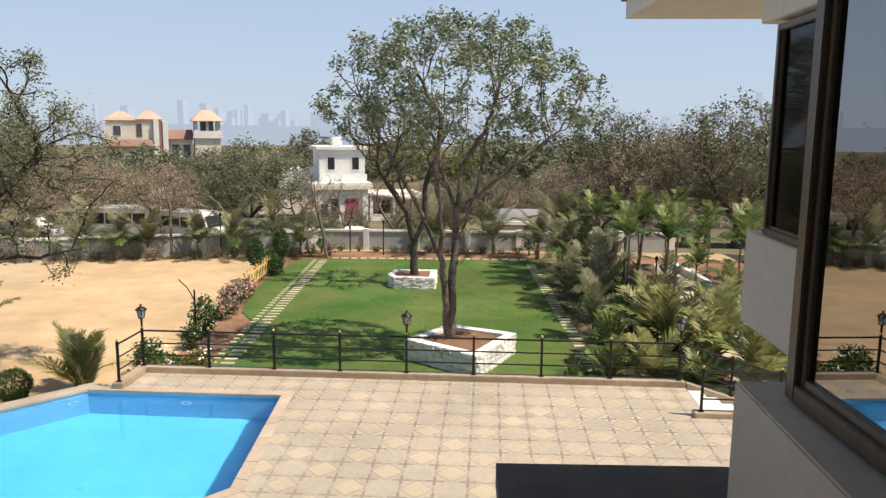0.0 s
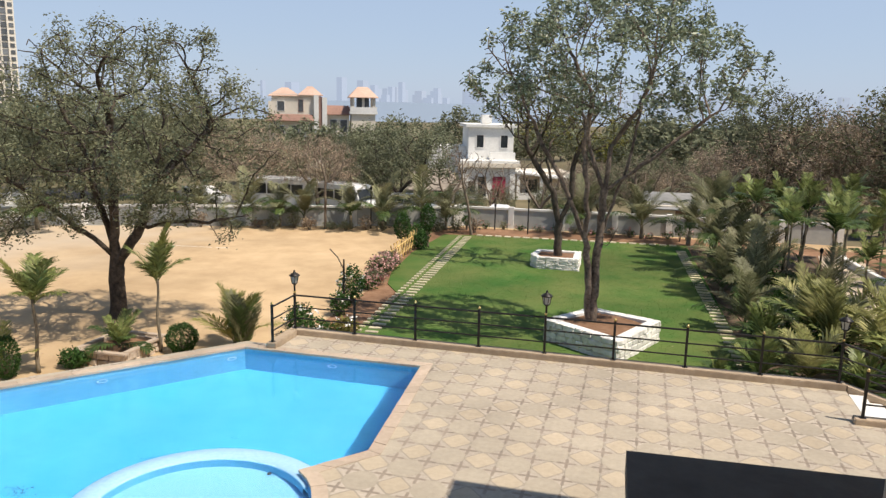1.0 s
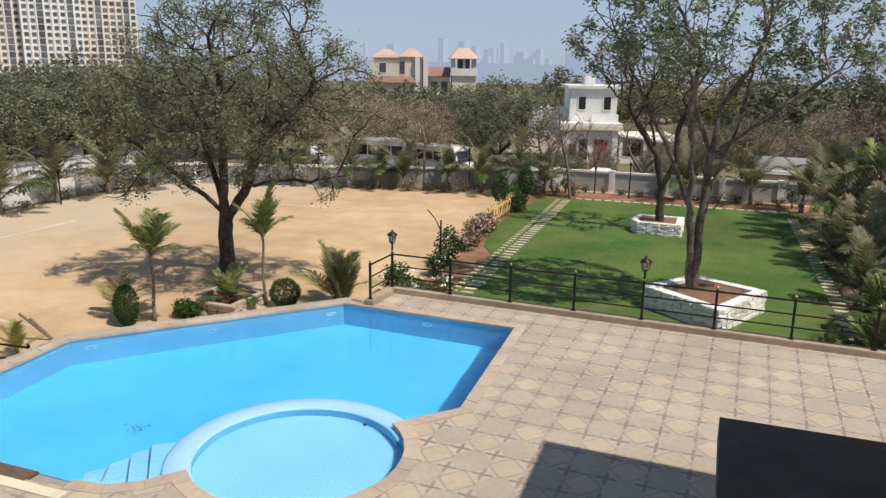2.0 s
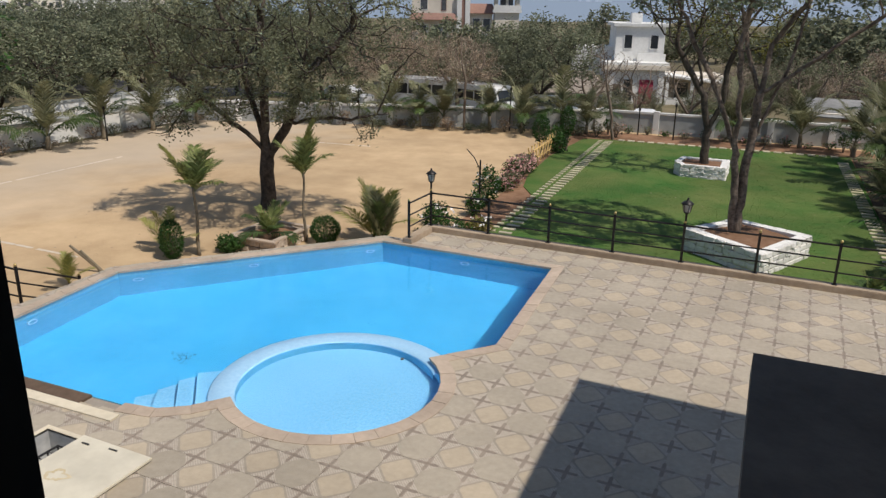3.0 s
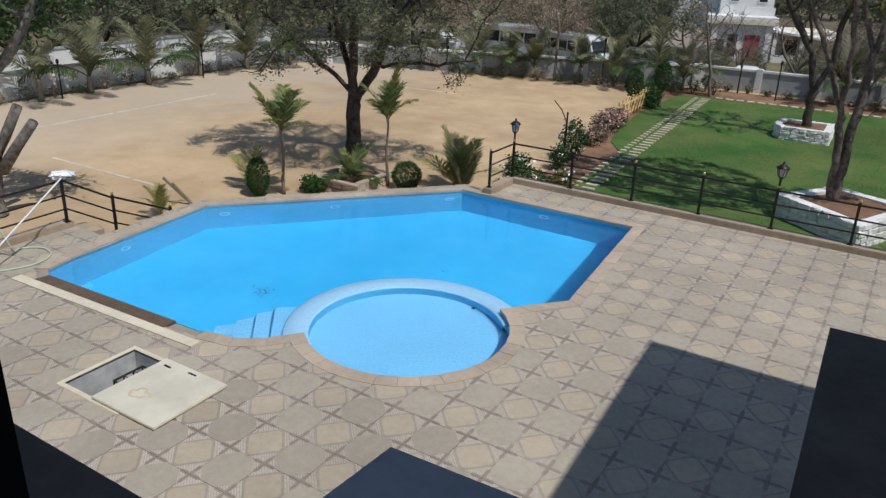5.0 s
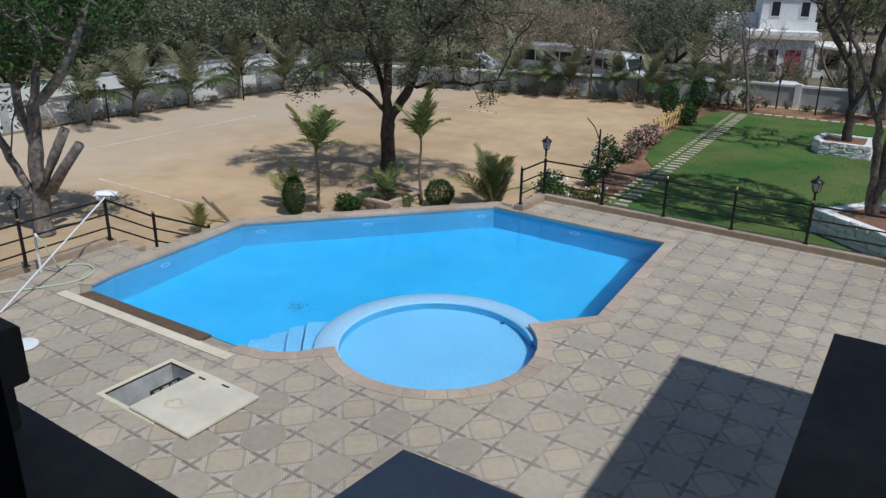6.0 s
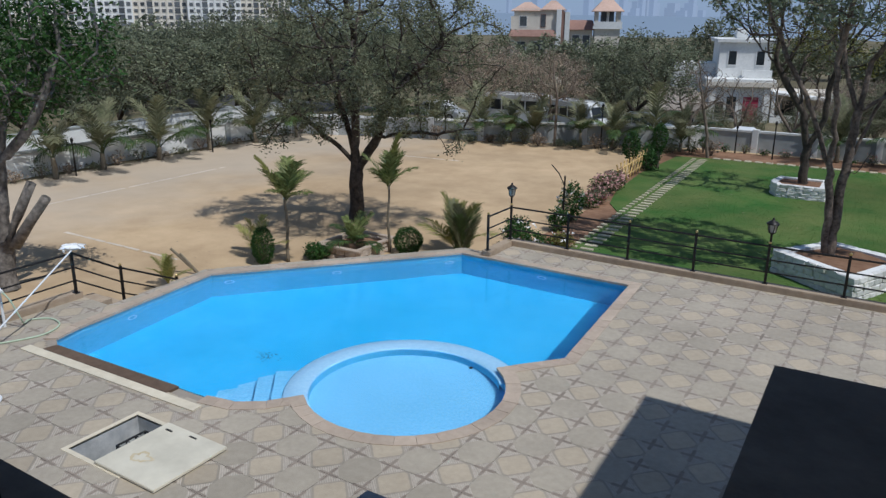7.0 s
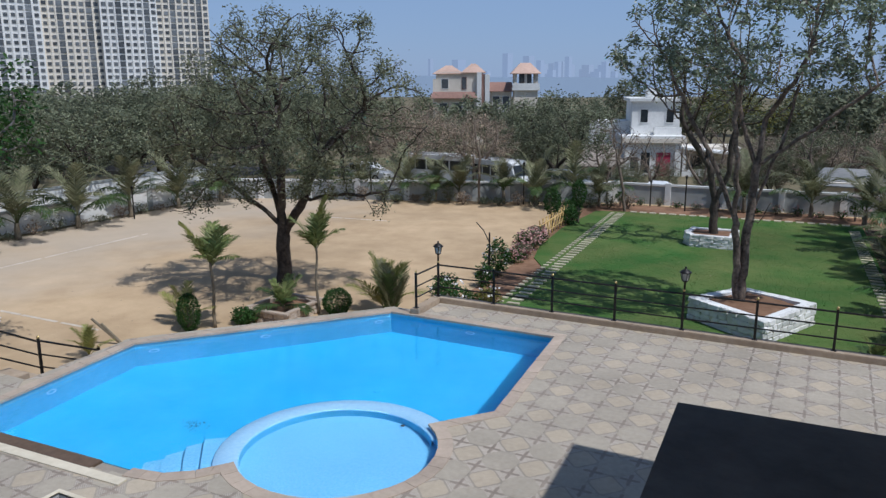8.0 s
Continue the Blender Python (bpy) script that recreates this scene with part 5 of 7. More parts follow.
for k, (x, y, kind, h, s) in enumerate(((3.3, 36.8, "coco", 1.5, 1.1), (2.9, 34.6, "coco", 1.0, 1.0), (3.6, 31.0, "coco", 0.6, 0.95), (3.9, 28.6, "coco", 0.5, 0.95), (3.4, 38.8, "coco", 1.6, 1.05), (2.4, 41.0, "coco", 0.8, 0.9), (4.5, 26.4, "coco", 0.4, 0.9),
                                        (5.2, 22.6, "golden", 0.5, 1.0), (6.4, 21.9, "golden", 0.4, 0.95), (7.1, 20.4, "golden", 0.3, 0.9), (4.3, 20.6, "golden", 0.2, 0.7), (3.1, 20.3, "garden", 0.2, 0.85), (7.8, 22.2, "garden", 0.7, 0.9), (6.9, 23.4, "golden", 0.5, 0.85), (2.0, 20.0, "garden", 0.1, 0.6), (5.0, 24.3, "golden", 0.4, 0.95), (6.0, 20.8, "golden", 0.3, 0.9), (8.8, 21.4, "garden", 0.6, 1.0), (5.9, 27.0, "coco", 0.5, 0.9), (4.6, 31.5, "coco", 0.6, 1.0), (3.9, 34.0, "coco", 0.8, 1.05), (9.9, 23.2, "garden", 1.0, 1.0), (5.4, 19.9, "garden", 0.2, 0.8), (3.3, 25.2, "coco", 0.3, 0.8), (3.5, 22.6, "garden", 0.3, 0.95), (3.0, 29.6, "coco", 0.5, 0.85), (2.6, 32.6, "coco", 0.6, 0.85))):
    if k in (6, 16, 26):
        continue
    palm("low_palm", x, y, kind, h, 10, "low arching palm with drooping feather fronds beside the lawn" if kind == "coco" else "low yellow-green palm with splayed fronds below the terrace", "low palms beside the lawn", 300 + k, s * 1.06, radius=0.1, crown=1.02)


# ---- shrubs ----
def shrub(name, x, y, rx, ry, h, n, size, mat, label, group, seed, z=GROUND, stem=0.0, flowers=None, tight=0.55):
    """A clump of many leaves on a few woody stems, with blossom where it has some."""
    rnd = np.random.default_rng(seed)
    s = thing(name, (x, y, z), label, "shrub", group)
    d = rnd.normal(size=(n, 3))
    d /= np.linalg.norm(d, axis=1)[:, None]
    lump = 1 + (0.22 if tight < 0.88 else 0.05) * np.sin(d[:, 0] * 5 + seed) * np.cos(d[:, 1] * 4 + d[:, 2] * 5)
    r = (tight + (1 - tight) * rnd.random(n)) * lump
    c = d * r[:, None] * np.array([rx, ry, h / 2]) + np.array([0, 0, stem + h / 2])
    c[:, 2] = np.maximum(c[:, 2], 0.03)
    held("foliage", leaf_mesh("foliage", c, 1, 0.02, size, mat, seed + 1, -0.1, 0.55), s)
    bm = bmesh.new()
    for k in range(4):
        a = k * 1.57 + seed
        tube(bm, [(0.02 * math.cos(a), 0.02 * math.sin(a), -0.02), (0.3 * rx * math.cos(a), 0.3 * ry * math.sin(a), stem + h * 0.35), (0.6 * rx * math.cos(a), 0.6 * ry * math.sin(a), stem + h * 0.7)], [0.03, 0.022, 0.01], 6)
    part("stem", bm, M["twig"], s)
    if flowers:
        fm, fn = flowers
        pick = c[rnd.choice(n, fn)] * np.array([1.06, 1.06, 1.03])
        pick = pick[pick[:, 2] > stem + h * 0.35]
        held("blossom", leaf_mesh("blossom", pick, 5, 0.035, 0.09, fm, seed + 2, -0.2, 0.8), s, "clustered pale blossom")
    return s


shrub("round_bush", -15.25, 14.95, 0.31, 0.31, 1.1, 5000, 0.045, M["leaf_bush"], "clipped dark green oval bush behind the pool", "clipped bushes", 1, tight=0.92)
shrub("round_bush", -12.35, 18.1, 0.42, 0.42, 0.8, 5000, 0.05, M["leaf_bush"], "clipped dark green round bush behind the pool", "clipped bushes", 2, tight=0.9)
shrub("round_bush", -14.25, 16.1, 0.4, 0.32, 0.5, 1200, 0.08, M["leaf_bush"], "low dark green bush at the tree planter", "clipped bushes", 3, tight=0.5)
shrub("topiary", -10.75, 33.4, 0.38, 0.38, 1.25, 1500, 0.09, M["leaf_bush"], "tall clipped topiary shrub on a bare stem", "topiary shrubs", 4, stem=0.75, tight=0.9)
shrub("topiary", -10.15, 35.6, 0.34, 0.34, 1.3, 1400, 0.09, M["leaf_bush"], "tall clipped topiary shrub on a bare stem", "topiary shrubs", 5, stem=0.85, tight=0.9)
shrub("ball_topiary", -9.5, 41.4, 0.26, 0.26, 0.5, 350, 0.09, M["leaf_bush"], "small dark ball topiary on a stick", "ball topiaries", 6, stem=0.35, tight=0.85)
shrub("ball_topiary", 2.0, 42.0, 0.26, 0.26, 0.5, 350, 0.09, M["leaf_bush"], "small dark ball topiary on a stick", "ball topiaries", 7, stem=0.35, tight=0.85)
shrub("flower_bush", -9.75, 24.4, 0.46, 0.46, 1.4, 1300, 0.1, M["leaf_bush"], "dark flowering bush with white blossom by the lawn", "flower bushes beside the lawn", 8, flowers=(M["flower_white"], 40))
shrub("flower_bush", -9.6, 22.9, 0.34, 0.34, 0.8, 600, 0.1, M["leaf_bush"], "dark flowering bush with white blossom by the lawn", "flower bushes beside the lawn", 9, flowers=(M["flower_white"], 12))
for k in range(6):
    y = 26.6 + 0.85 * k
    shrub("flower_bush", -10.0 - 0.07 * k + 0.12 * math.sin(k * 2.1), y, 0.46, 0.46, (0.55 if k < 2 else 0.85) + 0.12 * math.sin(k), 600, 0.09, M["leaf_olive"] if k % 2 else M["leaf_bush"], "low bush with dusty pink blossom by the lawn", "flower bushes beside the lawn", 20 + k, flowers=(M["flower_pink"], 90), tight=0.4)
for k, (x, y, h) in enumerate(((-9.9, 20.3, 1.0), (-9.1, 20.2, 0.75), (-8.7, 21.2, 0.5), (-10.2, 21.3, 0.8))):
    shrub("flower_bush", x, y, 0.45, 0.42, h, 600, 0.1, M["leaf_bush"] if k != 2 else M["leaf_yellow"], "loose green bush below the railing with a few white flowers", "flower bushes below the railing", 40 + k, flowers=(M["flower_white"], 10), tight=0.4)
for k in range(3):
    shrub("hedge_shrub", -10.4 - 0.4 * k, 35.0 + 1.5 * k, 0.5, 0.5, 0.9, 700, 0.12, M["leaf_bush"], "rounded green shrub at the lawn's far corner", "corner shrubs", 50 + k, tight=0.5)
for k, (x, y, rx, h) in enumerate(((4.1, 30.0, 0.7, 1.0), (4.9, 27.2, 0.8, 1.2), (4.6, 24.8, 0.8, 1.3), (5.3, 25.6, 0.8, 1.5), (3.9, 33.0, 0.7, 0.9), (4.7, 29.0, 0.8, 1.3), (3.8, 22.4, 0.6, 0.7), (3.7, 27.6, 0.6, 0.8), (5.8, 30.2, 0.8, 1.1), (3.6, 35.4, 0.7, 1.1), (4.9, 34.2, 0.8, 1.2), (5.6, 23.8, 0.8, 1.0))):
    shrub("garden_shrub", x, y, rx, rx, h, 900, 0.12, M["leaf_bush"] if k % 3 else M["leaf_olive"], "dense dark green shrub under the garden palms", "shrubs in the side garden", 60 + k, tight=0.4, flowers=(M["flower_white"], 24) if k in (2, 3) else None)
for k in range(15):
    x = -33.0 + 0.05 * k
    shrub("wall_shrub", -31.9, 17.0 + 1.25 * k, 0.55, 0.5, 0.55 + 0.25 * math.sin(k * 1.7), 200, 0.10, M["leaf_dark"] if k % 2 else M["leaf_dry"], "dusty low shrub at the foot of the wall", "shrubs along the wall", 80 + k, tight=0.3)
for k in range(22):
    x = -29.5 + 0.98 * k
    shrub("wall_shrub", x, 35.9 + (x + 29.5) * 0.235 + 0.2 * math.sin(k * 3), 0.5, 0.45, 0.7 + 0.3 * math.sin(k * 1.3), 300, 0.11, M["leaf_dark"] if k % 3 else M["leaf_dry"], "dusty low shrub at the foot of the wall", "shrubs along the wall", 110 + k, tight=0.3)
for k in range(12):
    shrub("wall_shrub", -8.6 + 1.0 * k, 42.35 + 0.1 * math.sin(k * 2), 0.35, 0.3, 0.45 + 0.15 * math.sin(k * 1.9), 160, 0.09, M["leaf_olive"] if k % 2 else M["leaf_bush"], "small flowering shrub in the wall bed", "shrubs along the wall", 140 + k, tight=0.3, flowers=(M["flower_pink"], 8))

# ---- stone planters, lawn paths, fences ----
def stone_planter(name, corners, z0, z1, rim, label, seed, soil_down=0.08, stone="white_stone"):
    """A ring of rough whitewashed stones round a soil bed."""
    rnd = random.Random(seed)
    t = thing(name, (0, 0, 0), label, "planter")
    n = len(corners)
    cx, cy = sum(c[0] for c in corners) / n, sum(c[1] for c in corners) / n
    inner = [(cx + (x - cx) * (1 - rim), cy + (y - cy) * (1 - rim)) for x, y in corners]
    bm = bmesh.new()
    lo = [bm.verts.new((x, y, z0)) for x, y in corners]
    hi = [bm.verts.new((x, y, z1 - 0.01)) for x, y in corners]
    hin = [bm.verts.new((x, y, z1 - 0.01)) for x, y in inner]
    lin = [bm.verts.new((x, y, z1 - 0.25)) for x, y in inner]
    for i in range(n):
        j = (i + 1) % n
        for a, b in ((lo, hi), (hi, hin), (hin, lin)):
            bm.faces.new((a[i], a[j], b[j], b[i]))
    part("core", bm, M["white_paint"] if stone == "white_stone" else M[stone], t)
    bm = bmesh.new()
    bm.faces.new([bm.verts.new((x, y, z1 - soil_down)) for x, y in inner])
    bmesh.ops.subdivide_edges(bm, edges=bm.edges, cuts=6, use_grid_fill=True)
    for v in bm.verts:
        v.co.z += 0.05 * noise.noise(v.co * 3)
    part("soil", bm, M["soil"], t, "bare reddish soil", True)
    # stone shapes shared by all courses
    shapes = []
    for k in range(5):
        sb = bmesh.new()
        box(sb, -0.5, 0.5, -0.5, 0.5, -0.5, 0.5)
        bmesh.ops.bevel(sb, geom=sb.edges[:], offset=0.13, segments=1, affect="EDGES")
        for v in sb.verts:
            v.co += Vector((rnd.uniform(-0.09, 0.09), rnd.uniform(-0.12, 0.12), rnd.uniform(-0.09, 0.09)))
        me = bpy.data.meshes.new("stone")
        sb.to_mesh(me)
        sb.free()
        me.materials.append(M[stone])
        shapes.append(me)
    rows = max(2, round((z1 - z0) / 0.16))
    for i in range(n):
        (xa, ya), (xb, yb) = corners[i], corners[(i + 1) % n]
        ln, ang = math.hypot(xb - xa, yb - ya), math.degrees(math.atan2(yb - ya, xb - xa))
        for r in range(rows):
            u = -0.05 + (0.12 if r % 2 else 0)
            while u < ln - 0.05:
                w = min(rnd.uniform(0.22, 0.42), ln - u + 0.04)
                hh = (z1 - z0) / rows
                c = (u + w / 2) / ln
                held("stone", rnd.choice(shapes), t, loc=pose(xa + (xb - xa) * c, ya + (yb - ya) * c, z0 + hh * (r + 0.5), 0, 0, ang + rnd.uniform(-3, 3)) @ Matrix.Diagonal((w * 0.97, 0.15, hh * 0.95, 1)))
                u += w
    return t


stone_planter("stone_planter", [(-2.68, 22.3), (-0.53, 20.78), (0.58, 23.2), (-1.45, 24.1)], GROUND, -0.2, 0.2, "angular planter of whitewashed stone round the lawn tree", 3)
stone_planter("stone_planter", [(-4.62, 33.0), (-4.3, 32.45), (-2.6, 32.5), (-2.65, 34.3), (-4.5, 34.2)], GROUND, -0.33, 0.2, "smaller planter of whitewashed stone round the leaning tree", 4)
stone_planter("stone_planter", [(-14.4, 16.4), (-12.95, 16.5), (-13.05, 18.1), (-14.5, 18.2)], GROUND, -0.55, 0.16, "low planter of rough brown stones under the playground tree", 5, stone="rough_stone")

pool_planter = [ob for ob in bpy.data.objects if ob.name.startswith("stone_planter")][-1]
for r in ((-14.5, -12.85, 16.33, 16.5), (-14.55, -12.95, 18.1, 18.27), (-14.52, -14.35, 16.5, 18.1), (-13.08, -12.91, 16.5, 18.1)):
    part("rim_slab", boxes((*r, -0.56, -0.49), bevel=0.012), M["coping"], pool_planter, "flat pale stone rim slab")

STEP = []
for k in range(3):
    bm = bmesh.new()
    box(bm, -0.5, 0.5, -0.5, 0.5, -0.03, 0.03, bevel=0.012)
    me = bpy.data.meshes.new("stepping_stone")
    bm.to_mesh(me)
    bm.free()
    me.materials.append(M["step_stone"])
    STEP.append(me)
rnd = random.Random(9)
path = tagged(new("lawn_path"), "line of pale stepping stones round the lawn", "path", kind="structure")


def step_stone(x, y, w, d, a=0.0):
    held("stepping_stone", STEP[rnd.randrange(3)], path, loc=pose(x, y, GROUND + 0.055, 0, 0, a + rnd.uniform(-2, 2)) @ Matrix.Diagonal((w * rnd.uniform(0.94, 1.04), d * rnd.uniform(0.92, 1.06), 1, 1)))


for k in range(47):
    y = 19.2 + 0.43 * k
    step_stone(lawn_x(-8.05, y), y, 0.42, 0.17, 3.2)
    if k > 2:
        step_stone(lawn_x(-8.50, y), y + 0.05, 0.19, 0.16, 3.2)
for k in range(46):
    y = 19.4 + 0.43 * k
    step_stone(lawn_x(2.75, y), y, 0.44, 0.18, 3.2)
for k in range(21):
    x = -8.4 + 0.5 * k
    step_stone(x, 39.75 + 0.03 * k, 0.34, 0.3, 3.2)

fence = thing("bamboo_fence", (0, 0, 0), "low yellow split-bamboo lattice fence by the lawn corner", "fence")
for k in range(9):
    y = 31.0 + 0.52 * k
    for lean in (-0.3, 0.3):
        bm = bmesh.new()
        tube(bm, [(-10.42 - 0.03 * k, y - lean, GROUND), (-10.42 - 0.03 * k, y + lean, GROUND + 0.95)], 0.03, 6)
        part("cane", bm, M["bamboo"], fence)
for h in (0.25, 0.7):
    bm = bmesh.new()
    tube(bm, [(-10.40, 30.7, GROUND + h), (-10.68, 35.5, GROUND + h)], 0.028, 6)
    part("rail", bm, M["bamboo"], fence)


def garden_pole(x, y, h, label, arm=False):
    t = thing("garden_pole", (x, y, GROUND), label, "lamp post", "garden poles")
    bm = bmesh.new()
    tube(bm, [(0, 0, 0), (0, 0, h)], [0.04, 0.03], 8)
    part("shaft", bm, M["black_iron"], t)
    bm = bmesh.new()
    if arm:
        tube(bm, [(0, 0, h * 0.8), (-0.25, 0.05, h + 0.05), (-0.55, 0.1, h + 0.3)], 0.018, 6)
        part("arm", bm, M["black_iron"], t)
    else:
        lathe(bm, [(0.03, h), (0.07, h + 0.05), (0.06, h + 0.16), (0.02, h + 0.2)], 10)
        part("lamp_head", bm, M["black_iron"], t)


garden_pole(-9.75, 23.7, 1.75, "dark slim pole with a bent arm among the bushes", True)
for x, y, h in ((-6.05, 41.4, 1.75), (-14.65, 39.9, 2.2), (-31.0, 27.0, 1.5), (-31.2, 19.4, 1.5), (-8.05, 42.2, 1.3), (4.2, 30.5, 2.3), (6.2, 29.4, 2.0), (8.2, 27.0, 1.9), (5.6, 33.0, 2.2)):
    garden_pole(x, y, h, "slim black garden lamp pole by the planting")

stick = thing("bamboo_stick", (-16.35, 13.1, GROUND), "leaning dry sticks stuck in the sand", "stick")
for dx, h in ((-0.45, 1.0), (-0.3, 0.8)):
    bm = bmesh.new()
    tube(bm, [(0.25, 0.2, 0), (0.25 + dx * 1.3, 0.2 + dx * 0.9, h * 0.75)], [0.045, 0.035], 7)
    part("cane", bm, M["palm_trunk"], stick)


def chalk(name, pts, w):
    bm = bmesh.new()
    r2 = random.Random(len(pts))
    for (xa, ya), (xb, yb) in zip(pts, pts[1:]):
        d = Vector((xb - xa, yb - ya, 0))
        ln = d.length
        d.normalize()
        s = Vector((-d.y, d.x, 0))
        u = 0.0
        while u < ln:
            seg = r2.uniform(0.4, 1.1)
            a, b = Vector((xa, ya, GROUND + 0.006)) + d * u, Vector((xa, ya, GROUND + 0.006)) + d * min(ln, u + seg)
            wa, wb = w * r2.uniform(0.5, 1), w * r2.uniform(0.5, 1)
            bm.faces.new([bm.verts.new(p) for p in (a - s * wa, b - s * wb, b + s * wb, a + s * wa)])
            u += seg * r2.uniform(1.0, 1.25)
    tagged(part(name, bm, M["chalk"], None), "worn white chalk court line on the sand", "court line", kind="structure")


chalk("court_line", [(-23.1, 13.75), (-17.6, 13.83)], 0.075)
chalk("court_line", [(-27.2, 15.3), (-27.35, 24.5)], 0.09)
chalk("court_line", [(-23.5, 31.6), (-19.0, 32.1)], 0.08)

# ---- pool-cleaning gear on the terrace ----
pole = thing("skimmer_net", (0, 0, 0), "white pool skimmer net leaning on the railing corner", "skimmer net")
bm = bmesh.new()
tube(bm, [(-13.3, 5.75, 0.02), (-14.68, 8.86, 1.16)], 0.017, 8)
part("handle", bm, M["white_plastic"], pole)
bm = bmesh.new()
tube(bm, [(-14.72, 8.72, 1.17), (-14.98, 8.86, 1.23), (-14.93, 9.14, 1.21), (-14.66, 9.16, 1.16)], 0.022, 8)
part("net_frame", bm, M["white_plastic"], pole)
# limp net bag draped over the frame
bm = bmesh.new()
bmesh.ops.create_grid(bm, x_segments=10, y_segments=6, size=0.5)
for v in bm.verts:
    u, w = v.co.x, v.co.y
    sag = 0.10 * (1 - (2 * u) ** 2) * (1 - (2 * w) ** 2) + 0.16 * max(0, u) ** 2 + 0.03 * noise.noise((u * 6, w * 6, 0.3))
    v.co = Vector((-14.80 + 0.22 * u - 0.22 * w, 8.98 + 0.36 * u + 0.28 * w, 1.23 - sag))
bmesh.ops.solidify(bm, geom=bm.faces[:], thickness=0.012)
part("net", bm, M["white_plastic"], pole, "limp white net bag", True)
hose = thing("garden_hose", (0, 0, 0), "pale green hose running from the standpipe over the paving", "hose")
bm = bmesh.new()
knots = [Vector(p) for p in ((-14.39, 7.18, 0.79), (-14.3, 7.26, 0.6), (-14.26, 7.38, 0.2), (-14.4, 7.5, 0.03), (-14.5, 7.68, 0.025), (-14.2, 7.95, 0.025), (-13.75, 7.85, 0.025), (-13.55, 7.4, 0.025), (-13.75, 6.85, 0.025), (-14.1, 6.3, 0.025), (-14.3, 5.7, 0.025), (-14.25, 5.0, 0.025), (-13.9, 4.3, 0.025))]
pts = []
for p0, p1, p2, p3 in zip([knots[0]] + knots, knots, knots[1:], knots[2:] + [knots[-1]]):
    for k in range(5):
        u = k / 5
        pts.append(0.5 * (2 * p1 + (p2 - p0) * u + (2 * p0 - 5 * p1 + 4 * p2 - p3) * u * u + (3 * p1 - p0 - 3 * p2 + p3) * u ** 3))
tube(bm, pts, 0.018, 6)
part("tube", bm, M["hose"], hose, smooth=True)
bm = bmesh.new()
tube(bm, [(-14.6, 7.22, 0.0), (-14.6, 7.22, 0.75), (-14.52, 7.2, 0.83), (-14.4, 7.18, 0.8)], 0.028, 8)
tagged(part("standpipe", bm, M["white_plastic"], None), "white plastic standpipe by the railing", "standpipe")
bm = bmesh.new()
lathe(bm, [(0.2, 0), (0.23, 0.02), (0.22, 0.045), (0.05, 0.06)], 20, (-11.75, 5.35, 0.005))
tagged(part("plastic_disc", bm, M["white_plastic"], None), "round white plastic disc lying on the paving", "disc")


# ---- boundary walls ----
def boundary(name, a, b, h, label, mats, bay=3.0, z=GROUND):
    w = thing(name, (a[0], a[1], z), label, "wall", kind="structure", rz=math.degrees(math.atan2(b[1] - a[1], b[0] - a[0])))
    ln = math.hypot(b[0] - a[0], b[1] - a[1])
    n = max(1, round(ln / bay))
    d = ln / n
    for k in range(n):
        part("panel", boxes((k * d + 0.16, (k + 1) * d - 0.16, -0.06, 0.06, -0.3, h)), mats[0], w)
        part("coping", boxes((k * d + 0.12, (k + 1) * d - 0.12, -0.11, 0.11, h - 0.10, h + 0.02), bevel=0.01), mats[1], w)
    for k in range(n + 1):
        part("pilaster", boxes((k * d - 0.16, k * d + 0.16, -0.15, 0.15, -0.3, h + 0.08), bevel=0.012), mats[1], w)
    return w


boundary("wall_north", (-32.4, 34.3), (-10.4, 42.6), 1.15, "low boundary wall with grey panels between white pilasters", (M["grey_wall"], M["white_paint"]))
boundary("wall_north_lawn", (-10.2, 43.0), (10.2, 44.0), 1.15, "low boundary wall with grey panels between white pilasters behind the lawn", (M["grey_wall"], M["white_paint"]))
boundary("wall_west", (-32.8, -12.0), (-32.5, 34.0), 1.15, "long low white boundary wall of the playground", (M["white_paint"], M["grey_wall"]), 4.6)
boundary("wall_east", (14.5, 43.5), (15.5, 10.0), 2.3, "tall white boundary wall behind the palm garden", (M["white_paint"], M["white_paint"]), 5.0)
boundary("wall_east_low", (9.1, 38.5), (10.4, 26.0), 0.35, "low white kerb wall along the garden path", (M["white_paint"], M["white_paint"]), 6.0)
boundary("wall_west_outer", (-38.0, -12.0), (-37.5, 40.0), 1.5, "white wall of the neighbouring plot", (M["white_paint"], M["grey_wall"]), 6.0, land_height(-38, 10))


# ---- the street outside ----
def strip(name, x0, x1, y0, y1, z, mat, label, category):
    bm = bmesh.new()
    box(bm, x0, x1, y0, y1, z - 0.3, z, bevel=0)
    return tagged(part(name, bm, mat, None), label, category, kind="structure")


STREET = -2.3
strip("road", -70, 40, 49.5, 58.0, STREET, M["road"], "grey street beyond the boundary wall", "road")


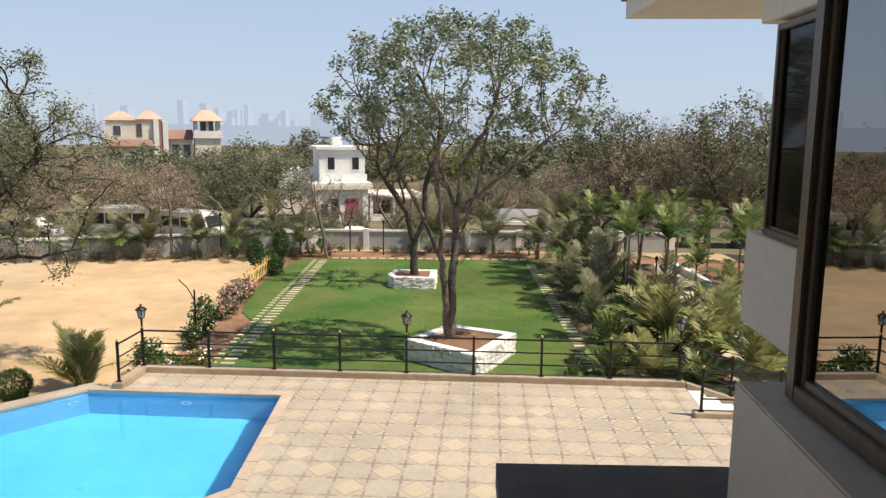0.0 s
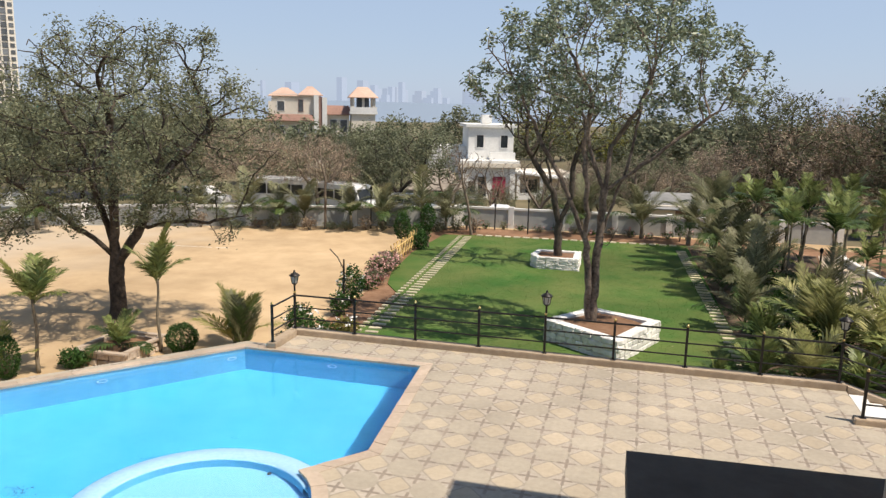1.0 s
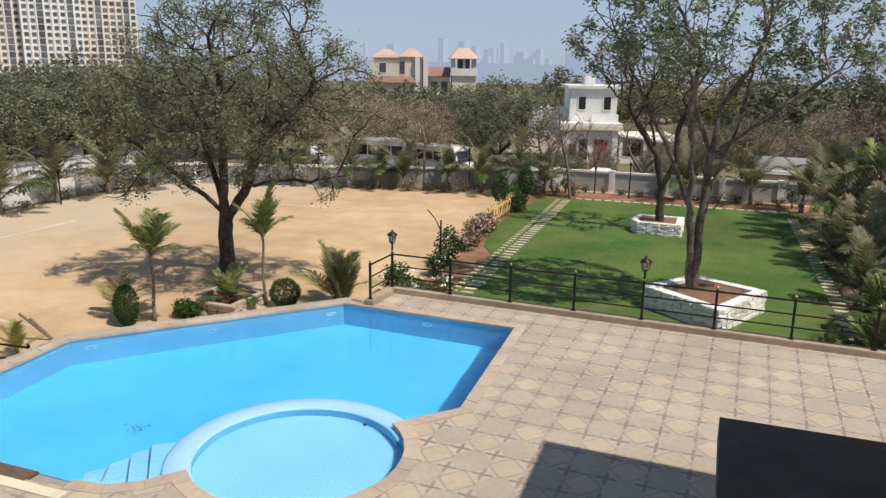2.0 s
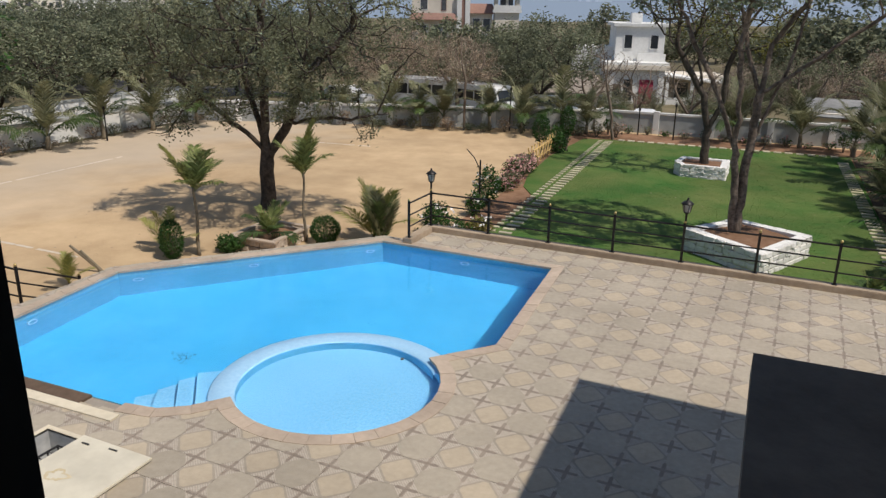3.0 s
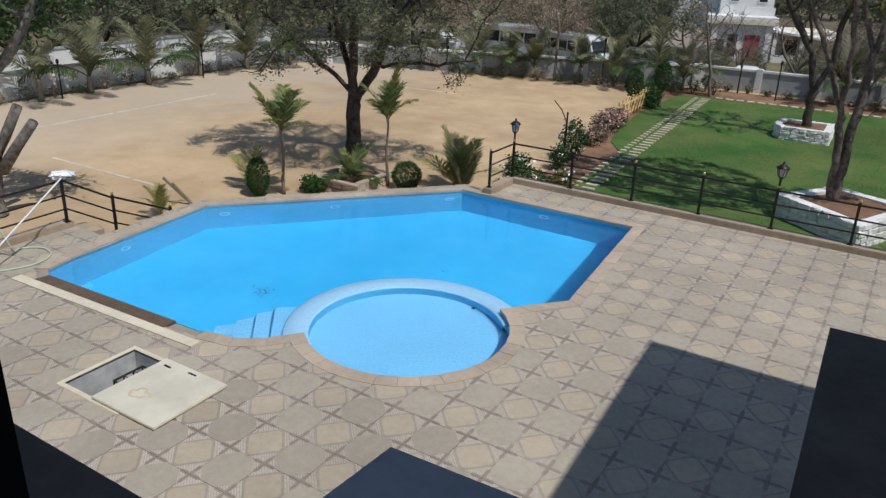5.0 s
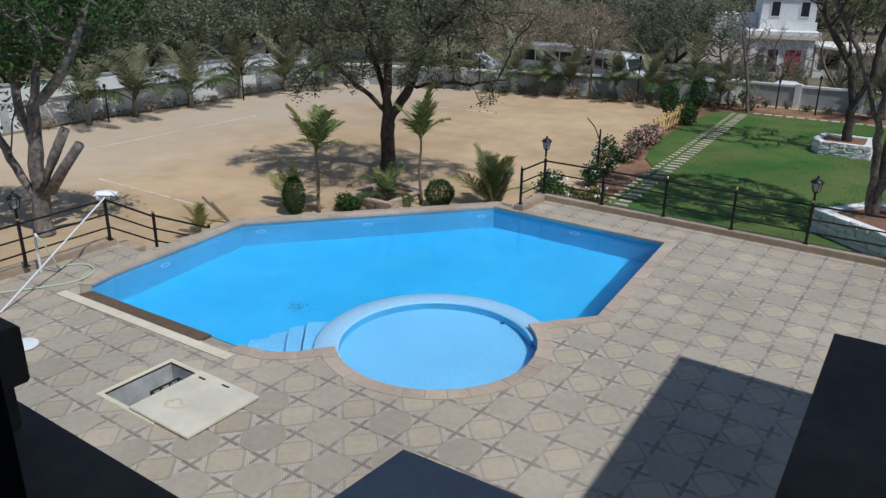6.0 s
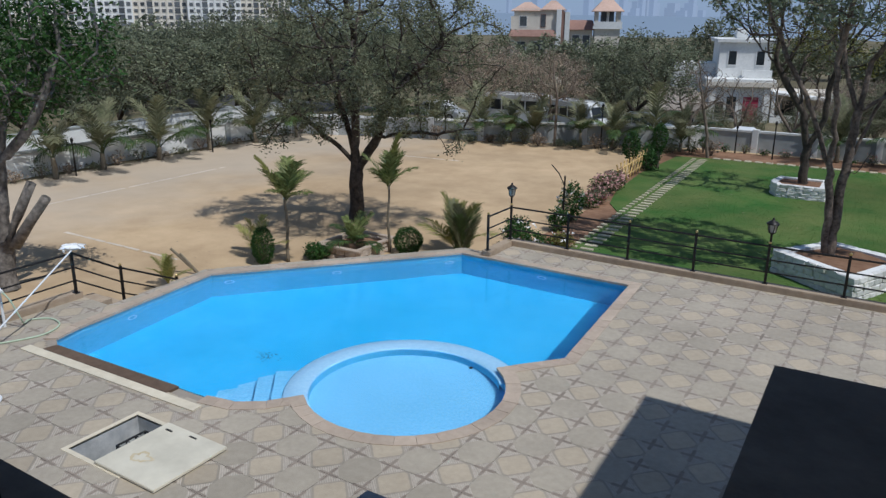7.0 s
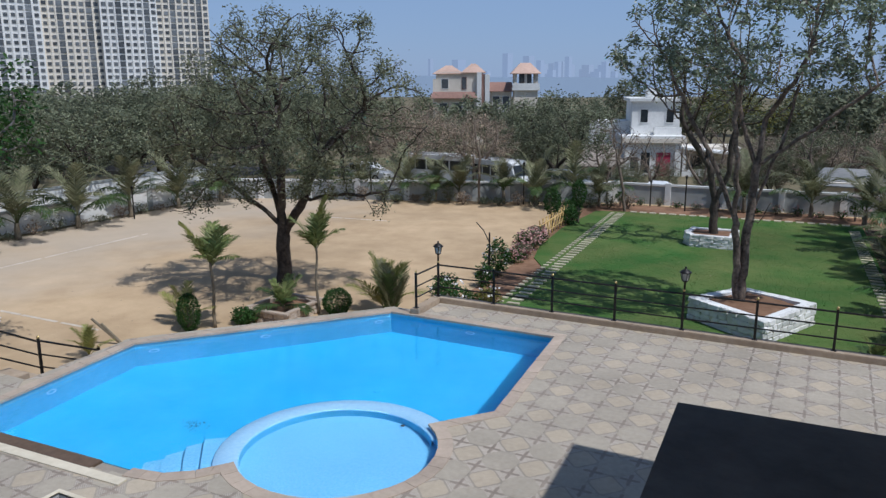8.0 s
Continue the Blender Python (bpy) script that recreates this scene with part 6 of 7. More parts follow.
def vehicle(name, x, y, length, width, height, turn, paint, label, van=False, group="parked vehicles"):
    v = thing(name, (x, y, STREET), label, "vehicle", group, rz=turn)
    L, W, H = length / 2, width / 2, height
    bm = bmesh.new()
    if van:
        prof = [(-L, 0.3), (L, 0.3), (L, 1.0), (L - 0.12, H * 0.5), (L - 0.5, H - 0.08), (L - 0.75, H), (-L + 0.15, H), (-L, H - 0.12)]
    else:
        prof = [(-L, 0.3), (L, 0.3), (L, 0.75), (L - 0.9, 0.9), (L - 1.6, H), (-L + 0.9, H), (-L + 0.25, 0.9), (-L, 0.85)]
    a = [bm.verts.new((px, -W, pz)) for px, pz in prof]
    b = [bm.verts.new((px, W, pz)) for px, pz in prof]
    bm.faces.new(a)
    bm.faces.new(b[::-1])
    for i in range(len(prof)):
        j = (i + 1) % len(prof)
        bm.faces.new((a[j], a[i], b[i], b[j]))
    bmesh.ops.bevel(bm, geom=bm.edges[:], offset=0.05, segments=2, affect="EDGES")
    bmesh.ops.recalc_face_normals(bm, faces=bm.faces)
    part("body", bm, paint, v, smooth=False)
    lo, hi = (H * 0.52, H * 0.84) if van else (0.92, H - 0.08)
    n = max(2, int(length / 1.1))
    for side in (-1, 1):
        for k in range(n):
            x0 = -L + 0.35 + k * (length - 1.2) / n
            if not van:
                x0 = -L + 0.9 + k * (length - 2.6) / n
            w = ((length - 1.2) if van else (length - 2.6)) / n
            part("window", boxes((x0 + 0.05, x0 + w - 0.05, side * W - 0.012, side * W + 0.012, lo, hi), bevel=0.004), M["dark_glass"], v)
    if van:
        m = Matrix.Translation((L - 0.30, 0, H * 0.72)) @ Matrix.Rotation(radians(-22), 4, "Y")
        bm = bmesh.new()
        box(bm, -0.02, 0.05, -W * 0.85, W * 0.85, -H * 0.17, H * 0.17, m=m)
        part("windscreen", bm, M["dark_glass"], v)
        part("windscreen", boxes((-L - 0.012, -L + 0.01, -W * 0.8, W * 0.8, lo, hi)), M["dark_glass"], v)
        for s in (-0.5, 0.5):
            part("roof_rail", boxes((-L + 0.4, L - 1.0, s * W - 0.03, s * W + 0.03, H + 0.0, H + 0.07)), paint, v)
    for px in (-L + 0.75, L - 0.85):
        for side in (-1, 1):
            bm = bmesh.new()
            lathe(bm, [(0.12, -0.1), (0.31, -0.1), (0.33, -0.06), (0.33, 0.06), (0.31, 0.1), (0.12, 0.1)], 18)
            w = part("wheel", bm, M["tyre"], v)
            w.matrix_basis = pose(px, side * (W - 0.08), 0.33, 90, 0, 0)
            bm = bmesh.new()
            lathe(bm, [(0.18, -0.105), (0.18, 0.105), (0.05, 0.115)], 14)
            part("hubcap", bm, M["vehicle_grey"], w)
    return v


vehicle("minibus", -27.4, 54.6, 6.3, 2.0, 2.45, 0, M["vehicle_white"], "white minibus with roof rails parked on the street", True)
vehicle("minibus", -21.6, 53.4, 4.6, 1.9, 2.35, -20, M["vehicle_white"], "white van parked on the street", True)
vehicle("car", -17.3, 55.4, 4.3, 1.7, 1.55, 5, M["vehicle_grey"], "silver car parked on the street")
vehicle("car", -9.2, 51.6, 3.6, 1.6, 1.55, 2, M["vehicle_white"], "small white car parked by the wall")
vehicle("car", -34.0, 54.0, 4.2, 1.7, 1.5, 2, M["vehicle_white"], "white car parked on the street")
shed = thing("shed", (2.6, 53.0, land_height(2.6, 53)), "low shed with a dull grey sheet roof beyond the wall", "shed")
part("wall", boxes((-2.2, 2.2, -1.6, 1.6, -0.5, 1.9)), M["beige"], shed)
bm = bmesh.new()
box(bm, -2.6, 2.6, -2.1, 2.1, -0.04, 0.04, m=Matrix.Translation((0, 0, 2.05)) @ Matrix.Rotation(radians(9), 4, "X"))
part("roof", bm, M["sheet_grey"], shed)
part("door", boxes((-0.5, 0.4, -1.63, -1.58, 0.0, 1.7)), M["roof_brown"], shed)


# ---- neighbouring houses ----
def opening(parent, x0, x1, z0, z1, y, glass, frame_mat, t=0.08, name="window"):
    w = held(name, mesh_of(name, *quad_box(x0, x1, y - 0.03, y + 0.05, z0, z1), glass), parent)
    for r in ((x0 - t, x0, z0 - t, z1 + t), (x1, x1 + t, z0 - t, z1 + t), (x0, x1, z1, z1 + t), (x0, x1, z0 - t, z0)):
        held("frame", mesh_of("frame", *quad_box(r[0], r[1], y - 0.09, y + 0.05, r[2], r[3]), frame_mat), w)
    return w


def quad_box(x0, x1, y0, y1, z0, z1):
    v = [(x0, y0, z0), (x1, y0, z0), (x1, y1, z0), (x0, y1, z0), (x0, y0, z1), (x1, y0, z1), (x1, y1, z1), (x0, y1, z1)]
    return v, [(3, 2, 1, 0), (4, 5, 6, 7), (0, 1, 5, 4), (1, 2, 6, 5), (2, 3, 7, 6), (3, 0, 4, 7)]


def hip_roof(bm, x0, x1, y0, y1, z, h, eave=0.6, ridge=0.35):
    x0, x1, y0, y1 = x0 - eave, x1 + eave, y0 - eave, y1 + eave
    rx, my = (x1 - x0) * ridge / 2, (y0 + y1) / 2
    mx = (x0 + x1) / 2
    v = [bm.verts.new(p) for p in ((x0, y0, z), (x1, y0, z), (x1, y1, z), (x0, y1, z), (mx - rx, my, z + h), (mx + rx, my, z + h), (x0, y0, z - 0.12), (x1, y0, z - 0.12), (x1, y1, z - 0.12), (x0, y1, z - 0.12))]
    for f in ((0, 1, 5, 4), (1, 2, 5), (2, 3, 4, 5), (3, 0, 4), (6, 7, 1, 0), (7, 8, 2, 1), (8, 9, 3, 2), (9, 6, 0, 3), (9, 8, 7, 6)):
        bm.faces.new([v[i] for i in f])
    return bm


bung = thing("bungalow", (-16.9, 98.0, -6.1), "white two-storey bungalow with a porch and flat roofs", "house", rz=19)
part("wall", boxes((-6.0, 1.0, 0, 9, -2, 4.9), bevel=0.03), M["white_paint"], bung)
part("upper_wall", boxes((-5.0, 1.0, 2.5, 10, 4.9, 9.4), bevel=0.03), M["white_paint"], bung)
part("roof_slab", boxes((-6.4, 1.4, -0.5, 9.4, 4.7, 5.05), bevel=0.03), M["white_paint"], bung)
part("roof_slab", boxes((-5.4, 1.4, 2.1, 10.4, 9.2, 9.6), bevel=0.03), M["white_paint"], bung)
part("parapet", boxes((-2.2, 1.2, 2.0, 2.3, 5.05, 6.0)), M["white_paint"], bung)
part("wing_wall", boxes((-10.0, -5.0, 5.0, 10, 3.0, 6.6), bevel=0.03), M["white_paint"], bung)
part("cornice", boxes((-6.5, 1.5, -0.62, -0.5, 4.2, 4.75), bevel=0.02), M["beige"], bung)
part("pier", boxes((-5.9, -5.2, -0.35, 0.0, -2, 4.2), bevel=0.02), M["white_paint"], bung)
part("pier", boxes((0.2, 0.9, -0.35, 0.0, -2, 4.2), bevel=0.02), M["white_paint"], bung)
part("water_tank", boxes((-3.0, -1.6, 5, 6.4, 9.6, 10.8), bevel=0.1), M["white_paint"], bung)
part("porch_wall", boxes((1.0, 9.0, 3.5, 9, -2, 3.4)), M["beige"], bung)
bm = bmesh.new()
box(bm, 0.6, 8.4, -0.3, 4.2, -0.12, 0.12, m=Matrix.Translation((0, 0, 3.75)) @ Matrix.Rotation(radians(7), 4, "Y"))
part("porch_roof", bm, M["white_paint"], bung)
for x in (1.4, 4.4, 8.0):
    part("porch_post", boxes((x - 0.2, x + 0.2, -0.1, 0.3, -2, 3.5), bevel=0.02), M["white_paint"], bung)
part("porch_railing", boxes((1.4, 8.0, 0.0, 0.1, 0.0, 0.9)), M["white_paint"], bung)
held("door", mesh_of("door", *quad_box(-2.0, -0.3, -0.06, 0.04, -0.4, 3.0), M["red_cloth"]), bung, "crimson doorway")
opening(bung, -5.3, -4.2, 0.6, 2.4, 0.0, M["dark_glass"], M["white_paint"])
opening(bung, -3.9, -2.8, 0.4, 3.0, 0.0, M["dark_glass"], M["white_paint"])
opening(bung, -0.7, 0.2, 6.6, 8.2, 2.5, M["dark_glass"], M["white_paint"])
opening(bung, -3.9, -3.0, 6.6, 8.2, 2.5, M["dark_glass"], M["white_paint"])
opening(bung, 3.0, 4.6, 0.6, 2.4, 3.5, M["dark_glass"], M["white_paint"])
hut = thing("thatched_hut", (-25.6, 93.5, -6.1), "beige hut with a drooping grey thatched roof", "hut", rz=12)
part("wall", boxes((-2.4, 2.6, -2, 2, -2, 2.6)), M["beige"], hut)
part("roof", hip_roof(bmesh.new(), -2.9, 2.6, -2, 2, 1.7, 2.4, 1.1, 0.5), M["thatch"], hut)
opening(hut, 0.2, 1.0, 0.2, 1.8, -2.0, M["dark_glass"], M["white_paint"])
opening(hut, 1.4, 2.2, 0.2, 1.8, -2.0, M["dark_glass"], M["white_paint"])

villa = thing("villa", (-60.6, 130.4, -6.1), "cream hillside villa with terracotta roofs and a corner pavilion", "house", rz=24.5)
part("wall", boxes((-7.0, 4.0, 0, 10, -2, 12.0)), M["beige"], villa)
part("roof", hip_roof(bmesh.new(), -6.6, -1.0, 0.5, 8, 13.0, 1.5, 0.5, 0.2), M["terracotta"], villa)
part("roof", hip_roof(bmesh.new(), -0.6, 3.6, 0.5, 8, 13.2, 1.6, 0.5, 0.2), M["terracotta"], villa)
part("upper_wall", boxes((-6.4, 3.6, 0.5, 9.5, 12.0, 13.3)), M["beige"], villa)
part("pillar", boxes((2.2, 3.2, -0.8, 0.6, 4.0, 13.2), bevel=0.03), M["white_paint"], villa)
part("pillar", boxes((3.9, 4.9, -0.8, 0.6, 4.0, 12.8), bevel=0.03), M["white_paint"], villa)
part("pillar_inset", boxes((3.2, 3.9, -0.6, 0.6, 4.0, 12.9)), M["roof_brown"], villa)
part("wing_wall", boxes((4.9, 9.6, 1.5, 9, -2, 9.8)), M["beige"], villa)
part("wing_roof", hip_roof(bmesh.new(), 4.6, 9.8, 1.2, 9, 9.8, 1.6, 0.5, 0.8), M["roof_brown"], villa)
part("awning_roof", hip_roof(bmesh.new(), -7.2, 2.0, -1.4, 1.0, 8.6, 1.1, 0.3, 0.9), M["roof_brown"], villa)
opening(villa, -0.9, 0.0, 10.2, 12.3, 0.0, M["villa_glass"], M["roof_brown"])
opening(villa, -5.2, -3.8, 10.3, 12.0, 0.0, M["villa_glass"], M["white_paint"])
opening(villa, -5.6, -4.0, 5.6, 7.6, 0.0, M["villa_glass"], M["white_paint"])
opening(villa, -2.6, -1.0, 5.6, 7.6, 0.0, M["villa_glass"], M["white_paint"])
opening(villa, 5.6, 7.0, 6.6, 8.8, 1.5, M["villa_glass"], M["white_paint"])
opening(villa, 7.7, 9.1, 6.6, 8.8, 1.5, M["villa_glass"], M["white_paint"])
part("balcony_rail", boxes((9.7, 15.3, -0.5, -0.4, 10.4, 11.2)), M["white_paint"], villa)
part("pavilion_base", boxes((10.0, 15.0, 0, 5.5, -2, 10.0)), M["beige"], villa)
part("balcony", boxes((9.6, 15.4, -0.5, 6, 9.9, 10.4), bevel=0.03), M["white_paint"], villa)
for x in (10.3, 14.7):
    for y in (0.3, 5.2):
        part("pavilion_post", boxes((x - 0.3, x + 0.3, y - 0.3, y + 0.3, 10.4, 13.0)), M["beige"], villa)
part("pavilion_post", boxes((12.2, 12.7, 0.1, 0.5, 10.4, 13.0)), M["beige"], villa)
part("pavilion_core", boxes((11.2, 13.8, 2.0, 4.0, 10.4, 12.9)), M["villa_glass"], villa)
part("pavilion_roof", hip_roof(bmesh.new(), 10.0, 15.0, 0, 5.5, 13.0, 1.9, 0.6, 0.35), M["terracotta"], villa)

villa.matrix_basis = villa.matrix_basis @ Matrix.Diagonal((0.88, 0.88, 1, 1))

# ---- high-rise flats on the far hill ----
TB = 420.0
tower = thing("apartment_tower", (-TB * math.sin(radians(54.0)), TB * math.cos(radians(54.0)), -14.0), "cream high-rise apartment slab with rows of dark windows", "apartment building", rz=54.0)
win_me = mesh_of("window", *quad_box(-0.9, 0.9, -0.25, 0.2, -0.8, 0.8), M["tower_glass"])
dark_me = mesh_of("window", *quad_box(-1.5, 1.5, -0.25, 0.2, -1.25, 1.25), M["tower_glass"])
spots = []
FLOORS = 27
for bay in range(6):
    x0, yb = -75 + 26.0 * bay, (0.0, 3.5, -2.0, 3.0, -1.0, 3.0)[bay]
    m = M["tower"] if bay % 2 else M["tower_white"]
    part("wall", boxes((x0, x0 + 26.0, yb, yb + 16, 0, FLOORS * 3.15 + 3)), m, tower)
    for k in range(8):
        part("rib", boxes((x0 + k * 3.25 - 0.3, x0 + k * 3.25 + 0.3, yb - 0.55, yb, 0, FLOORS * 3.15 + 3)), m, tower)
    for f in range(FLOORS):
        for k in range(8):
            spots.append((x0 + 1.62 + k * 3.25, yb, 2.2 + f * 3.15, k in (2, 6)))
spots.sort(key=lambda s: (abs(s[2] - 32) > 18, abs(s[0] - 20)))
for x, y, z, dark in spots[:300]:
    held("window", dark_me if dark else win_me, tower, loc=pose(x, y, z))
vv, qq = [], []
for x, y, z, dark in spots[300:]:
    v, q = quad_box(x - (1.5 if dark else 1.0), x + (1.5 if dark else 1.0), y - 0.25, y + 0.2, z - (1.25 if dark else 0.9), z + (1.25 if dark else 0.9))
    qq += [tuple(i + len(vv) for i in f) for f in q]
    vv += v
tagged(held("window_bank", mesh_of("window_bank", vv, qq, M["tower_glass"]), tower), kind="stuff")


# ---- distance, haze painted in as a glow ----
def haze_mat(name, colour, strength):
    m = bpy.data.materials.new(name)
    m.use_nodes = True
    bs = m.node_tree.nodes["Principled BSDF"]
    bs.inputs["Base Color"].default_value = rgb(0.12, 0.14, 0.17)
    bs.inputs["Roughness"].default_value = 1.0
    # Emission paints the pale haze; nothing here is a lamp.
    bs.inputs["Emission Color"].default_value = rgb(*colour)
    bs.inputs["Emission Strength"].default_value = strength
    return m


M["haze_city"] = haze_mat("skyline_haze_glow", (0.50, 0.60, 0.76), 0.55)
M["haze_hill"] = haze_mat("lowland_haze_glow", (0.26, 0.37, 0.50), 0.42)
rnd = random.Random(4)
bm = bmesh.new()
clusters = [(-19, 6, 26), (-8, 5, 12), (2, 5, 16), (10, 4, 10), (16.5, 2.5, 16), (22, 4, 10), (-30, 6, 12), (-13, 3, 10)]
for c, s, n in clusters:
    for k in range(n):
        b = radians(c + rnd.gauss(0, s * 0.5))
        d = rnd.uniform(1900, 2400)
        w, h = rnd.uniform(5, 13), rnd.uniform(8, 48) * (1.5 if rnd.random() < 0.15 else 1)
        box(bm, -w, w, -w, w, -20, 8 + h * 0.9, m=Matrix.Translation((d * math.sin(b), d * math.cos(b), 0)) @ Matrix.Rotation(b, 4, "Z"))
for b, w, h in ((18.6, 9, 92), (19.6, 20, 62), (16.0, 12, 48), (14.0, 16, 36), (21.5, 14, 52)):
    b = radians(b)
    box(bm, -w, w, -w, w, -20, 8 + h, m=Matrix.Translation((2100 * math.sin(b), 2100 * math.cos(b), 0)) @ Matrix.Rotation(-b, 4, "Z"))
tagged(part("backdrop_city", bm, M["haze_city"], None), "city skyline on the horizon, haze put in as a pale glow", "skyline", kind="structure")
bm = bmesh.new()
prev = None
for k in range(181):
    b = radians(-100 + k)
    h = 4 + 7 * noise.noise((k * 0.09, 3.1, 0)) + 2.5 * noise.noise((k * 0.37, 1.1, 0)) + 10 * math.exp(-((k - 62) / 14) ** 2)
    row = [bm.verts.new((r * math.sin(b), r * math.cos(b), z)) for r, z in ((380, -6.6), (800, -5), (1850, h), (2500, -20))]
    if prev:
        for i in range(3):
            bm.faces.new((prev[i], row[i], row[i + 1], prev[i + 1]))
    prev = row
bmesh.ops.recalc_face_normals(bm, faces=bm.faces)
tagged(part("backdrop_hills", bm, M["haze_hill"], None, smooth=True), "low land towards the horizon, blue-grey haze put in as a glow", "hills", kind="structure")

# ---- grass on the lawn ----
def lawn_grass(n, seed):
    rnd = np.random.default_rng(seed)
    y = 19.0 + 21.0 * rnd.random(n) ** 1.5
    x = -8.0 + 11.0 * rnd.random(n) - (y - 24.0) * LAWN_TILT
    c = np.c_[x, y, np.full(n, GROUND + 0.045)]
    a = rnd.uniform(0, 6.28, n)
    s = np.c_[np.cos(a), np.sin(a), np.zeros(n)] * 0.012
    t = np.c_[rnd.normal(0, 0.02, n), rnd.normal(0, 0.02, n), rnd.uniform(0.008, 0.022, n)]
    v = np.stack([c - s, c + s, c + s * 0.4 + t, c - s * 0.4 + t], 1).reshape(-1, 3)
    return tagged(new("grass", fast_mesh("grass", v, np.arange(4 * n).reshape(-1, 4), M["grass"])), "short green grass blades on the lawn", "grass", kind="stuff")


lawn_grass(60000, 3)

# ---- leaves and twigs lying about ----
litter("dry_leaves", -16.0, 19.0, GROUND + 0.01, 2.6, 2.2, 260, "dry leaves fallen under the playground tree", 12, "leaf_dry")
litter("dry_leaves", -3.0, 28.0, GROUND + 0.07, 3.0, 3.5, 120, "few pale leaves fallen on the lawn", 13, "leaf_dry")

# ---- pool coping, piece by piece ----
coping = tagged(new("pool_coping"), "pinkish sandstone coping round the pool", "coping", kind="structure")
line = [Vector((x, y)) for x, y in POOL]
n = len(line)
normals = []
for i in range(n):
    a, b, c = line[i - 1], line[i], line[(i + 1) % n]
    d0, d1 = (b - a).normalized(), (c - b).normalized()
    n0, n1 = Vector((d0.y, -d0.x)), Vector((d1.y, -d1.x))
    m = (n0 + n1).normalized()
    normals.append(m / max(0.35, m.dot(n0)))
rnd = random.Random(8)
COPE = 0.23
for i in range(n):
    a, b = line[i], line[(i + 1) % n]
    na, nb = normals[i], normals[(i + 1) % n]
    if a.y < 7.5 and b.y < 7.5 and a.x < -9.2:
        continue
    k = max(1, round((b - a).length / 0.36))
    for j in range(k):
        u0, u1 = j / k + 0.0025 / (b - a).length, (j + 1) / k - 0.0025 / (b - a).length
        p0, p1 = a.lerp(b, u0), a.lerp(b, u1)
        q0, q1 = p0 + na.lerp(nb, u0) * COPE, p1 + na.lerp(nb, u1) * COPE
        p0, p1 = p0 - na.lerp(nb, u0) * 0.03, p1 - na.lerp(nb, u1) * 0.03
        z = 0.014 + rnd.uniform(-0.003, 0.004)
        v = [(*p, zz) for zz in (-0.035, z) for p in (p0, q0, q1, p1)]
        held("coping_stone", mesh_of("coping_stone", v, [(0, 1, 2, 3), (7, 6, 5, 4), (0, 4, 5, 1), (1, 5, 6, 2), (2, 6, 7, 3), (3, 7, 4, 0)], M["coping"]), coping)

# ---- paving: square tiles with a plain field, ribbed corners and brown corner bars ----
TILE, TX, TY = 0.61, 0.583, 0.637
OX, OY = -5.22 + TX / 2, 5.54 + TY / 2
HALF = TILE / 2 - 0.0025


def tile_faces(cream):
    """Top faces of one tile in its own plane, with their material: 0 field, 1 ribs, 2 band."""
    h, c = HALF, HALF * (0.88 if cream else 0.62)
    bw, bl = 0.027, HALF * 0.58
    faces = []
    # eight-sided (or diamond-like) field
    k = h - c
    k = max(k, 0.02)
    field = [(k, -h), (h, -k), (h, k), (k, h), (-k, h), (-h, k), (-h, -k), (-k, -h)]
    if cream:
        small = [(x * 0.87, y * 0.87) for x, y in field]
        faces.append((small, 0, 0.0))
        for i in range(8):
            j = (i + 1) % 8
            faces.append(([field[i], field[j], small[j], small[i]], 3, 0.0))
    else:
        faces.append((field, 0, 0.0))
    for sx, sy in ((1, 1), (-1, 1), (-1, -1), (1, -1)):
        e = h - bl
        tri = [(sx * e, sy * h), (sx * h, sy * e), (sx * h, sy * h)]
        inner = [(sx * (e + bw), sy * (h - bw)), (sx * (h - bw), sy * (e + bw)), (sx * (h - bw), sy * (h - bw))]
        faces.append(([(sx * k, sy * h), (sx * h, sy * k), (sx * h, sy * e), (sx * e, sy * h)], 1, 0.0))
        order = (lambda p: p) if sx * sy > 0 else (lambda p: p[::-1])
        t = [tri[1], tri[2], tri[0]]
        i2 = [inner[1], inner[2], inner[0]]
        faces.append((order(i2), 1, 0.0))
        faces.append((order([t[0], t[1], i2[1], i2[0]]), 2, 0.0))
        faces.append((order([t[1], t[2], i2[2], i2[1]]), 2, 0.0))
        faces.append((order([t[2], t[0], i2[0], i2[2]]), 1, 0.0))
    return faces


def tile_mesh(cream):
    verts, faces, idx = [], [], []
    for poly, m, z in tile_faces(cream):
        area = sum(p[0] * q[1] - q[0] * p[1] for p, q in zip(poly, poly[1:] + poly[:1]))
        poly = poly if area > 0 else poly[::-1]
        k = len(verts)
        verts += [(x, y, (0.004, 0.002, 0.0, 0.003)[m]) for x, y in poly]
        faces.append(tuple(range(k, k + len(poly))))
        idx.append(m)
    k = len(verts)
    h = HALF
    verts += [(x, y, z) for z in (-0.03, 0.0) for x, y in ((-h, -h), (h, -h), (h, h), (-h, h))]
    for i in range(4):
        j = (i + 1) % 4
        faces.append((k + i, k + j, k + 4 + j, k + 4 + i))
        idx.append(2)
    return mesh_of("tile", verts, faces, [M["tile_cream"] if cream else M["tile_grey"], M["tile_rib"], M["tile_band"], M["tile_frame"]], idx)


SX, SY = TX / TILE, TY / TILE
TILES = [tile_mesh(False), tile_mesh(True)]


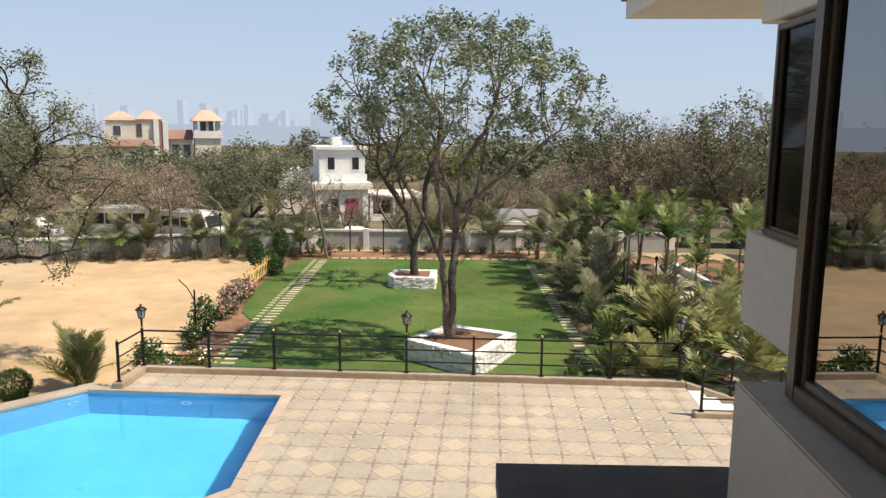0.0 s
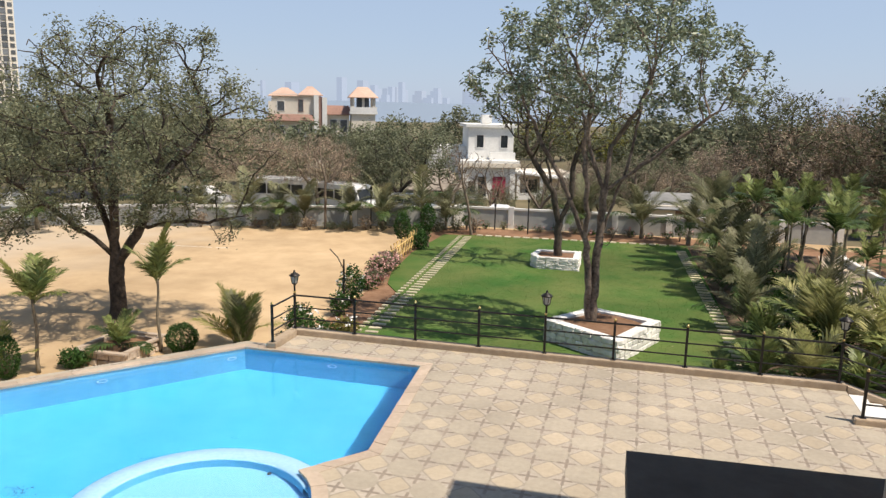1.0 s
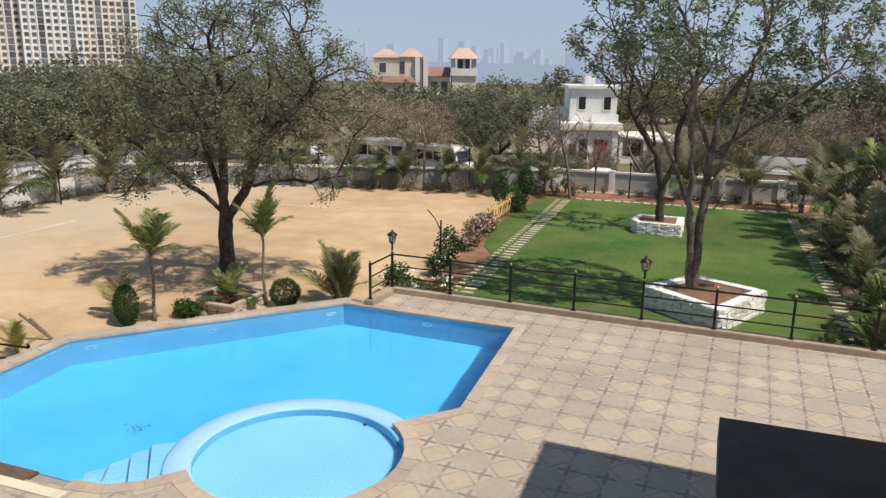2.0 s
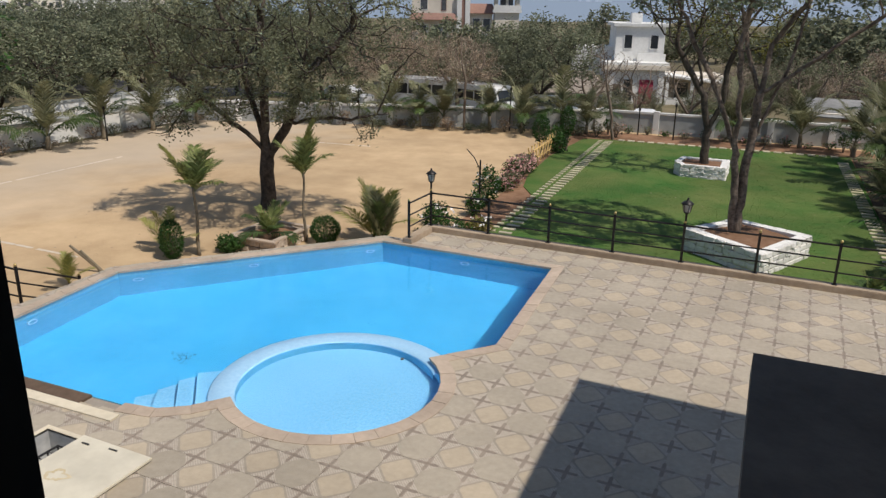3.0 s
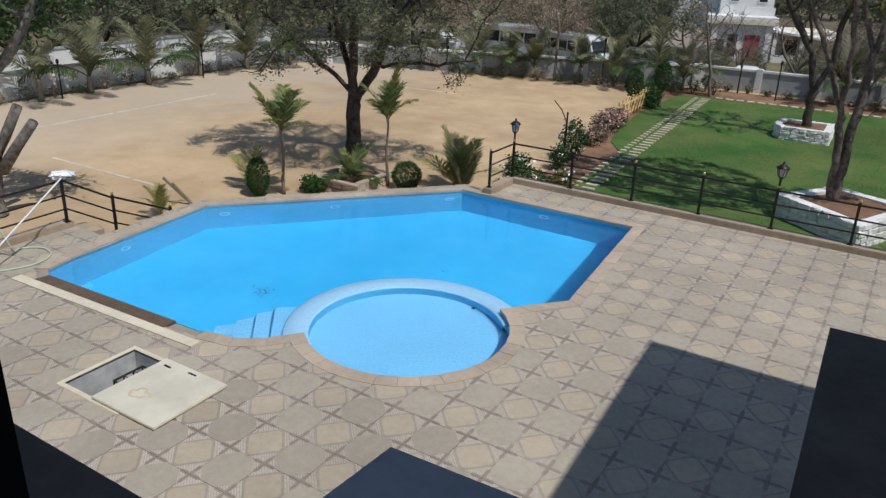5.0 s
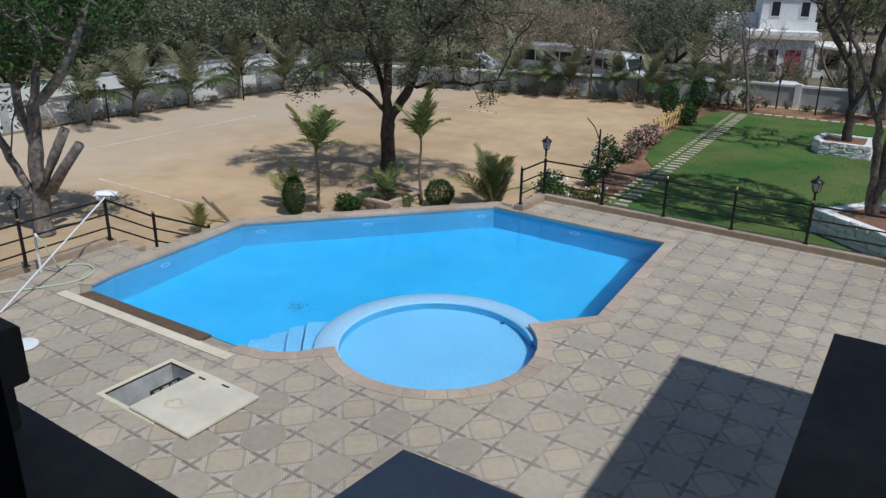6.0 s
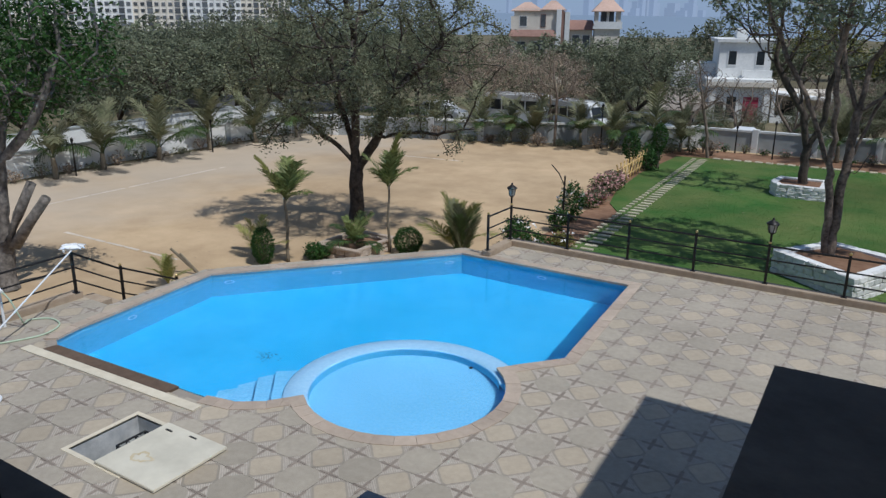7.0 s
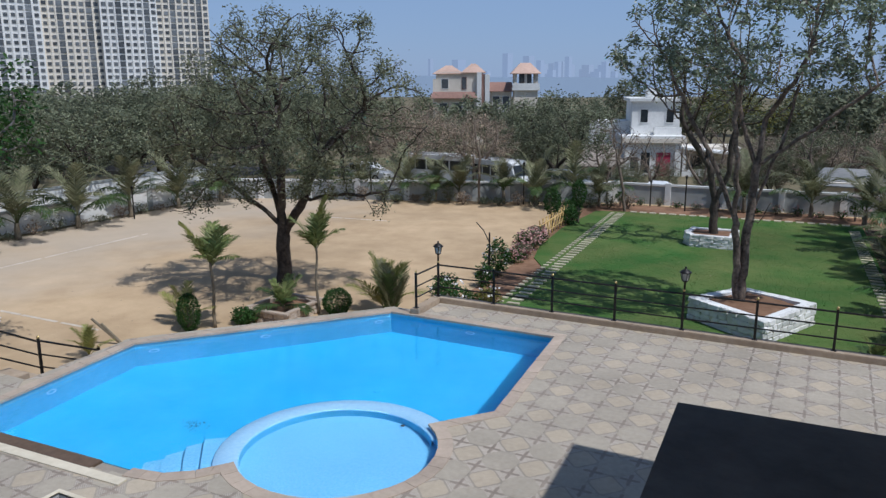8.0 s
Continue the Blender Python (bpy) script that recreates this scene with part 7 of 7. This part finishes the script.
def clip(poly, inside_line):
    """Keeps the part of a convex polygon on the good side of a line (point, normal)."""
    p0, nn = inside_line
    out = []
    for a, b in zip(poly, poly[1:] + poly[:1]):
        da, db = (a[0] - p0[0]) * nn[0] + (a[1] - p0[1]) * nn[1], (b[0] - p0[0]) * nn[0] + (b[1] - p0[1]) * nn[1]
        if da >= 0:
            out.append(a)
        if da * db < 0:
            u = da / (da - db)
            out.append((a[0] + (b[0] - a[0]) * u, a[1] + (b[1] - a[1]) * u))
    return out


HOLE = [(x, y) for x, y in POOL]
RIM = [tuple(line[i] + normals[i] * 0.2) for i in range(n)]
full, cut = [], []
for i in range(-60, 60):
    for j in range(-30, 60):
        x, y = OX + i * TX, OY + j * TY
        if not (-15.5 < x < 9.3 and 1.0 < y < 18.4):
            continue
        corners = [(x + sx * TILE / 2, y + sy * TILE / 2) for sx, sy in ((-1, -1), (1, -1), (1, 1), (-1, 1), (0, 0))]
        on = [inside(c, TERRACE) for c in corners]
        wet = [inside(c, RIM) for c in corners]
        pit_hit = abs(x + 8.79) < 0.59 + 0.08 + TILE / 2 and abs(y - 5.84) < 0.58 + 0.08 + TILE / 2
        if not any(on) or all(wet):
            continue
        if all(on) and not any(wet) and not pit_hit and near_edge((x, y), RIM) > TILE * 0.71:
            full.append((x, y, (i + j + 1) % 2))
        else:
            cut.append((x, y, (i + j + 1) % 2))
full.sort(key=lambda s: s[1] + 0.25 * abs(s[0] + 5))
paving = tagged(new("paving"), "square grey and cream patterned paving tiles", "paving", kind="structure")
for x, y, c in full[:300]:
    held("tile", TILES[c], paving, loc=pose(x, y, 0.0, 0, 0, 180 * ((round(x * 7) + round(y * 5)) % 2)) @ Matrix.Diagonal((SX, SY, 1, 1)))
# the far field and the tiles cut round pool, pit and edges
mats3 = [M["tile_grey"], M["tile_cream"], M["tile_rib"], M["tile_band"], M["tile_frame"]]
vv, qq, ii = [], [], []
patterns = [tile_faces(False), tile_faces(True)]
GRID = 12
for x, y, c in full[300:]:
    for poly, m, z in patterns[c]:
        area = sum(p[0] * q[1] - q[0] * p[1] for p, q in zip(poly, poly[1:] + poly[:1]))
        poly = poly if area > 0 else poly[::-1]
        k = len(vv)
        vv += [(x + px * SX, y + py * SY, (0.004, 0.002, 0.0, 0.003)[m]) for px, py in poly]
        qq.append(tuple(range(k, k + len(poly))))
        ii.append(c if m == 0 else m + 1)
for x, y, c in cut:
    for poly, m, z in patterns[c]:
        area = sum(p[0] * q[1] - q[0] * p[1] for p, q in zip(poly, poly[1:] + poly[:1]))
        poly = poly if area > 0 else poly[::-1]
        for a in range(GRID):
            for b in range(GRID):
                x0, x1 = -HALF + 2 * HALF * a / GRID, -HALF + 2 * HALF * (a + 1) / GRID
                y0, y1 = -HALF + 2 * HALF * b / GRID, -HALF + 2 * HALF * (b + 1) / GRID
                mid = (x + SX * (x0 + x1) / 2, y + SY * (y0 + y1) / 2)
                if inside(mid, RIM) or not inside(mid, TERRACE) or (abs(mid[0] + 8.79) < 0.62 and abs(mid[1] - 5.84) < 0.61):
                    continue
                bit = poly
                for ln in (((x0, 0), (1, 0)), ((x1, 0), (-1, 0)), ((0, y0), (0, 1)), ((0, y1), (0, -1))):
                    bit = clip(bit, ln)
                    if len(bit) < 3:
                        break
                if len(bit) < 3:
                    continue
                k = len(vv)
                vv += [(x + px * SX, y + py * SY, (0.004, 0.002, 0.0, 0.003)[m]) for px, py in bit]
                qq.append(tuple(range(k, k + len(bit))))
                ii.append(c if m == 0 else m + 1)
tagged(held("far_tiles", mesh_of("far_tiles", vv, qq, mats3, ii), paving), "patterned paving further off and cut tiles", kind="stuff")
